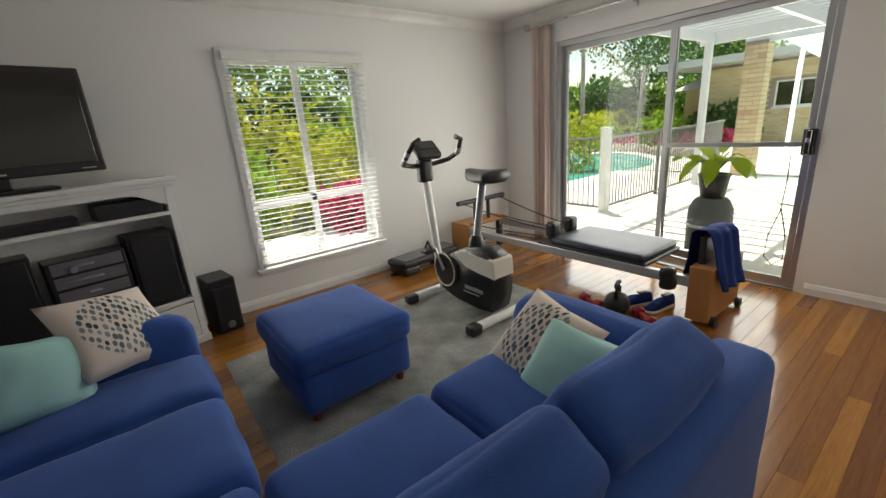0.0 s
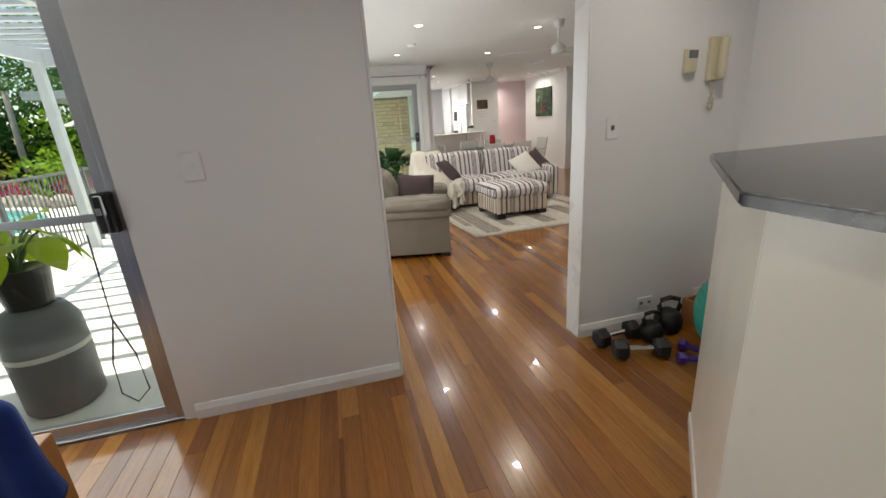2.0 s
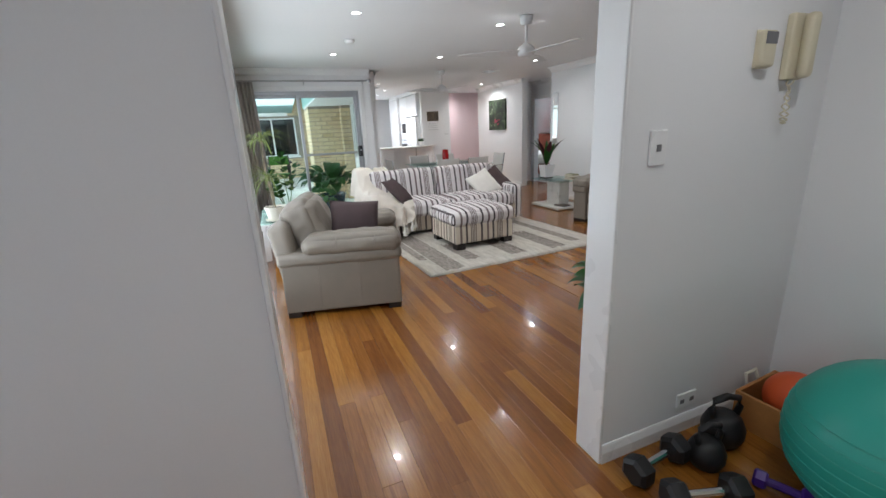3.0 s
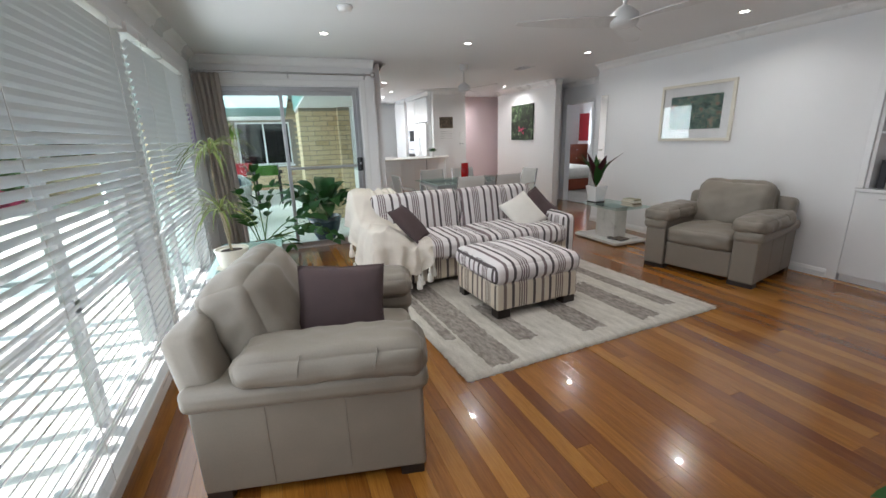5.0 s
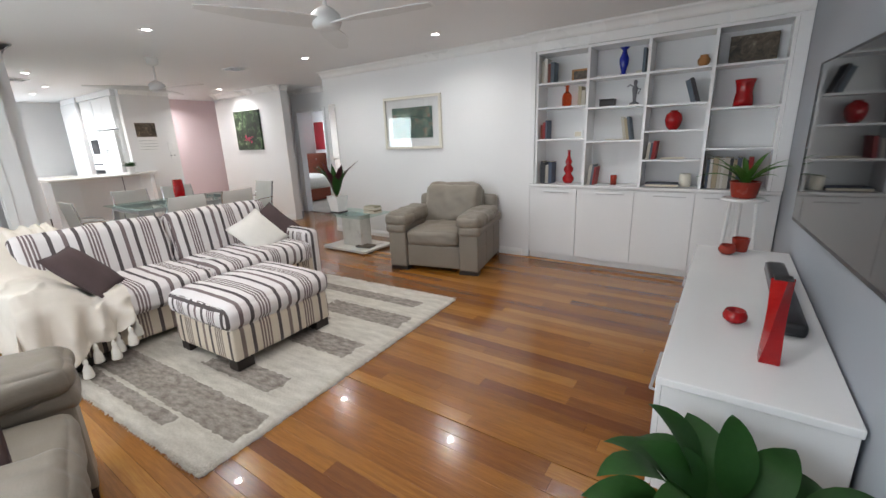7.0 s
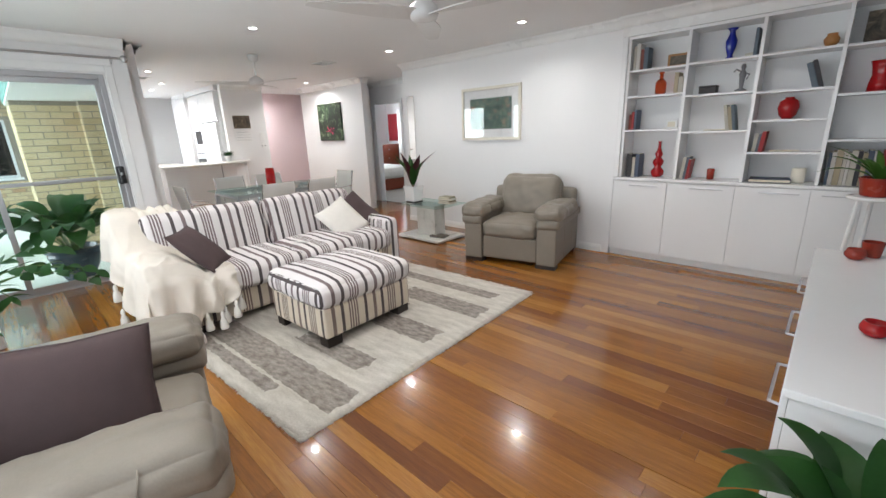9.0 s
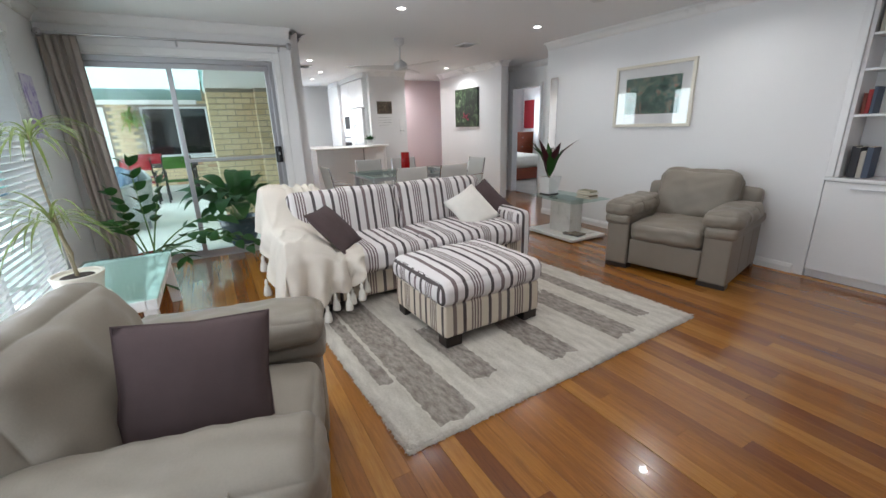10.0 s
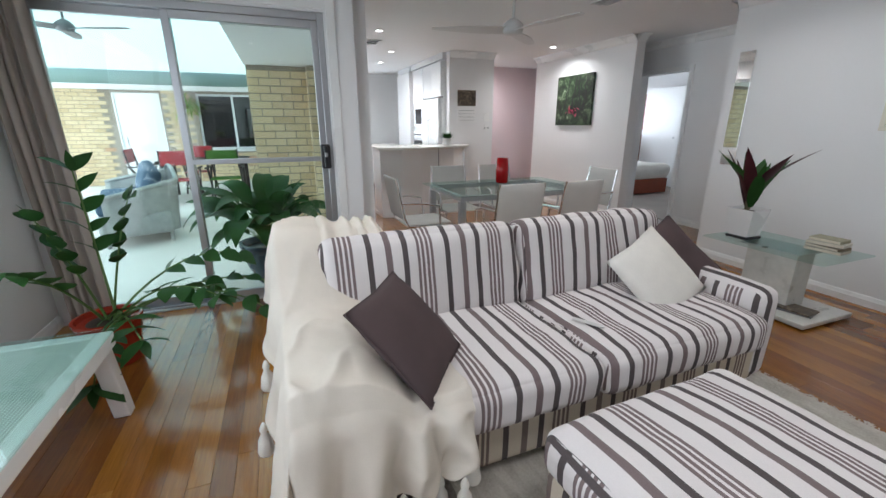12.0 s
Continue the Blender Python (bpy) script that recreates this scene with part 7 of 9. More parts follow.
def framed(name, label, x0, x1, z0, z1, y, facing, mat_frame, fw, mount, art, depth=0.03, glassy=True, tilt=0):
    """A picture on a wall along x; facing is +1 for north."""
    t = thing(name, label, "picture", (x0 + x1) / 2, y, (z0 + z1) / 2, 180 if facing > 0 else 0)
    w, h = (x1 - x0) / 2, (z1 - z0) / 2
    if fw:
        bm = bmesh.new()
        for a, b, lo, hi in [(-w, w, h - fw, h), (-w, w, -h, -h + fw), (-w, -w + fw, -h + fw, h - fw), (w - fw, w, -h + fw, h - fw)]:
            add_box(bm, a, b, -depth, -0.002, lo, hi, 0.004)
        part("frame", bm, mat_frame, t)
        part("mount", box(-w + fw, w - fw, -0.012, -0.004, -h + fw, h - fw), TRIM, t, "white mount board")
        iw, ih = w - fw - mount, h - fw - mount
        part("print", box(-iw, iw, -0.0145, -0.0115, -ih, ih), art, t)
        g = part("glazing", box(-w + fw, w - fw, -0.022, -0.019, -h + fw, h - fw), PICGLASS, t)
    else:
        part("canvas", box(-w, w, -depth, -0.002, -h, h, 0.003), art, t)
    return t


framed("framed_print", "floral print in a pale timber frame with wide mount", 7.385, 8.335, 1.285, 1.955, -5.77, 1, WHITECER, 0.035, 0.105, ART_GREEN)
framed("canvas_print", "unframed forest canvas with red leaves", 11.72, 12.56, 1.32, 2.05, -6.06, 1, TRIM, 0, 0, ART_FOREST, 0.035)
framed("canvas_print", "small lilac iris print on a pale board", 9.20, 9.46, 1.36, 1.84, -0.20, -1, TRIM, 0, 0, ART_IRIS, 0.012)
m = framed("wall_mirror", "tall frameless mirror at the wall's end", 9.31, 9.45, 0.96, 1.96, -5.77, 1, TRIM, 0, 0, MIRROR, 0.02)
wall_plate("light_switch", "white switch on the hall wall", 10.05, -6.80, 1.12, 0.075, 0.12, (0, 1))
fl = bpy.data.objects["canvas_print"]
bm = bmesh.new()
rr = random.Random(14)
for k in range(26):
    add_leaf(bm, (rr.uniform(-0.14, 0.16), -0.037, rr.uniform(-0.20, -0.10)), (rr.uniform(-1, 1), -0.05, rr.uniform(-0.4, 0.4)), 0.07, 0.018, 0.0, 2, 0.0)
tagged(part("painted_leaves", bm, FLOWERPINK, fl, "painted red leaves"), kind="stuff")
bm = bmesh.new()
for x0, x1, w in ((-0.22, -0.10, 0.012), (-0.05, 0.06, 0.016), (0.16, 0.10, 0.012), (0.24, 0.28, 0.010), (0.02, 0.24, 0.007), (-0.1, -0.26, 0.006)):
    pts = [Vector((x0 + (x1 - x0) * k / 8 + 0.012 * math.sin(k * 1.7 + x0 * 9), -0.0365, -0.14 + 0.48 * k / 8)) for k in range(9)]
    for a, b in zip(pts, pts[1:]):
        bm.faces.new([bm.verts.new(c) for c in (a - Vector((w, 0, 0)), a + Vector((w, 0, 0)), b + Vector((w * 0.9, 0, 0)), b - Vector((w * 0.9, 0, 0)))])
tagged(part("painted_trunks", bm, BLACKIRON, fl, "painted dark tree trunks"), kind="stuff")

curtain("curtain", "beige linen curtain gathered beside the sliding door", 9.84, -0.50, -0.22, 0.01, 2.22, CURTAIN, 5, 0.03, -0.06)
curtain_rod("brushed steel curtain rod with ring finials", 9.84, -2.30, -0.24, 2.235, (-2.2, -1.25, -0.35))


def ceiling_fan(label, x, y, rz, mat):
    t = thing("ceiling_fan", label, "ceiling fan", x, y, H - 0.001, rz, group="ceiling fans")
    part("canopy", lathe([(0.03, -0.085), (0.055, -0.07), (0.065, -0.02), (0.065, 0.0)], 24), mat, t, smooth=True)
    part("down_rod", tube([(0, 0, -0.08), (0, 0, -0.25)], 0.013, 10), mat, t)
    part("motor", lathe([(0.03, -0.365), (0.075, -0.36), (0.088, -0.33), (0.085, -0.29), (0.05, -0.26), (0.016, -0.24)], 28), mat, t, smooth=True)
    for k in range(3):
        bm = bmesh.new()
        rows = []
        for i in range(9):
            u = i / 8
            xx = 0.07 + 0.61 * u
            wd = 0.045 + 0.030 * math.sin(min(1, u * 1.3) * math.pi) + 0.008
            if i == 8:
                wd = 0.03
            tw = 0.016 * (1 - u)
            rows.append([bm.verts.new((xx, -wd, -0.335 - tw)), bm.verts.new((xx, wd, -0.335 + tw)), bm.verts.new((xx, wd, -0.329 + tw)), bm.verts.new((xx, -wd, -0.329 - tw))])
        for a, b in zip(rows, rows[1:]):
            for q in range(4):
                bm.faces.new((a[q], a[(q + 1) % 4], b[(q + 1) % 4], b[q]))
        bm.faces.new(rows[0])
        bm.faces.new(list(reversed(rows[-1])))
        bmesh.ops.recalc_face_normals(bm, faces=bm.faces)
        bmesh.ops.rotate(bm, verts=bm.verts, cent=(0, 0, 0), matrix=Matrix.Rotation(radians(120 * k), 3, "Z"))
        part("blade", bm, mat, t, smooth=False)
    return t


ceiling_fan("white three-blade ceiling fan over the rug", 6.38, -3.13, 70, FANWHITE)
ceiling_fan("white three-blade ceiling fan over the dining table", 9.95, -3.66, 75, FANWHITE)


def vent(x, y, rz):
    t = thing("ceiling_vent", "white square ceiling air vent", "air vent", x, y, H - 0.001, rz, group="ceiling vents")
    bm = bmesh.new()
    for a, b, c, d in [(-0.15, 0.15, -0.11, -0.085), (-0.15, 0.15, 0.085, 0.11), (-0.15, -0.125, -0.085, 0.085), (0.125, 0.15, -0.085, 0.085)]:
        add_box(bm, a, b, c, d, -0.012, 0, 0.003)
    part("frame", bm, TRIM, t)
    part("backing", box(-0.125, 0.125, -0.085, 0.085, -0.002, 0.0), BLACKPL, t)
    for k in range(6):
        yy = -0.07 + k * 0.028
        part("slat", box(-0.125, 0.125, -0.001, 0.001, -0.009, 0.009, m=Matrix.Translation((0, yy, -0.012)) @ Matrix.Rotation(radians(45), 4, "X")), TRIM, t)


vent(10.0, -4.69, 0)
vent(12.72, -3.05, 0)
vent(5.2, -2.6, 0)
t = thing("smoke_alarm", "round white smoke alarm", "smoke alarm", 7.71, -1.63, H - 0.001)
part("case", lathe([(0.03, -0.04), (0.05, -0.034), (0.06, -0.012), (0.06, 0)], 24), TRIM, t, smooth=True)
part("indicator", lathe([(0.004, -0.042), (0.003, -0.039)], 8), BEIGEPL, t)

# ---- dining area ----
def dining():
    t = thing("dining_table", "glass-topped dining table with grey metal legs", "dining table", 10.20, -3.78, 0.004)
    part("glass_top", soft(0.92, 1.42, 0.012, 0.005, n=4, at=(0, 0, 0.746)), TABLEGLASS, t, "green-tinted glass tabletop")
    fr = bmesh.new()
    for b in [(-0.40, -0.36, -0.64, 0.64), (0.36, 0.40, -0.64, 0.64), (-0.36, 0.36, -0.64, -0.60), (-0.36, 0.36, 0.60, 0.64)]:
        add_box(fr, *b, 0.69, 0.738, 0.004)
    part("frame", fr, ALU, t)
    for x in (-0.38, 0.38):
        for y in (-0.62, 0.62):
            part("leg", box(x - 0.028, x + 0.028, y - 0.028, y + 0.028, 0, 0.69, 0.004), ALU, t)
    v = thing("vase", "tall red glass cylinder vase on the dining table", "vase", 10.36, -3.84, 0.757)
    part("body", lathe([(0.055, 0), (0.062, 0.01), (0.066, 0.12), (0.058, 0.25), (0.053, 0.25), (0.058, 0.12), (0.01, 0.02)], 26), REDGLAZE, v, smooth=True)

    def chair(x, y, rz):
        c = thing("dining_chair", "chrome cantilever chair with pale grey sling", "dining chair", x, y, 0.004, rz, group="chairs round the dining table")
        for s in (-1, 1):
            part("side_frame", tube([(s * 0.23, 0.20, 0.012), (s * 0.23, -0.20, 0.012), (s * 0.23, -0.225, 0.05), (s * 0.22, -0.20, 0.43), (s * 0.215, 0.20, 0.45), (s * 0.21, 0.235, 0.52), (s * 0.20, 0.30, 0.88)], 0.012, 8), CHROME, c)
            part("arm_rest", tube([(s * 0.22, 0.26, 0.66), (s * 0.235, 0.05, 0.65), (s * 0.235, -0.08, 0.62), (s * 0.225, -0.10, 0.45)], 0.010, 8), CHROME, c)
        part("foot_bar", tube([(-0.23, 0.20, 0.012), (0.23, 0.20, 0.012)], 0.012, 8), CHROME, c)
        part("seat", soft(0.42, 0.44, 0.018, 0.008, (0, 0, -0.006), 6, at=(0, 0.0, 0.452)), CHAIRMESH, c, smooth=True)
        m = Matrix.Translation((0, 0.268, 0.69)) @ Matrix.Rotation(radians(-10), 4, "X")
        part("backrest", soft(0.42, 0.018, 0.38, 0.008, (0, 0.008, 0), 6, m=m), CHAIRMESH, c, smooth=True)
        return c

    for x, y, rz in [(9.72, -3.52, 88), (9.70, -4.08, 94), (10.72, -3.50, -90), (10.72, -4.10, -88), (10.28, -2.94, 2), (10.15, -4.66, 180)]:
        chair(x, y, rz)


dining()


# ---- kitchen ----
def kitchen():
    t = thing("kitchen_bar", "white curved kitchen bar with pale stone top", "counter", 0, 0, 0.004)

    def prism(p, z0, z1, bev):
        bm = bmesh.new()
        a = [bm.verts.new((x, y, z0)) for x, y in p]
        b = [bm.verts.new((x, y, z1)) for x, y in p]
        bm.faces.new(a)
        bm.faces.new(b)
        for k in range(len(p)):
            bm.faces.new((a[k], a[(k + 1) % len(p)], b[(k + 1) % len(p)], b[k]))
        bmesh.ops.recalc_face_normals(bm, faces=bm.faces)
        bmesh.ops.bevel(bm, geom=list(bm.edges), offset=bev, segments=2, affect="EDGES")
        return bm

    front = [(12.50, -3.05), (12.42, -3.35), (12.40, -3.65), (12.44, -3.95), (12.54, -4.20), (12.72, -4.42), (12.98, -4.58)]
    part("body", prism(front + [(13.0, -4.30), (13.0, -3.05)], 0.0, 0.985, 0.004), GLOSSWHITE, t)
    part("plinth", prism([(x + 0.03, y) for x, y in front] + [(13.0, -4.32), (13.0, -3.03)], 0.0, 0.05, 0.002), GLOSSWHITE, t)
    part("panel_joint", box(12.428, 12.436, -3.92, -3.91, 0.05, 0.98), GREYPL, t)
    tp = thing("stone_countertop", "pale stone bar top with curved front", "countertop", 0, 0, 0.004)
    part("slab", prism([(x - 0.14, y + (0.06 if k == 0 else 0)) for k, (x, y) in enumerate(front[:-1])] + [(12.99, -4.66), (13.01, -4.30), (13.08, -4.28), (13.08, -2.98)], 0.988, 1.022, 0.006), STONEBASE, tp)
    p = thing("potted_herb", "small green plant in a white pot on the bar", "potted plant", 12.72, -4.16, 1.027)
    round_pot(p, 0.05, 0.062, 0.11, TRIM)
    r = random.Random(31)
    bm = bmesh.new()
    for k in range(60):
        a = k * 2.399
        add_leaf(bm, (0.02 * math.cos(a), 0.02 * math.sin(a), 0.10), (math.cos(a), math.sin(a), r.uniform(0.3, 2.0)), r.uniform(0.08, 0.13), 0.03, 0.9, 4, 0.2)
    part("foliage", bm, LEAF, p, smooth=True)
    # items on the white panel
    c = thing("wall_calendar", "calendar with a dark photograph above a white grid", "calendar", 13.018, -4.62, 1.62, -90)
    part("photo", box(-0.16, 0.16, -0.006, -0.001, 0.0, 0.24), ART_DARK, c)
    part("date_sheet", box(-0.16, 0.16, -0.005, -0.001, -0.26, -0.004), TRIM, c, "white calendar sheet")
    for k in range(4):
        part("date_row", box(-0.14, 0.14, -0.0065, -0.0045, -0.07 - 0.05 * k, -0.066 - 0.05 * k), GREYPL, c)
    wall_plate("alarm_keypad", "small white alarm keypad on the kitchen wall", 13.018, -4.98, 1.45, 0.10, 0.14, (-1, 0), cat="keypad")
    wall_plate("power_outlet", "white switch plate below the keypad", 13.018, -4.98, 1.28, 0.07, 0.11, (-1, 0), knob="socket", cat="outlet")
    # tall units along the south wall, facing north
    y0 = -4.89

    def unit(name, label, cat, x0, x1, z0, z1, dep, mat, group="tall kitchen units"):
        u = thing(name, label, cat, x0, y0, z0, group=group)
        part("carcass", box(0, x1 - x0, 0, dep, 0.0, z1 - z0, 0.003), mat, u)
        return u

    bh = unit("wine_rack", "white open wine rack column with bottles", "wine rack", 13.16, 13.26, 0.004, 2.30, 0.02, GLOSSWHITE)
    for z in (1.55, 1.68, 1.81, 1.94, 2.07, 2.2):
        part("rack_shelf", box(0.0, 0.10, 0.02, 0.60, z, z + 0.015), GLOSSWHITE, bh)
    part("side", box(-0.0, 0.008, 0.02, 0.62, 0.0, 2.295), GLOSSWHITE, bh)
    for z in (1.70, 1.96, 2.09):
        w = thing("wine_bottle", "dark wine bottle lying in the rack", "bottle", 13.22, y0 + 0.34, z + 0.002, group="wine bottles")
        part("glass", lathe([(0.034, 0), (0.037, 0.01), (0.037, 0.19), (0.014, 0.24), (0.013, 0.30)], 14, m=Matrix.Translation((0, -0.15, 0.042)) @ Matrix.Rotation(radians(-90), 4, "X")), BLACKPL, w)
        part("capsule", lathe([(0.0145, 0.25), (0.0145, 0.305)], 12, m=Matrix.Translation((0, -0.15, 0.042)) @ Matrix.Rotation(radians(-90), 4, "X")), REDGLAZE, w)
    f = unit("refrigerator", "white two-door refrigerator with water dispenser", "refrigerator", 13.30, 14.16, 0.004, 1.76, 0.60, TRIM)
    for k in (0, 1):
        d = part("door", box(0.005 + k * 0.43, 0.425 + k * 0.43, 0.601, 0.66, 0.05, 1.75, 0.012), TRIM, f)
        part("handle", tube([(0.39 + k * 0.08, 0.661, 0.7), (0.39 + k * 0.08, 0.70, 0.72), (0.39 + k * 0.08, 0.70, 1.4), (0.39 + k * 0.08, 0.661, 1.42)], 0.010, 8), STEEL, d)
    part("dispenser", box(0.10, 0.28, 0.661, 0.668, 1.10, 1.45, 0.003), STEEL, f, "grey water dispenser")
    o = unit("overhead_cupboard", "white overhead cupboard above the refrigerator", "cupboard", 13.28, 14.18, 1.78, 2.32, 0.60, GLOSSWHITE)
    for k in (0, 1):
        part("door", box(0.003 + k * 0.45, 0.447 + k * 0.45, 0.601, 0.62, 0.005, 0.53, 0.002), GLOSSWHITE, o)
    ov = unit("oven_tower", "white oven tower with microwave and wall oven", "oven cabinet", 14.20, 14.82, 0.004, 2.32, 0.60, GLOSSWHITE)
    mw = part("microwave", box(0.05, 0.57, 0.601, 0.625, 1.30, 1.65, 0.004), STEEL, ov)
    part("microwave_window", box(0.08, 0.45, 0.625, 0.630, 1.34, 1.61), SCREEN, mw)
    ow = part("oven", box(0.02, 0.60, 0.601, 0.625, 0.62, 1.22, 0.004), STEEL, ov)
    part("oven_window", box(0.07, 0.55, 0.625, 0.630, 0.68, 1.04), SCREEN, ow)
    part("oven_handle", tube([(0.08, 0.66, 1.08), (0.54, 0.66, 1.08)], 0.009, 8), STEEL, ow)
    for k in range(4):
        part("knob", lathe([(0.016, 0), (0.013, 0.02)], 12, m=Matrix.Translation((0.12 + k * 0.12, 0.625, 1.15)) @ Matrix.Rotation(radians(-90), 4, "X")), BLACKPL, ow)
    part("upper_door", box(0.003, 0.617, 0.601, 0.62, 1.70, 2.31, 0.002), GLOSSWHITE, ov)
    part("lower_drawer", box(0.003, 0.617, 0.601, 0.62, 0.08, 0.58, 0.002), GLOSSWHITE, ov)
    pn = unit("pantry", "tall white pantry cupboard with a long handle", "pantry", 14.86, 15.74, 0.004, 2.32, 0.66, GLOSSWHITE)
    d = part("door", box(0.003, 0.877, 0.661, 0.68, 0.08, 2.31, 0.002), GLOSSWHITE, pn)
    part("handle", tube([(0.80, 0.681, 0.75), (0.80, 0.71, 0.77), (0.80, 0.71, 1.25), (0.80, 0.681, 1.27)], 0.008, 8), STEEL, d)
    part("bulkhead", box(0, 0.88, 0, 0.66, 2.32, 2.41), WALL, pn)
    bd = thing("base_cupboard", "white kitchen drawers under a pale benchtop", "cupboard", 15.80, -4.2, 0.004)
    part("carcass", box(0, 0.58, 0, 1.80, 0.08, 0.87, 0.003), GLOSSWHITE, bd)
    part("kickboard", box(0.05, 0.58, 0, 1.80, 0.0, 0.08), DARKWOOD, bd)
    for r0 in range(3):
        for k in range(3):
            dr = part("drawer", box(-0.018, 0.0, 0.004 + k * 0.6, 0.596 + k * 0.6, 0.09 + r0 * 0.26, 0.342 + r0 * 0.26, 0.002), GLOSSWHITE, bd)
            part("handle", tube([(-0.019, 0.2 + k * 0.6, 0.30 + r0 * 0.26), (-0.045, 0.21 + k * 0.6, 0.30 + r0 * 0.26), (-0.045, 0.39 + k * 0.6, 0.30 + r0 * 0.26), (-0.019, 0.40 + k * 0.6, 0.30 + r0 * 0.26)], 0.005, 6), STEEL, dr)
    bt = thing("benchtop", "pale stone kitchen benchtop slab", "benchtop", 15.77, -4.22, 0.876)
    part("slab", box(0, 0.62, 0, 1.84, 0, 0.035, 0.004), STONEBASE, bt)
    ft = thing("fruit_bowl", "small dark bowl of fruit on the benchtop", "bowl", 15.98, -3.3, 0.912)
    part("bowl", lathe([(0.05, 0), (0.12, 0.05), (0.115, 0.05), (0.04, 0.01)], 20), DARKWOOD, ft)
    for k in range(4):
        part("fruit", lathe([(0.01, 0), (0.035, 0.02), (0.038, 0.04), (0.02, 0.07), (0.005, 0.075)], 12, (0.04 * math.cos(k * 1.6), 0.04 * math.sin(k * 1.6), 0.03)), TERRA, ft, smooth=True)
    # overhead bulkhead that carries the cornice of the tall units
    wall("trim_bulkhead", 13.14, 15.74, -4.89, -4.25, z0=2.325, z1=H - 0.001, mat=WALL, label="white bulkhead above the tall kitchen units")


kitchen()


# ---- bedroom beyond the hall ----
def bedroom():
    b = thing("bed", "bed with rumpled white quilt on a dark timber base", "bed", 13.75, -8.05, 0.006)
    part("base", box(-1.05, 1.05, -0.85, 0.85, 0.02, 0.30, 0.01), REDBROWN, b, "red-brown timber base")
    part("mattress", soft(2.05, 1.66, 0.24, 0.06, n=6, at=(0, 0, 0.41)), WHITEFAB, b, smooth=True)
    part("quilt", soft(1.95, 1.82, 0.26, 0.10, (0.01, 0.02, 0.04), 16, 0.025, 3, 2, (-0.1, 0, 0.43)), WHITEFAB, b, "rumpled white quilt", smooth=True)
    part("headboard", box(1.06, 1.12, -0.9, 0.9, 0.0, 1.05, 0.02), REDBROWN, b)
    w = thing("wardrobe", "sliding pale grey wardrobe doors", "wardrobe", 11.3, -9.6, 0.006)
    for k in range(3):
        d = part("sliding_door", box(k * 0.95, 0.94 + k * 0.95, 0.0 + 0.03 * (k % 2), 0.03 + 0.03 * (k % 2), 0.02, 2.08, 0.003), GLOSSWHITE, w)
        part("pull", lathe([(0.03, 0), (0.026, 0.006)], 16, m=Matrix.Translation((0.08 + k * 0.95, 0.03 + 0.03 * (k % 2), 1.05)) @ Matrix.Rotation(radians(-90), 4, "X")), STEEL, d)
    a = thing("canvas_print", "plain deep red canvas on the bedroom wall", "picture", 14.57, -9.9, 1.6)
    part("canvas", box(-0.36, 0.36, 0.002, 0.03, -0.4, 0.4, 0.004), REDVINYL, a)
    dr = thing("chest_of_drawers", "dark timber chest of drawers in the bedroom", "drawers", 14.55, -9.3, 0.006)
    part("carcass", box(-0.25, 0.25, -0.5, 0.5, 0.06, 1.1, 0.006), REDBROWN, dr)
    for k in range(4):
        d = part("drawer", box(-0.265, -0.25, -0.48, 0.48, 0.09 + k * 0.25, 0.32 + k * 0.25, 0.004), REDBROWN, dr)
        part("knob", lathe([(0.015, 0), (0.012, 0.02)], 10, m=Matrix.Translation((-0.265, 0, 0.2 + k * 0.25)) @ Matrix.Rotation(radians(-90), 4, "Y")), STEEL, d)


bedroom()

# ---- garden, pool and patios ----
GZ = -0.06
wall("ground", -60, 90, -60, 90, z0=-0.5, z1=-0.30, mat=GRASS, label="planted garden ground")
wall("pavement", 3.84, 10.0, -0.01, 5.6, z0=-0.30, z1=GZ, mat=PAVING, label="pale concrete terrace beside the pool")
wall("pavement_north", -3.0, 3.8, 3.63, 6.2, z0=-0.30, z1=GZ - 0.02, mat=PAVING, label="sunlit pale paving outside the window")
wall("patio_slab", 10.08, 18.5, -2.33, 5.2, z0=-0.30, z1=-0.03, mat=CONCRETE, label="pebbled concrete patio floor")


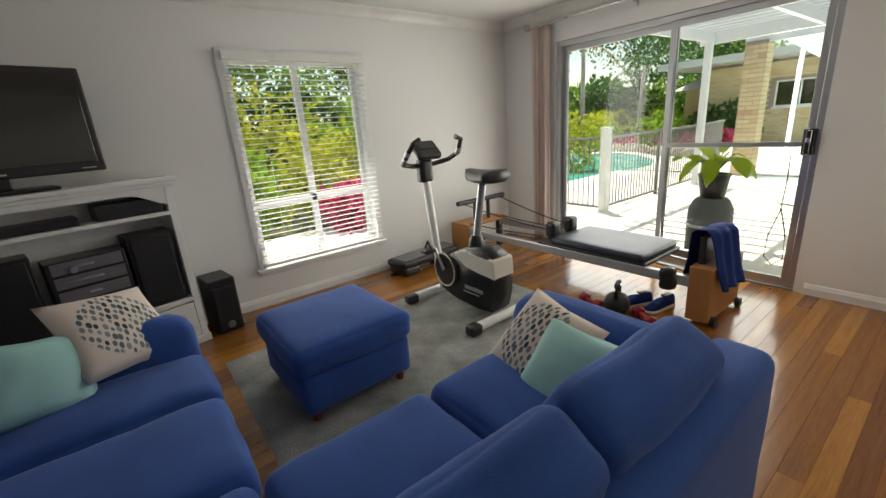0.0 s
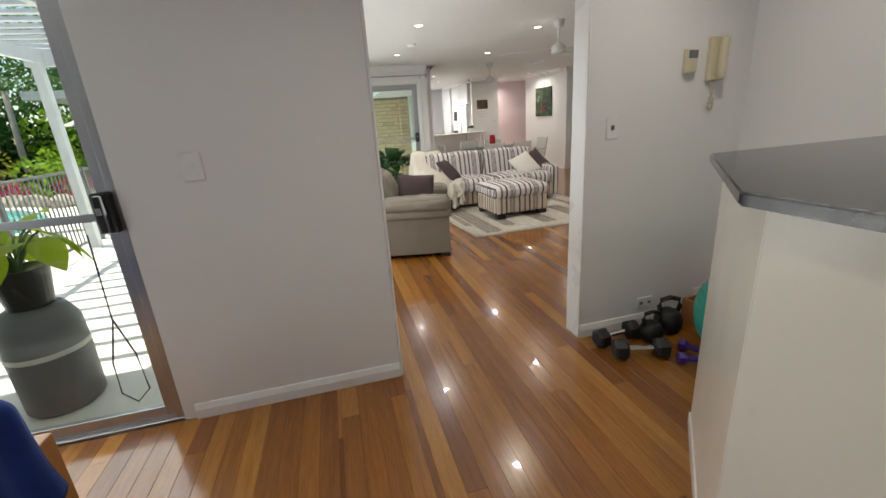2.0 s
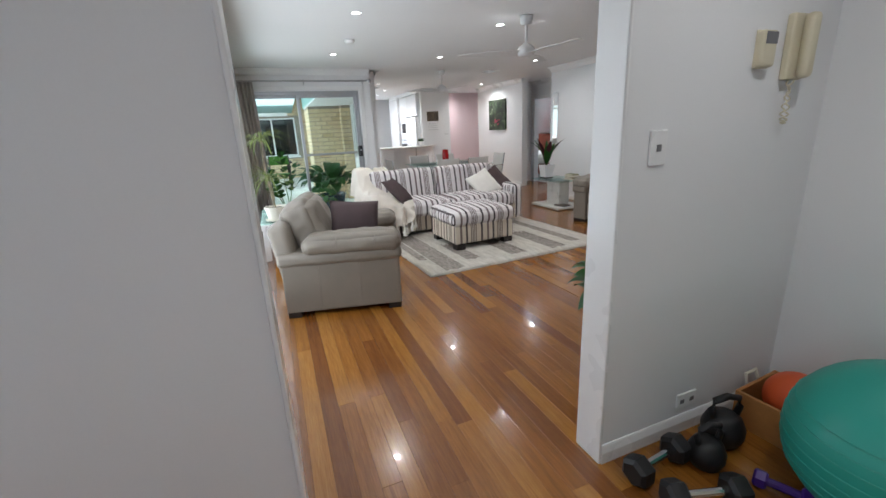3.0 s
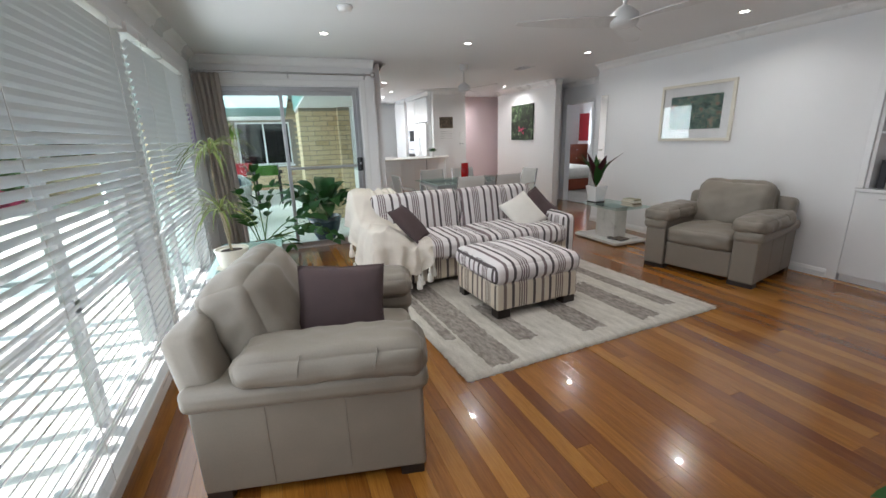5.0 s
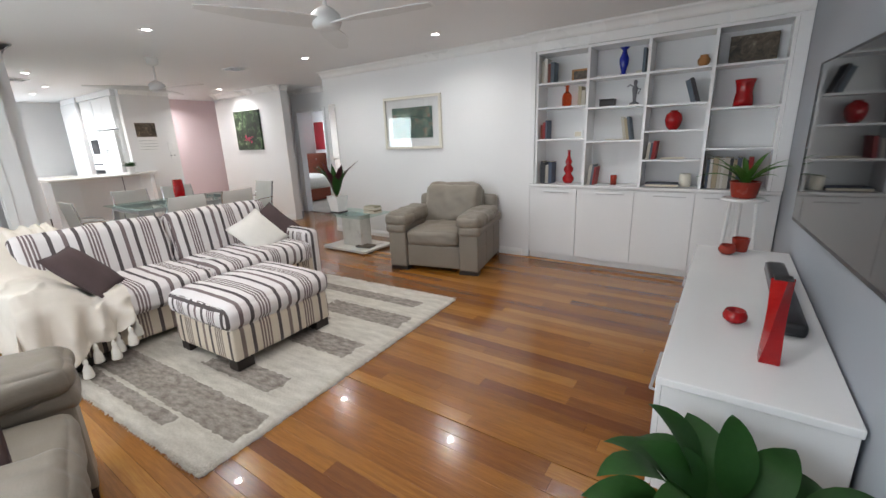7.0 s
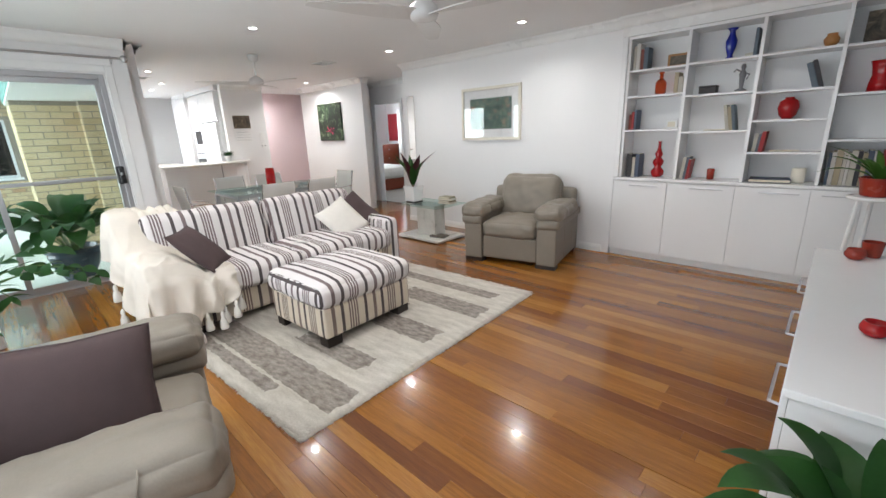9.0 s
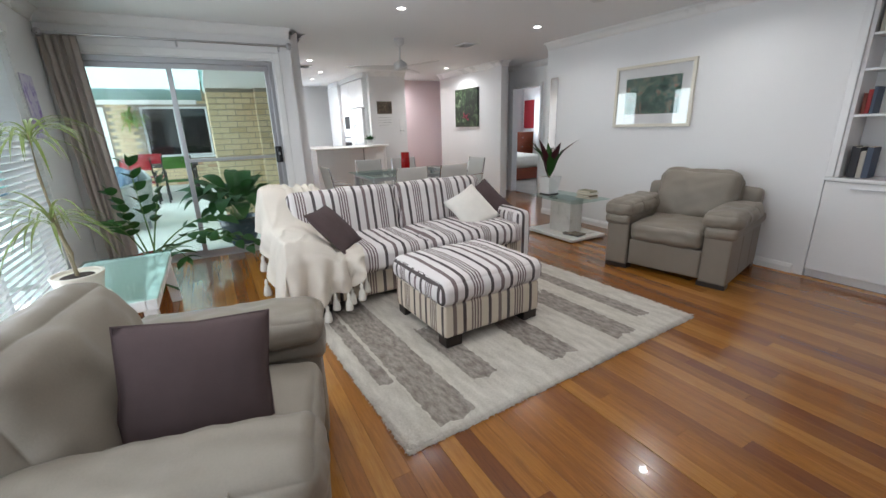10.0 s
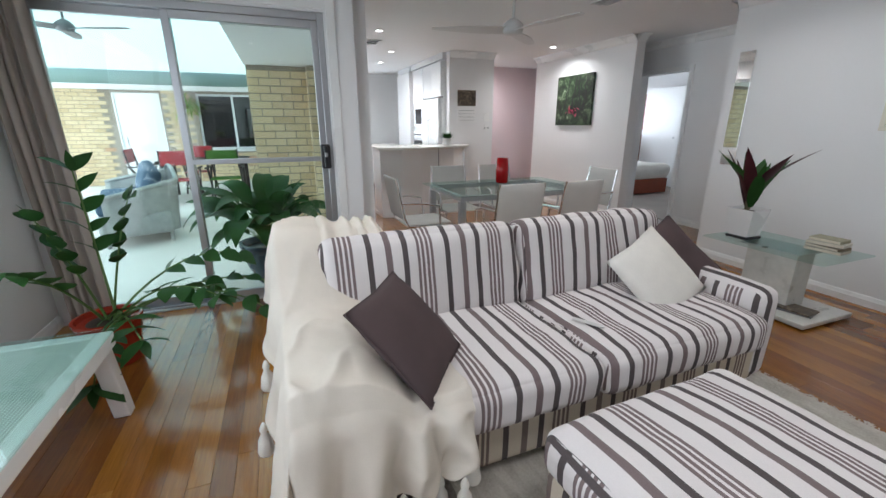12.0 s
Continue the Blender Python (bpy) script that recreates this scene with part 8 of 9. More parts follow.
def pool():
    t = thing("pool_water", "turquoise swimming pool water", "swimming pool", 9.6, 7.6, -0.16, kind="structure")
    bm = bmesh.new()
    n = 48
    ring = [bm.verts.new(((4.6 + 0.5 * math.sin(3 * a)) * math.cos(a), (2.6 + 0.3 * math.sin(2 * a)) * math.sin(a), 0)) for a in [2 * math.pi * i / n for i in range(n)]]
    bm.faces.new(ring)
    part("surface", bm, WATER, t)
    bm = bmesh.new()
    rows = []
    for k, (o, z) in enumerate([(0.0, -0.05), (0.0, 0.10), (0.35, 0.11), (0.36, -0.1)]):
        rows.append([bm.verts.new(((4.6 + 0.5 * math.sin(3 * a) + o) * math.cos(a), (2.6 + 0.3 * math.sin(2 * a) + o) * math.sin(a), z)) for a in [2 * math.pi * i / n for i in range(n)]])
    for a, b in zip(rows, rows[1:]):
        for i in range(n):
            bm.faces.new((a[i], a[(i + 1) % n], b[(i + 1) % n], b[i]))
    bmesh.ops.recalc_face_normals(bm, faces=bm.faces)
    part("coping", bm, PAVING, t, "pale stone coping")
    wall("pool_deck", 3.84, 16.0, 5.6, 12.0, z0=-0.32, z1=-0.20, mat=PAVING, label="pale paving round the pool")
    r = random.Random(17)
    for k in range(46):
        a = radians(-25 + 230 * k / 46)
        rad = r.uniform(0.2, 0.42)
        x = 9.6 + (5.3 + r.uniform(0, 0.9)) * math.cos(a)
        y = 7.6 + (3.3 + r.uniform(0, 0.8)) * math.sin(a)
        bm = bmesh.new()
        bmesh.ops.create_icosphere(bm, subdivisions=2, radius=rad)
        for v in bm.verts:
            v.co *= 1 + 0.35 * noise.noise(v.co * 3 + Vector((k, 0, 0)))
            v.co.z *= 0.7
        rk = thing("rock", "rough pale garden rock at the pool's edge", "rock", x, y, -0.22 + rad * 0.4, r.uniform(0, 360), group="pool edge rocks")
        part("stone", bm, ROCK, rk)


pool()


def fence_run(label, pts, h=1.15):
    for (x0, y0), (x1, y1) in zip(pts, pts[1:]):
        ln = math.hypot(x1 - x0, y1 - y0)
        ang = math.degrees(math.atan2(y1 - y0, x1 - x0))
        t = thing("pool_fence", label, "fence", x0, y0, GZ - 0.06, ang, group="pool fence panels")
        for z in (0.12, h):
            part("rail", box(0, ln, -0.015, 0.015, z - 0.018, z + 0.018, 0.003), FENCEMESH, t)
        n = int(ln / 0.09)
        me = None
        for i in range(n):
            if me is None:
                s = part("slat", box(-0.007, 0.007, -0.007, 0.007, 0.12, h), FENCEMESH, t)
                me = s.data
            else:
                s = new("slat", me)
                s.parent = t
            s.location = ((i + 0.5) * ln / n, 0, 0)
        part("post", box(-0.025, 0.025, -0.025, 0.025, 0.0, h + 0.04, 0.003), FENCEMESH, t)


fence_run("grey aluminium pool fence of thin uprights", [(5.57, 6.6), (5.57, 4.9), (5.57, 3.34), (7.3, 3.34), (9.1, 3.34), (10.9, 3.6)])
t = thing("fence_post", "weathered white timber corner post", "post", 5.57, 3.30, GZ - 0.002)
part("post", box(-0.06, 0.06, -0.06, 0.06, 0, 1.22, 0.01), WHITEALU, t)
part("cap", box(-0.07, 0.07, -0.07, 0.07, 1.22, 1.25, 0.006), WHITEALU, t)


def pergola():
    t = thing("pergola", "white painted pergola with battens over the terrace", "pergola", 0, 0, GZ)
    top = 2.50
    for x, y in [(8.55, 3.18), (8.55, -0.0 + 0.12), (4.3, 5.3)]:
        part("post", box(x - 0.055, x + 0.055, y - 0.055, y + 0.055, 0, top, 0.006), WHITEALU, t)
    for y in (0.10, 1.7, 3.18):
        part("beam", box(3.84, 8.75, y - 0.03, y + 0.03, top, top + 0.16, 0.004), WHITEALU, t)
    part("edge_beam", box(8.70, 8.78, 0.0, 3.4, top - 0.02, top + 0.2, 0.004), WHITEALU, t)
    n = 17
    me = None
    for i in range(n):
        if me is None:
            s = part("batten", box(-0.034, 0.034, 0.0, 3.4, 0, 0.035), WHITEALU, t)
            me = s.data
        else:
            s = new("batten", me)
            s.parent = t
        s.location = (3.95 + i * 0.284, 0.0, top + 0.162)
    wall("eave", 3.84, 4.75, -0.01, 6.0, z0=2.36, z1=2.44, mat=CEIL, label="pale eave lining outside the sliding door")


pergola()


def brickwork(parent, origin, run, w, h, holes=(), bl=0.24, bh=0.086, proud=0.006, limit=290, thick=0.02):
    """Bricks of a face: run is the unit way along it, z up. Real edges, joints between."""
    ox, oy, oz = origin
    out = Vector((run[1], -run[0], 0))
    n = 0
    shared = {}
    rest_v, rest_f = [], []
    rows = int(h / bh)
    for k in range(rows):
        z = k * bh
        x = -(bl / 2 if k % 2 else 0)
        while x < w:
            a, b = max(0.004, x + 0.005), min(w - 0.004, x + bl - 0.005)
            x += bl
            if b - a < 0.03 or any(hx0 < b and a < hx1 and hz0 < z + bh and z < hz1 for hx0, hx1, hz0, hz1 in holes):
                continue
            l = round(b - a, 3)
            v = [(0, 0, 0), (l, 0, 0), (l, 0, bh - 0.010), (0, 0, bh - 0.010), (0.003, proud, 0.003), (l - 0.003, proud, 0.003), (l - 0.003, proud, bh - 0.013), (0.003, proud, bh - 0.013)]
            f = [(4, 5, 6, 7), (0, 1, 5, 4), (1, 2, 6, 5), (2, 3, 7, 6), (3, 0, 4, 7)]
            m = Matrix(((run[0], out.x, 0, ox + run[0] * a), (run[1], out.y, 0, oy + run[1] * a), (0, 0, 1, oz + z + 0.005), (0, 0, 0, 1)))
            if n < limit:
                if l not in shared:
                    me = bpy.data.meshes.new("brick")
                    me.from_pydata(v, [], f)
                    me.materials.append(BRICKVAR)
                    shared[l] = me
                ob = new("brick", shared[l])
                ob.matrix_world = m
                ob.parent = parent
                ob.matrix_parent_inverse = parent.matrix_world.inverted()
                n += 1
            else:
                q = len(rest_v)
                rest_v += [tuple(m @ Vector(c)) for c in v]
                rest_f += [tuple(i + q for i in ff) for ff in f]
    if rest_v:
        me = bpy.data.meshes.new("brick_courses")
        me.from_pydata(rest_v, [], rest_f)
        me.materials.append(BRICKVAR)
        ob = tagged(new("brick_courses", me), kind="stuff")
        ob.parent = parent


def brick_material():
    m = surface("buff_bricks", (0.62, 0.49, 0.31), 0.9, var=0.25, big=9, fine=110, bumps=0.6, dist=0.003)
    info = m.node_tree.nodes.new("ShaderNodeObjectInfo")
    geo = m.node_tree.nodes.new("ShaderNodeNewGeometry")
    ad = m.node_tree.nodes.new("ShaderNodeMath"); ad.operation = "ADD"
    link(m, info.outputs["Random"], ad.inputs[0])
    link(m, geo.outputs["Random Per Island"], ad.inputs[1])
    fr = m.node_tree.nodes.new("ShaderNodeMath"); fr.operation = "FRACT"
    link(m, ad.outputs[0], fr.inputs[0])
    tone = ramp(m, fr.outputs[0], [(0.0, (0.52, 0.38, 0.22)), (0.3, (0.64, 0.50, 0.31)), (0.75, (0.70, 0.57, 0.37)), (0.93, (0.68, 0.53, 0.34)), (1.0, (0.45, 0.20, 0.12))])
    prev = bsdf(m).inputs["Base Color"].links[0].from_socket
    link(m, mix(m, 0.35, tone, prev), bsdf(m).inputs["Base Color"])
    return m


BRICKVAR = brick_material()


def brick_block(name, label, x0, x1, y0, y1, z0, z1, faces, limit=290):
    ob = wall(name, x0, x1, y0, y1, z0=z0, z1=z1, mat=MORTAR, label=label)
    if "w" in faces:
        brickwork(ob, (x0, y1, z0), (0, -1), y1 - y0, z1 - z0, limit=limit)
    if "n" in faces:
        brickwork(ob, (x1, y1, z0), (-1, 0), x1 - x0, z1 - z0, limit=limit)
    if "s" in faces:
        brickwork(ob, (x0, y0, z0), (1, 0), x1 - x0, z1 - z0, limit=limit)
    return ob


brick_block("wall_patio_brick", "buff brick house wall beside the patio", 12.2, 13.2, -2.33, -1.46, -0.03, 2.0, "wn", 140)
brick_block("wall_patio_pier", "narrow buff brick pier beside the kitchen window", 12.04, 12.2, -2.33, -2.12, -0.03, 2.0, "wn", 80)
brick_block("pillar_patio", "buff brick pillar at the patio's corner", 10.0, 10.36, 2.72, 3.08, -0.06, 2.5, "wsn", 120)
bw = wall("wall_patio_back", 18.5, 18.7, -2.4, 7.0, [(0.80, 1.72, -0.03, 2.05), (3.3, 4.7, 1.15, 2.02), (-1.5, 0.05, 0.75, 2.05)], "y", z0=-0.03, z1=2.7, mat=MORTAR, label="buff brick garage wall across the patio")
brickwork(bw, (18.5, 7.0, -0.03), (0, -1), 9.4, 2.7, [(7.0 - 1.76, 7.0 - 0.76, 0, 2.10), (7.0 - 4.74, 7.0 - 3.26, 1.15, 2.08), (7.0 - 0.09, 7.0 + 1.54, 0.75, 2.12)], limit=280)
d = thing("door_3", "white flush external door in the brick wall", "door", 18.53, 0.80, -0.028, kind="structure")
part("leaf", box(0, 0.04, 0.03, 0.89, 0.02, 2.03, 0.004), TRIM, d)
part("door_frame", add_box(add_box(box(-0.03, 0.08, 0.0, 0.03, 0.0, 2.07), -0.03, 0.08, 0.89, 0.92, 0.0, 2.07), -0.03, 0.08, 0.03, 0.89, 2.03, 2.07), TRIM, d)
part("door_handle", add_tube(tube([(-0.001, 0.80, 1.0), (-0.05, 0.80, 1.0), (-0.05, 0.70, 1.0)], 0.01, 8), [(-0.004, 0.80, 0.9), (-0.004, 0.80, 1.1)], 0.018, 8), STEEL, d)
for nm, y0, y1, z0, z1, lab in (("window_8", 3.3, 4.7, 1.15, 2.02, "dark sliding window in the brick wall"), ("window_9", -1.5, 0.05, 0.75, 2.05, "wide window with half-closed blind")):
    w = thing(nm, lab, "window", 18.55, y0, z0, kind="structure")
    bm = bmesh.new()
    ww, hh = y1 - y0, z1 - z0
    for a, b, lo, hi in [(0, 0.05, 0, hh), (ww - 0.05, ww, 0, hh), (0.05, ww - 0.05, 0, 0.05), (0.05, ww - 0.05, hh - 0.05, hh), (ww / 2 - 0.025, ww / 2 + 0.025, 0.05, hh - 0.05)]:
        add_box(bm, 0, 0.05, a, b, lo, hi)
    part("window_frame", bm, WHITEALU, w)
    part("pane", box(0.02, 0.026, 0.05, ww - 0.05, 0.05, hh - 0.05), SCREEN, w, "dark window glass")
    part("window_sill", box(-0.08, 0.05, -0.05, ww + 0.05, -0.06, 0.0, 0.005), TRIM, w)

# patio roof: pale aqua sheet on white beams, and a plastered soffit by the kitchen
bm = box(10.08, 18.45, -1.43, 3.1, 2.90, 2.92)
for v in bm.verts:
    v.co.z -= 0.084 * (v.co.x - 10.08)
bm.normal_update()
bmesh.ops.delete(bm, geom=[q for q in bm.faces if q.normal.z > -0.5], context="FACES")
part("patio_roof", bm, SHEETROOF, kind="structure", label="pale aqua patio roof, made translucent to brighten the patio")
wall("patio_beam", 18.30, 18.40, -1.28, 3.1, z0=2.10, z1=2.24, mat=TRIM, label="white patio roof beam")
wall("patio_soffit", 10.08, 13.2, -2.33, -1.44, z0=2.0, z1=2.66, mat=CEIL, label="white plastered soffit with downlights")
# added thin sheet that gives the soffit's north side the aqua roof colour
wall("patio_soffit_face", 10.08, 13.2, -1.438, -1.428, z0=2.03, z1=2.60, mat=SHEETROOF, label="pale aqua sheet over the soffit's patio side")
wall("patio_lintel", 10.03, 10.08, -2.33, 3.1, z0=2.45, z1=2.95, mat=CEIL, label="pale wall plate above the sliding door")
wall("garage_roof", 16.8, 24.0, -3.0, 8.0, z0=2.72, z1=2.95, mat=ROOFMETAL, label="pale tiled roof edge of the garage")
for x, y in ((13.6, 3.0), (17.4, 3.0)):
    t = thing("patio_post", "slim white patio roof post", "post", x, y, -0.03)
    part("post", box(-0.045, 0.045, -0.045, 0.045, 0, 2.895 - 0.084 * (x - 10.08), 0.004), WHITEALU, t)
    part("foot_plate", box(-0.08, 0.08, -0.08, 0.08, 0, 0.01), WHITEALU, t)
f = ceiling_fan("dark charcoal three-blade patio fan", 12.7, 0.31, 10, GREYPL)
f.location.z = 2.675


def wicker_seat(name, label, x, y, rz, w, cushions):
    t = thing(name, label, "outdoor sofa" if w > 1.2 else "outdoor chair", x, y, -0.03, rz, group="wicker patio seating")
    part("seat_frame", soft(w, 0.72, 0.26, 0.05, n=6, at=(0, 0, 0.24)), WICKER, t, smooth=True)

    def back(u, v):
        a = math.pi * u
        rx, ry = w / 2 + 0.06 * v, 0.40 + 0.05 * v
        top = 0.84 - 0.26 * (2 * abs(u - 0.5)) ** 1.6
        return (-rx * math.cos(a) * (1 if abs(math.cos(a)) < 0.98 else 1), 0.02 + ry * min(1, math.sin(a) * 1.7) - 0.30 * (1 - min(1, math.sin(a) * 1.7)), 0.12 + (top - 0.12) * v)

    bm = drape(bmesh.new(), back, 48, 12, 0.025)
    part("wicker_back", bm, WICKER, t, smooth=True)
    part("rim", tube([back(i / 40, 1.0) for i in range(41)], 0.028, 8), WICKER, t, smooth=True)
    for k in range(18):
        u = 0.03 + 0.94 * k / 17
        part("cane", tube([Vector(back(u, 0.02)) + Vector((0, 0.014, 0)), Vector(back(u, 0.5)) + Vector((0, 0.014, 0)), Vector(back(u, 1.0)) + Vector((0, 0.012, 0))], 0.007, 5), WICKER, t)
    for sx in (-1, 1):
        for sy in (-0.3, 0.32):
            part("leg", tube([(sx * (w / 2 - 0.05), sy, 0.0), (sx * (w / 2 - 0.06), sy, 0.14)], 0.022, 8), WICKER, t)
    part("seat_cushion", soft(w - 0.14, 0.60, 0.13, 0.05, (0, 0, 0.02), 8, 0.006, at=(0, -0.05, 0.43)), BLUECUSH, t, "slate blue seat cushion", smooth=True)
    for k in range(cushions):
        cx = (k - (cushions - 1) / 2) * (w - 0.3) / max(1, cushions)
        m = Matrix.Translation((cx, 0.20, 0.66)) @ Matrix.Rotation(radians(-18), 4, "X")
        part("back_cushion", soft(0.50, 0.15, 0.42, 0.06, (0.01, 0.03, 0.02), 7, 0.008, seed=k, m=m), BLUECUSH, t, "slate blue back cushion", smooth=True)
    return t


wicker_seat("wicker_sofa", "grey wicker patio sofa with blue cushions", 13.05, 0.15, 196, 1.75, 3)
wicker_seat("wicker_armchair", "grey wicker armchair with slate blue cushions", 15.5, 2.2, 305, 0.85, 1)
scatter("cushion", "pale blue leaf-print outdoor cushion", TEALFAB, 0.42, 0.42, 0.13, lean(15.35, 2.1, 0.66, 305, 64, 0), 12)


def patio_table():
    t = thing("outdoor_table", "dark outdoor dining table", "table", 15.9, -0.35, -0.03)
    part("tabletop", box(-0.5, 0.5, -0.75, 0.75, 0.70, 0.735, 0.006), DARKWOOD, t)
    for x in (-0.42, 0.42):
        for y in (-0.66, 0.66):
            part("leg", box(x - 0.035, x + 0.035, y - 0.035, y + 0.035, 0, 0.70), DARKWOOD, t)
    for x, y, rz, mat, lab in [(15.15, -0.05, 90, REDVINYL, "dark folding chair with red canvas"), (15.15, -0.75, 90, LEAFMID, "dark folding chair with green canvas"), (15.9, 0.65, 0, REDVINYL, "dark folding chair with red canvas"), (16.6, -0.1, -90, REDVINYL, "dark folding chair with red canvas")]:
        c = thing("outdoor_chair", lab, "chair", x, y, -0.03, rz, group="patio dining chairs")
        for s in (-1, 1):
            part("leg", tube([(s * 0.26, -0.22, 0), (s * 0.26, 0.2, 0.62)], 0.018, 6), DARKWOOD, c)
            part("leg", tube([(s * 0.26, 0.22, 0), (s * 0.26, -0.2, 0.62)], 0.018, 6), DARKWOOD, c)
            part("arm", box(s * 0.28 - 0.025, s * 0.28 + 0.025, -0.24, 0.24, 0.62, 0.645, 0.004), DARKWOOD, c)
            part("back_post", tube([(s * 0.25, 0.2, 0.62), (s * 0.25, 0.26, 0.95)], 0.016, 6), DARKWOOD, c)
        part("seat", soft(0.50, 0.42, 0.02, 0.008, n=4, at=(0, 0, 0.43)), mat, c, smooth=True)
        part("backrest", soft(0.50, 0.02, 0.24, 0.008, n=4, at=(0, 0.245, 0.82)), mat, c, smooth=True)


patio_table()
broad_plant("potted_lily", "large dark-leaved plant in a blue-grey glazed pot", 10.46, -1.56, -0.028, lambda t: part("pot", lathe([(0.12, 0), (0.13, 0.02), (0.20, 0.16), (0.235, 0.30), (0.225, 0.33), (0.25, 0.34), (0.25, 0.37), (0.22, 0.37), (0.20, 0.32), (0.01, 0.31)], 30), MAT_BLUEPOT, t, "ribbed blue-grey glazed pot"), 42, 0.46, 0.19, 5, spread=1.0, z0=0.32, arch=1.5)


def staghorn():
    t = thing("staghorn_fern", "staghorn fern hanging on the brick wall", "fern", 18.42, 0.25, 1.75)
    part("shield", soft(0.10, 0.4, 0.36, 0.05, n=5, wrinkle=0.03), LEAFTAN, t, smooth=True)
    r = random.Random(2)
    bm = bmesh.new()
    for k in range(34):
        add_leaf(bm, (-0.05, r.uniform(-0.1, 0.1), r.uniform(-0.1, 0.12)), (-0.6, r.uniform(-1, 1), r.uniform(-0.3, 0.9)), r.uniform(0.3, 0.6), 0.05, 1.6, 6, 0.2)
    part("frond", bm, LEAFLIME, t, smooth=True)


staghorn()


def foliage(n, rx, ry, rz, size, seed, squash=1.0):
    """Many small leaves on and inside a lumpy outline, as one mesh."""
    r = random.Random(seed)
    v, f = [], []
    lumps = [(Vector((r.uniform(-0.6, 0.6) * rx, r.uniform(-0.6, 0.6) * ry, r.uniform(-0.5, 0.6) * rz)), r.uniform(0.35, 0.6)) for _ in range(9)]
    for _ in range(n):
        c, s = r.choice(lumps)
        d = Vector((r.gauss(0, 1), r.gauss(0, 1), r.gauss(0, 1))).normalized()
        k = r.uniform(0.55, 1.0)
        p = c + Vector((d.x * rx * s * k, d.y * ry * s * k, d.z * rz * s * k))
        a = Vector((d.x + r.uniform(-0.8, 0.8), d.y + r.uniform(-0.8, 0.8), d.z + r.uniform(-0.9, 0.6))).normalized()
        b = a.cross(Vector((r.uniform(-1, 1), r.uniform(-1, 1), r.uniform(-1, 1)))).normalized()
        l, w = size * r.uniform(0.6, 1.3), size * r.uniform(0.22, 0.4)
        q = len(v)
        up = a.cross(b) * l * 0.12
        v += [tuple(p), tuple(p + a * l * 0.5 + b * w + up), tuple(p + a * l), tuple(p + a * l * 0.5 - b * w + up)]
        f.append((q, q + 1, q + 2, q + 3))
    me = bpy.data.meshes.new("foliage")
    me.from_pydata(v, [], f)
    return me


def shrub(label, x, y, rx, rz, mat, seed, n=700, size=0.16, base=-0.3):
    t = thing("shrub", label, "shrub", x, y, base, group="garden shrubs")
    me = foliage(n, rx, rx * 0.9, rz, size, seed)
    me.materials.append(mat)
    ob = tagged(new("foliage", me), kind="stuff")
    ob.parent = t
    ob.location = (0, 0, rz * 0.95)
    bm = bmesh.new()
    r = random.Random(seed)
    for k in range(5):
        add_tube(bm, [(0.05 * k - 0.1, 0, 0), (r.uniform(-0.5, 0.5) * rx, r.uniform(-0.5, 0.5) * rx, rz * 1.1)], 0.02, 5, 0.008)
    part("branches", bm, STEM, t)


def tree(label, x, y, h, crown, mat, seed, n=4200, size=0.22):
    t = thing("tree", label, "tree", x, y, -0.3, group="garden trees")
    r = random.Random(seed)
    bm = bmesh.new()
    add_tube(bm, [(0, 0, 0), (0.1, 0.05, h * 0.3), (-0.05, 0.1, h * 0.62)], 0.16, 10, 0.08)
    for k in range(7):
        a = k * 2.4
        add_tube(bm, [(0.02, 0.05, h * (0.35 + 0.04 * k)), (crown * 0.5 * math.cos(a), crown * 0.5 * math.sin(a), h * (0.6 + 0.03 * k)), (crown * 0.8 * math.cos(a), crown * 0.8 * math.sin(a), h * (0.72 + 0.04 * k))], 0.05, 6, 0.015)
    part("trunk", bm, BARK, t, smooth=True)
    me = foliage(n, crown, crown, h * 0.42, size, seed + 50)
    me.materials.append(mat)
    ob = tagged(new("crown", me), kind="stuff")
    ob.parent = t
    ob.location = (0, 0, h * 0.70)


def palm(label, x, y, h, seed, mat=LEAFMID, lean_x=0.3):
    t = thing("palm_tree", label, "palm tree", x, y, -0.3, group="garden palms")
    part("trunk", tube([(0, 0, 0), (lean_x * 0.2, 0.05, h * 0.4), (lean_x, 0.1, h)], 0.12, 10, 0.08), BARK, t, smooth=True)
    r = random.Random(seed)
    for k in range(13):
        a = k * 2.399
        d = Vector((math.cos(a), math.sin(a), r.uniform(0.2, 1.2))).normalized()
        p = Vector((lean_x, 0.1, h))
        bm = bmesh.new()
        pts = [p.copy()]
        for i in range(10):
            p = p + d * 0.2
            d = (d + Vector((0, 0, -0.17))).normalized()
            pts.append(p.copy())
            s = d.cross(Vector((0, 0, 1))).normalized()
            for sg in (-1, 1):
                add_leaf(bm, p, s * sg + d * 0.5, 0.42 * math.sin(math.pi * (i + 2) / 13), 0.05, 1.0, 3, 0.1)
        add_tube(bm, pts, 0.014, 5, 0.005)
        part("frond", bm, mat, t)


r = random.Random(77)
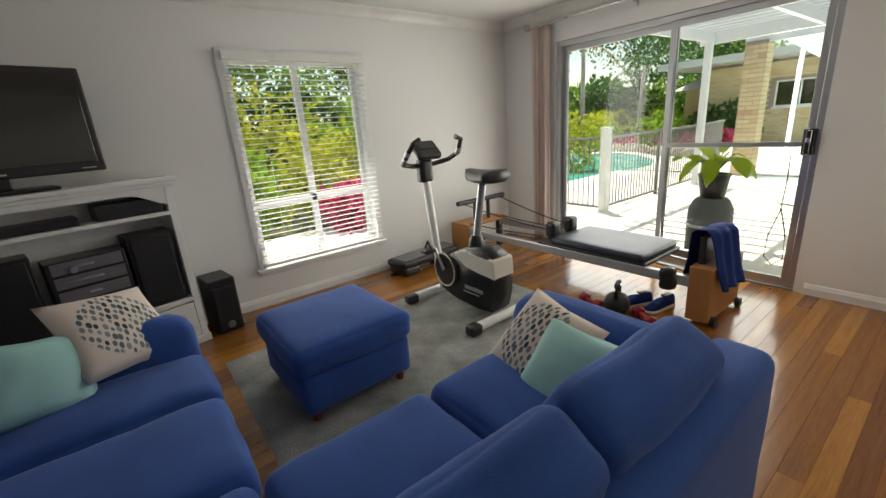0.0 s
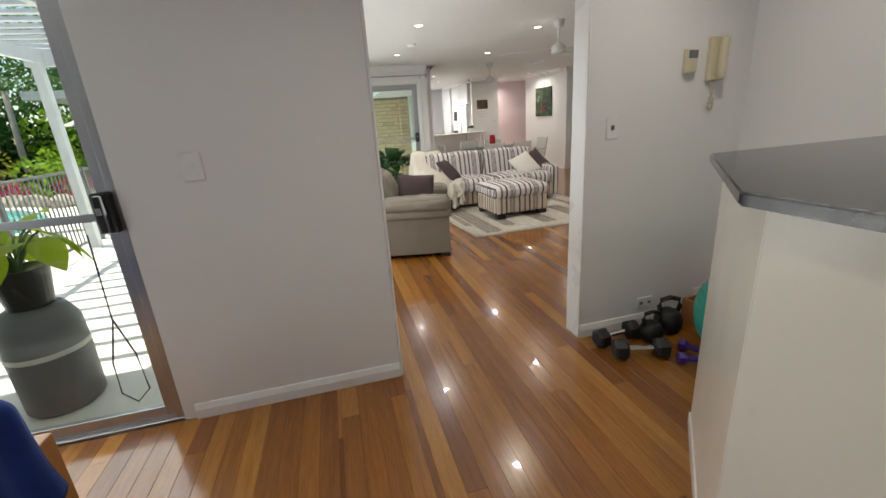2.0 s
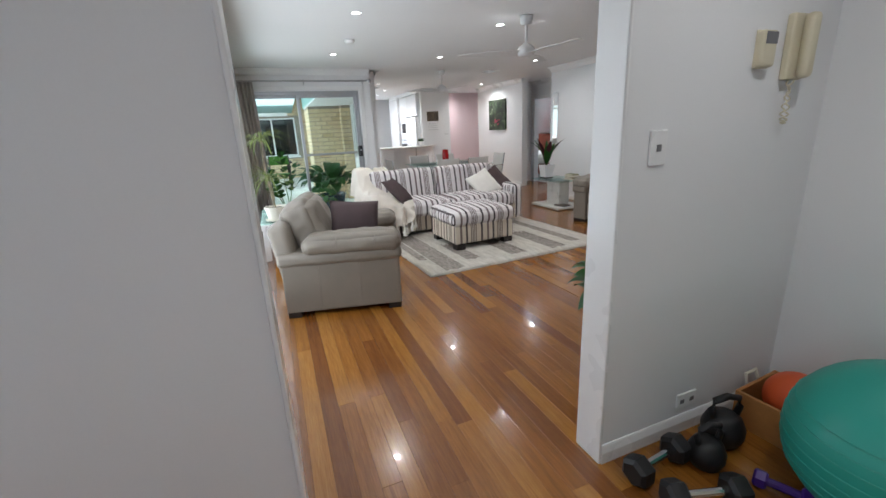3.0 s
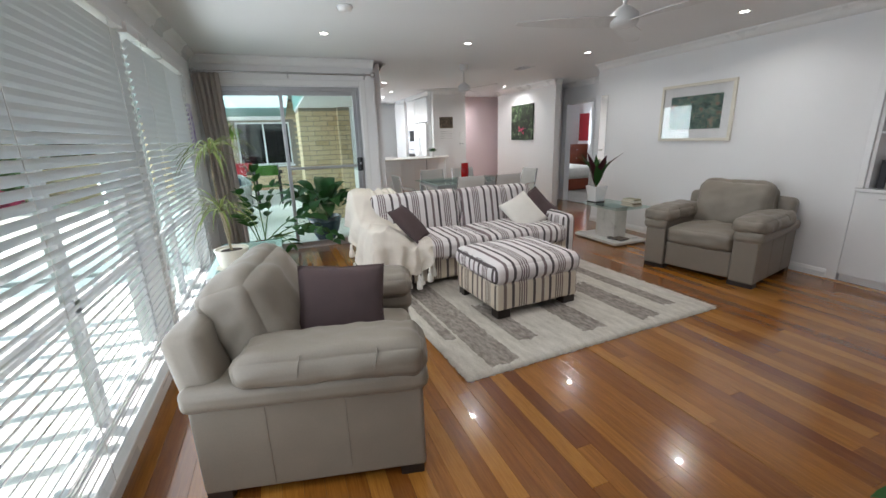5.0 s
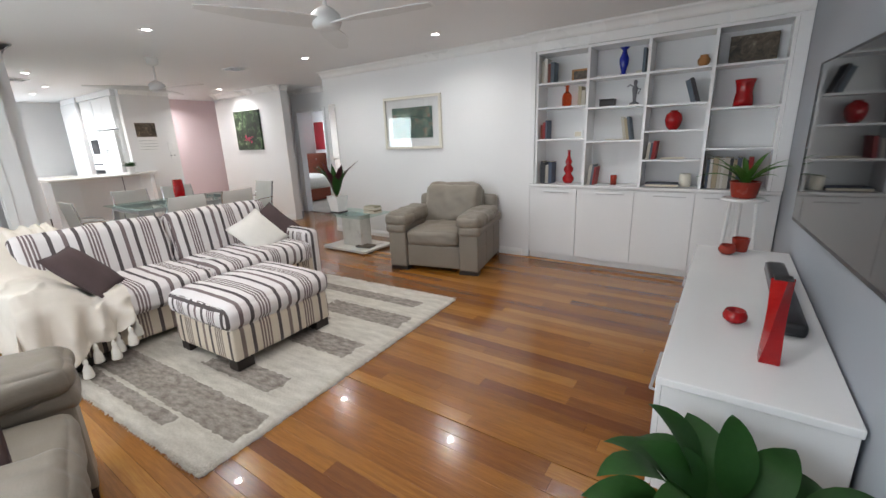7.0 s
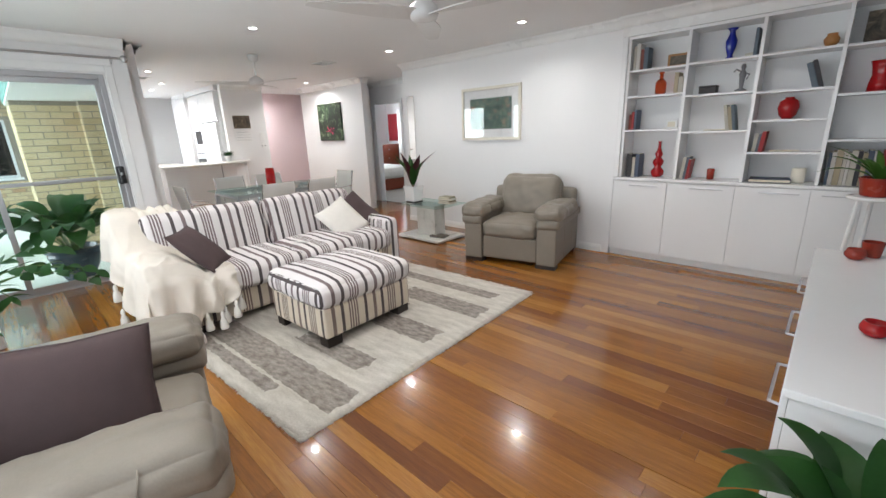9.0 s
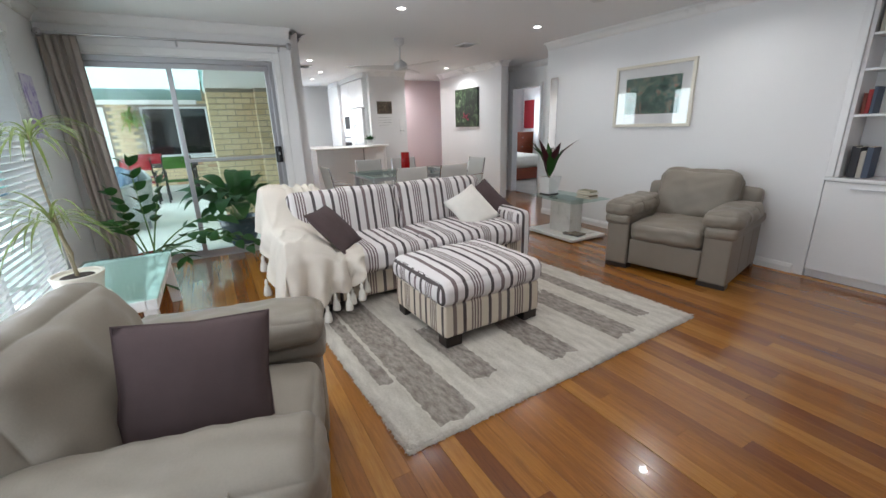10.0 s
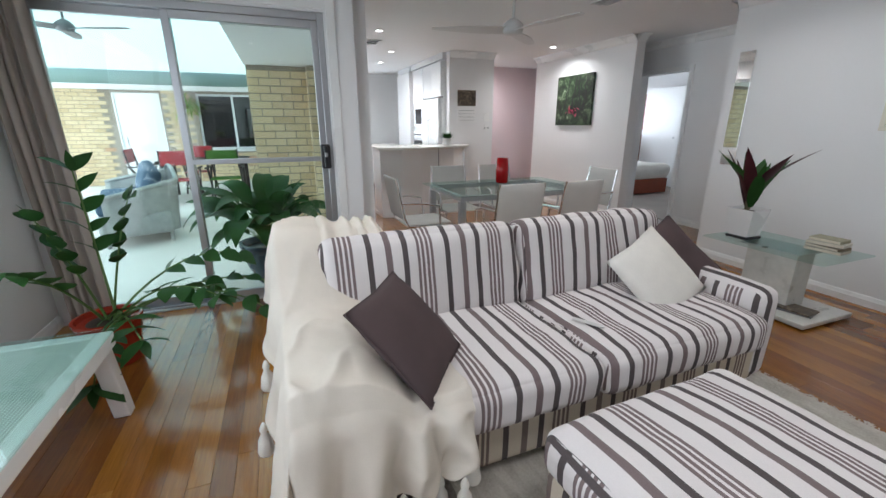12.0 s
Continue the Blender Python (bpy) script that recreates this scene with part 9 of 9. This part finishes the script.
# beds behind the pool
for k in range(30):
    a = radians(-22 + 150 * k / 30)
    x, y = 9.6 + (7.2 + r.uniform(0, 2.2)) * math.cos(a), 7.6 + (5.0 + r.uniform(0, 2.2)) * math.sin(a)
    mat, lab = r.choice([(LEAFLIME, "lime green garden shrub beside the pool"), (LEAFMID, "leafy green garden shrub beside the pool"), (LEAFMID, "leafy green garden shrub beside the pool"), (LEAFYEL, "yellow-green variegated shrub beside the pool"), (FLOWERPINK, "shrub covered in pink bracts"), (LEAF, "dark green garden shrub beside the pool")])
    shrub(lab, x, y, r.uniform(0.7, 1.2), r.uniform(0.5, 0.95) * (0.55 if mat is FLOWERPINK else 1), mat, k, 650, 0.2)
for k, (x, y, h, c) in enumerate([(30, 12, 6.5, 3.2), (20, 17, 7, 3.2), (25, 13, 8, 3.8), (15, 17, 7.5, 3.6), (9.5, 18.5, 7, 3.2), (4.5, 17, 7, 3.4), (36, 6, 6.5, 3.0), (21, 19, 9, 4.2), (0, 15, 7.5, 3.4), (33, 10, 8, 4.0)]):
    tree("broad garden tree with a dense green crown", x, y, h, c, [LEAFMID, LEAFLIME, LEAFMID, LEAF][k % 4], 100 + k)
for k, (x, y, h) in enumerate([(11.5, 13.8, 6.5), (13.2, 12.6, 5.4), (9.0, 14.0, 7.0), (16.8, 11.2, 4.4), (7.2, 12.8, 6.0), (19.5, 10.0, 3.6)]):
    palm("tall palm with pale trunk in the garden bed", x, y, h, k, LEAFMID if k % 3 else LEAFTAN, r.uniform(-0.4, 0.5))
for k in range(16):
    a = radians(-24 + 140 * k / 15)
    shrub("tall dense hedge at the back of the garden", 9.6 + 12.5 * math.cos(a), 7.6 + 10.0 * math.sin(a), 1.9, 1.7, [LEAFMID, LEAFLIME, LEAF][k % 3], 400 + k, 1300, 0.3)
# north garden outside the gym window
for k, (x, y, rx, rz, mat, lab) in enumerate([(0.2, 6.2, 0.8, 0.9, LEAFYEL, "yellow-green shrub outside the window"), (1.2, 7.2, 1.0, 1.1, LEAFLIME, "lime green shrub outside the window"), (2.6, 7.0, 1.0, 1.0, LEAFYEL, "yellow-green shrub outside the window"), (2.7, 5.9, 0.5, 0.5, FLOWERPINK, "red flowering shrub outside the window"), (-0.8, 7.0, 0.9, 1.2, LEAFMID, "green shrub outside the window"), (3.8, 8.0, 1.2, 1.3, LEAFLIME, "lime green shrub outside the window"), (0.5, 9.0, 1.5, 1.7, LEAFMID, "tall green shrub outside the window"), (2.2, 9.3, 1.5, 1.6, LEAFYEL, "tall yellow-green shrub outside the window")]):
    shrub(lab, x, y, rx, rz, mat, 200 + k, 900, 0.18)
# strip of planting outside the living windows
for k in range(7):
    shrub("leafy shrub beyond the terrace", 3.9 + k * 1.05, 7.0 + 0.5 * (k % 2), 0.8, 0.9, [LEAFYEL, LEAFLIME, LEAFMID][k % 3], 300 + k, 650, 0.18)


def timber_fence():
    t = thing("timber_fence", "red-brown paling fence behind the garden", "fence", 14.0, 14.6, -0.3, -18)
    me = None
    for k in range(90):
        if me is None:
            b = part("paling", box(-0.05, 0.05, 0, 0.02, 0.0, 1.8, 0.003), TIMBERFENCE, t)
            me = b.data
        else:
            b = new("paling", me)
            b.parent = t
        b.location = (k * 0.105, 0, 0)
    for z in (0.4, 1.4):
        part("rail", box(-0.05, 9.4, 0.02, 0.06, z, z + 0.08), TIMBERFENCE, t)


timber_fence()


def garden_shed():
    t = thing("neighbour_house", "low house with pale pyramid roof beyond the fence", "house", 20.5, 6.4, -0.3)
    part("wall", box(-1.6, 1.6, -1.4, 1.4, 0, 2.3), BRICK, t, "buff brick wall")
    bm = bmesh.new()
    b = [bm.verts.new((x, y, 2.3)) for x, y in ((-2.0, -1.8), (2.0, -1.8), (2.0, 1.8), (-2.0, 1.8))]
    a = bm.verts.new((0, 0, 3.4))
    bm.faces.new(list(reversed(b)))
    for k in range(4):
        bm.faces.new((b[k], b[(k + 1) % 4], a))
    part("roof", bm, ROOFMETAL, t)
    w = part("window", box(-1.64, -1.59, -0.5, 0.5, 0.9, 1.9), WHITEALU, t)
    part("pane", box(-1.645, -1.638, -0.44, 0.44, 0.96, 1.84), SCREEN, w)


garden_shed()


def cane_plant():
    """The big-leaved plant in a tall grey pot just outside the gym door."""
    t = thing("potted_philodendron", "lime-leaved plant in a dark pot on a tall grey pedestal", "potted plant", 4.18, 1.36, GZ + 0.002)
    t.matrix_world = pose(4.18, 1.36, GZ + 0.002) @ Matrix.Diagonal((1.12, 1.12, 1.14, 1))
    part("pedestal", lathe([(0.15, 0), (0.165, 0.02), (0.17, 0.30), (0.165, 0.45), (0.13, 0.52), (0.11, 0.54)], 30), GREYPL, t, "tall grey urn", smooth=True)
    part("band", lathe([(0.168, 0.30), (0.172, 0.305), (0.172, 0.325), (0.168, 0.33)], 30), CONCRETE, t)
    part("pot", lathe([(0.08, 0.541), (0.09, 0.545), (0.115, 0.72), (0.12, 0.72), (0.12, 0.735), (0.10, 0.735), (0.01, 0.70)], 26), BLACKPL, t, "dark nursery pot")
    rr = random.Random(12)
    for k in range(13):
        a = k * 2.399
        d = Vector((math.cos(a) * 0.75, math.sin(a) * 0.75, rr.uniform(0.5, 1.4))).normalized()
        p0 = Vector((0, 0, 0.72))
        end = p0 + d * rr.uniform(0.14, 0.26)
        part("stem", tube(arc(p0, end, -0.03, 5), 0.006, 6), GREENSTEM, t)
        bm = bmesh.new()
        add_leaf(bm, end, (d.x, d.y, -0.35 if k % 3 else 0.5), rr.uniform(0.20, 0.27), rr.uniform(0.13, 0.17), 1.2, 7, 0.15, rr.uniform(-0.4, 0.4))
        part("leaf", bm, LEAFLIMEG, t, smooth=True)


LEAFLIMEG = leafmat("backlit_lime_leaf", (0.27, 0.36, 0.02), 1.4)
cane_plant()
t = thing("patio_stool_table", "small round white outdoor table", "table", 4.75, 0.80, GZ)
part("top", lathe([(0.20, 0.0), (0.21, 0.008), (0.21, 0.02), (0.20, 0.028)], 28, (0, 0, 0.52)), TRIM, t)
part("stem", tube([(0, 0, 0.0), (0, 0, 0.52)], 0.018, 10), TRIM, t)
part("foot", lathe([(0.15, 0), (0.15, 0.012), (0.03, 0.03)], 24), TRIM, t)

# ---- floorboards, last ----
W = 0.085
rng = random.Random(4)
rest_v, rest_f = [], []
shared = {}
boards = []
for (rx0, rx1, ry0, ry1) in [(-2.3, 9.93, -0.56, -0.2), (-2.3, 9.95, -2.8, -0.56), (XL, 16.4, -6.8, -2.8), (-2.3, XG, -0.2, 3.45)]:
    y = ry0
    while y < ry1 - 0.01:
        w = min(W, ry1 - y)
        x = rx0 - rng.random() * 1.5
        while x < rx1:
            ln = rng.choice((0.9, 1.4, 1.9, 2.6, 3.3))
            a, b = max(rx0, x), min(rx1, x + ln)
            if b - a > 0.03:
                boards.append((a, b, y, y + w))
            x += ln
        y += w
floor_ob = bpy.data.objects["floor"]


def board_mesh(l, w):
    g, t, c = 0.0004, 0.004, 0.0006
    v = [(g, g, -0.002), (l - g, g, -0.002), (l - g, w - g, -0.002), (g, w - g, -0.002), (g, g, t - c), (l - g, g, t - c), (l - g, w - g, t - c), (g, w - g, t - c),
         (g + c, g + c, t), (l - g - c, g + c, t), (l - g - c, w - g - c, t), (g + c, w - g - c, t)]
    f = [(8, 9, 10, 11), (4, 5, 9, 8), (5, 6, 10, 9), (6, 7, 11, 10), (7, 4, 8, 11), (0, 1, 5, 4), (1, 2, 6, 5), (2, 3, 7, 6), (3, 0, 4, 7)]
    return v, f


near = [b for b in boards if (1.2 < b[1] and b[0] < 8.2 and -3.4 < b[2] < 0.55)]
near = sorted(near, key=lambda b: abs(b[2] + 1.2) + 0.25 * abs((b[0] + b[1]) / 2 - 4.5))[:295]
chosen = set(near)
for b in boards:
    l, w = round(b[1] - b[0], 3), round(b[3] - b[2], 4)
    v, f = board_mesh(l, w)
    if b in chosen:
        if (l, w) not in shared:
            me = bpy.data.meshes.new("floorboard")
            me.from_pydata(v, [], f)
            me.materials.append(BOARD)
            shared[l, w] = me
        ob = new("floorboard", shared[l, w])
        ob.parent = floor_ob
        ob.location = (b[0], b[2], 0.0)
    else:
        k = len(rest_v)
        rest_v += [(b[0] + p[0], b[2] + p[1], p[2]) for p in v]
        rest_f += [tuple(i + k for i in q) for q in f]
me = bpy.data.meshes.new("floorboards")
me.from_pydata(rest_v, [], rest_f)
me.materials.append(BOARD)
ob = tagged(new("floorboards", me), kind="stuff")
ob.parent = floor_ob
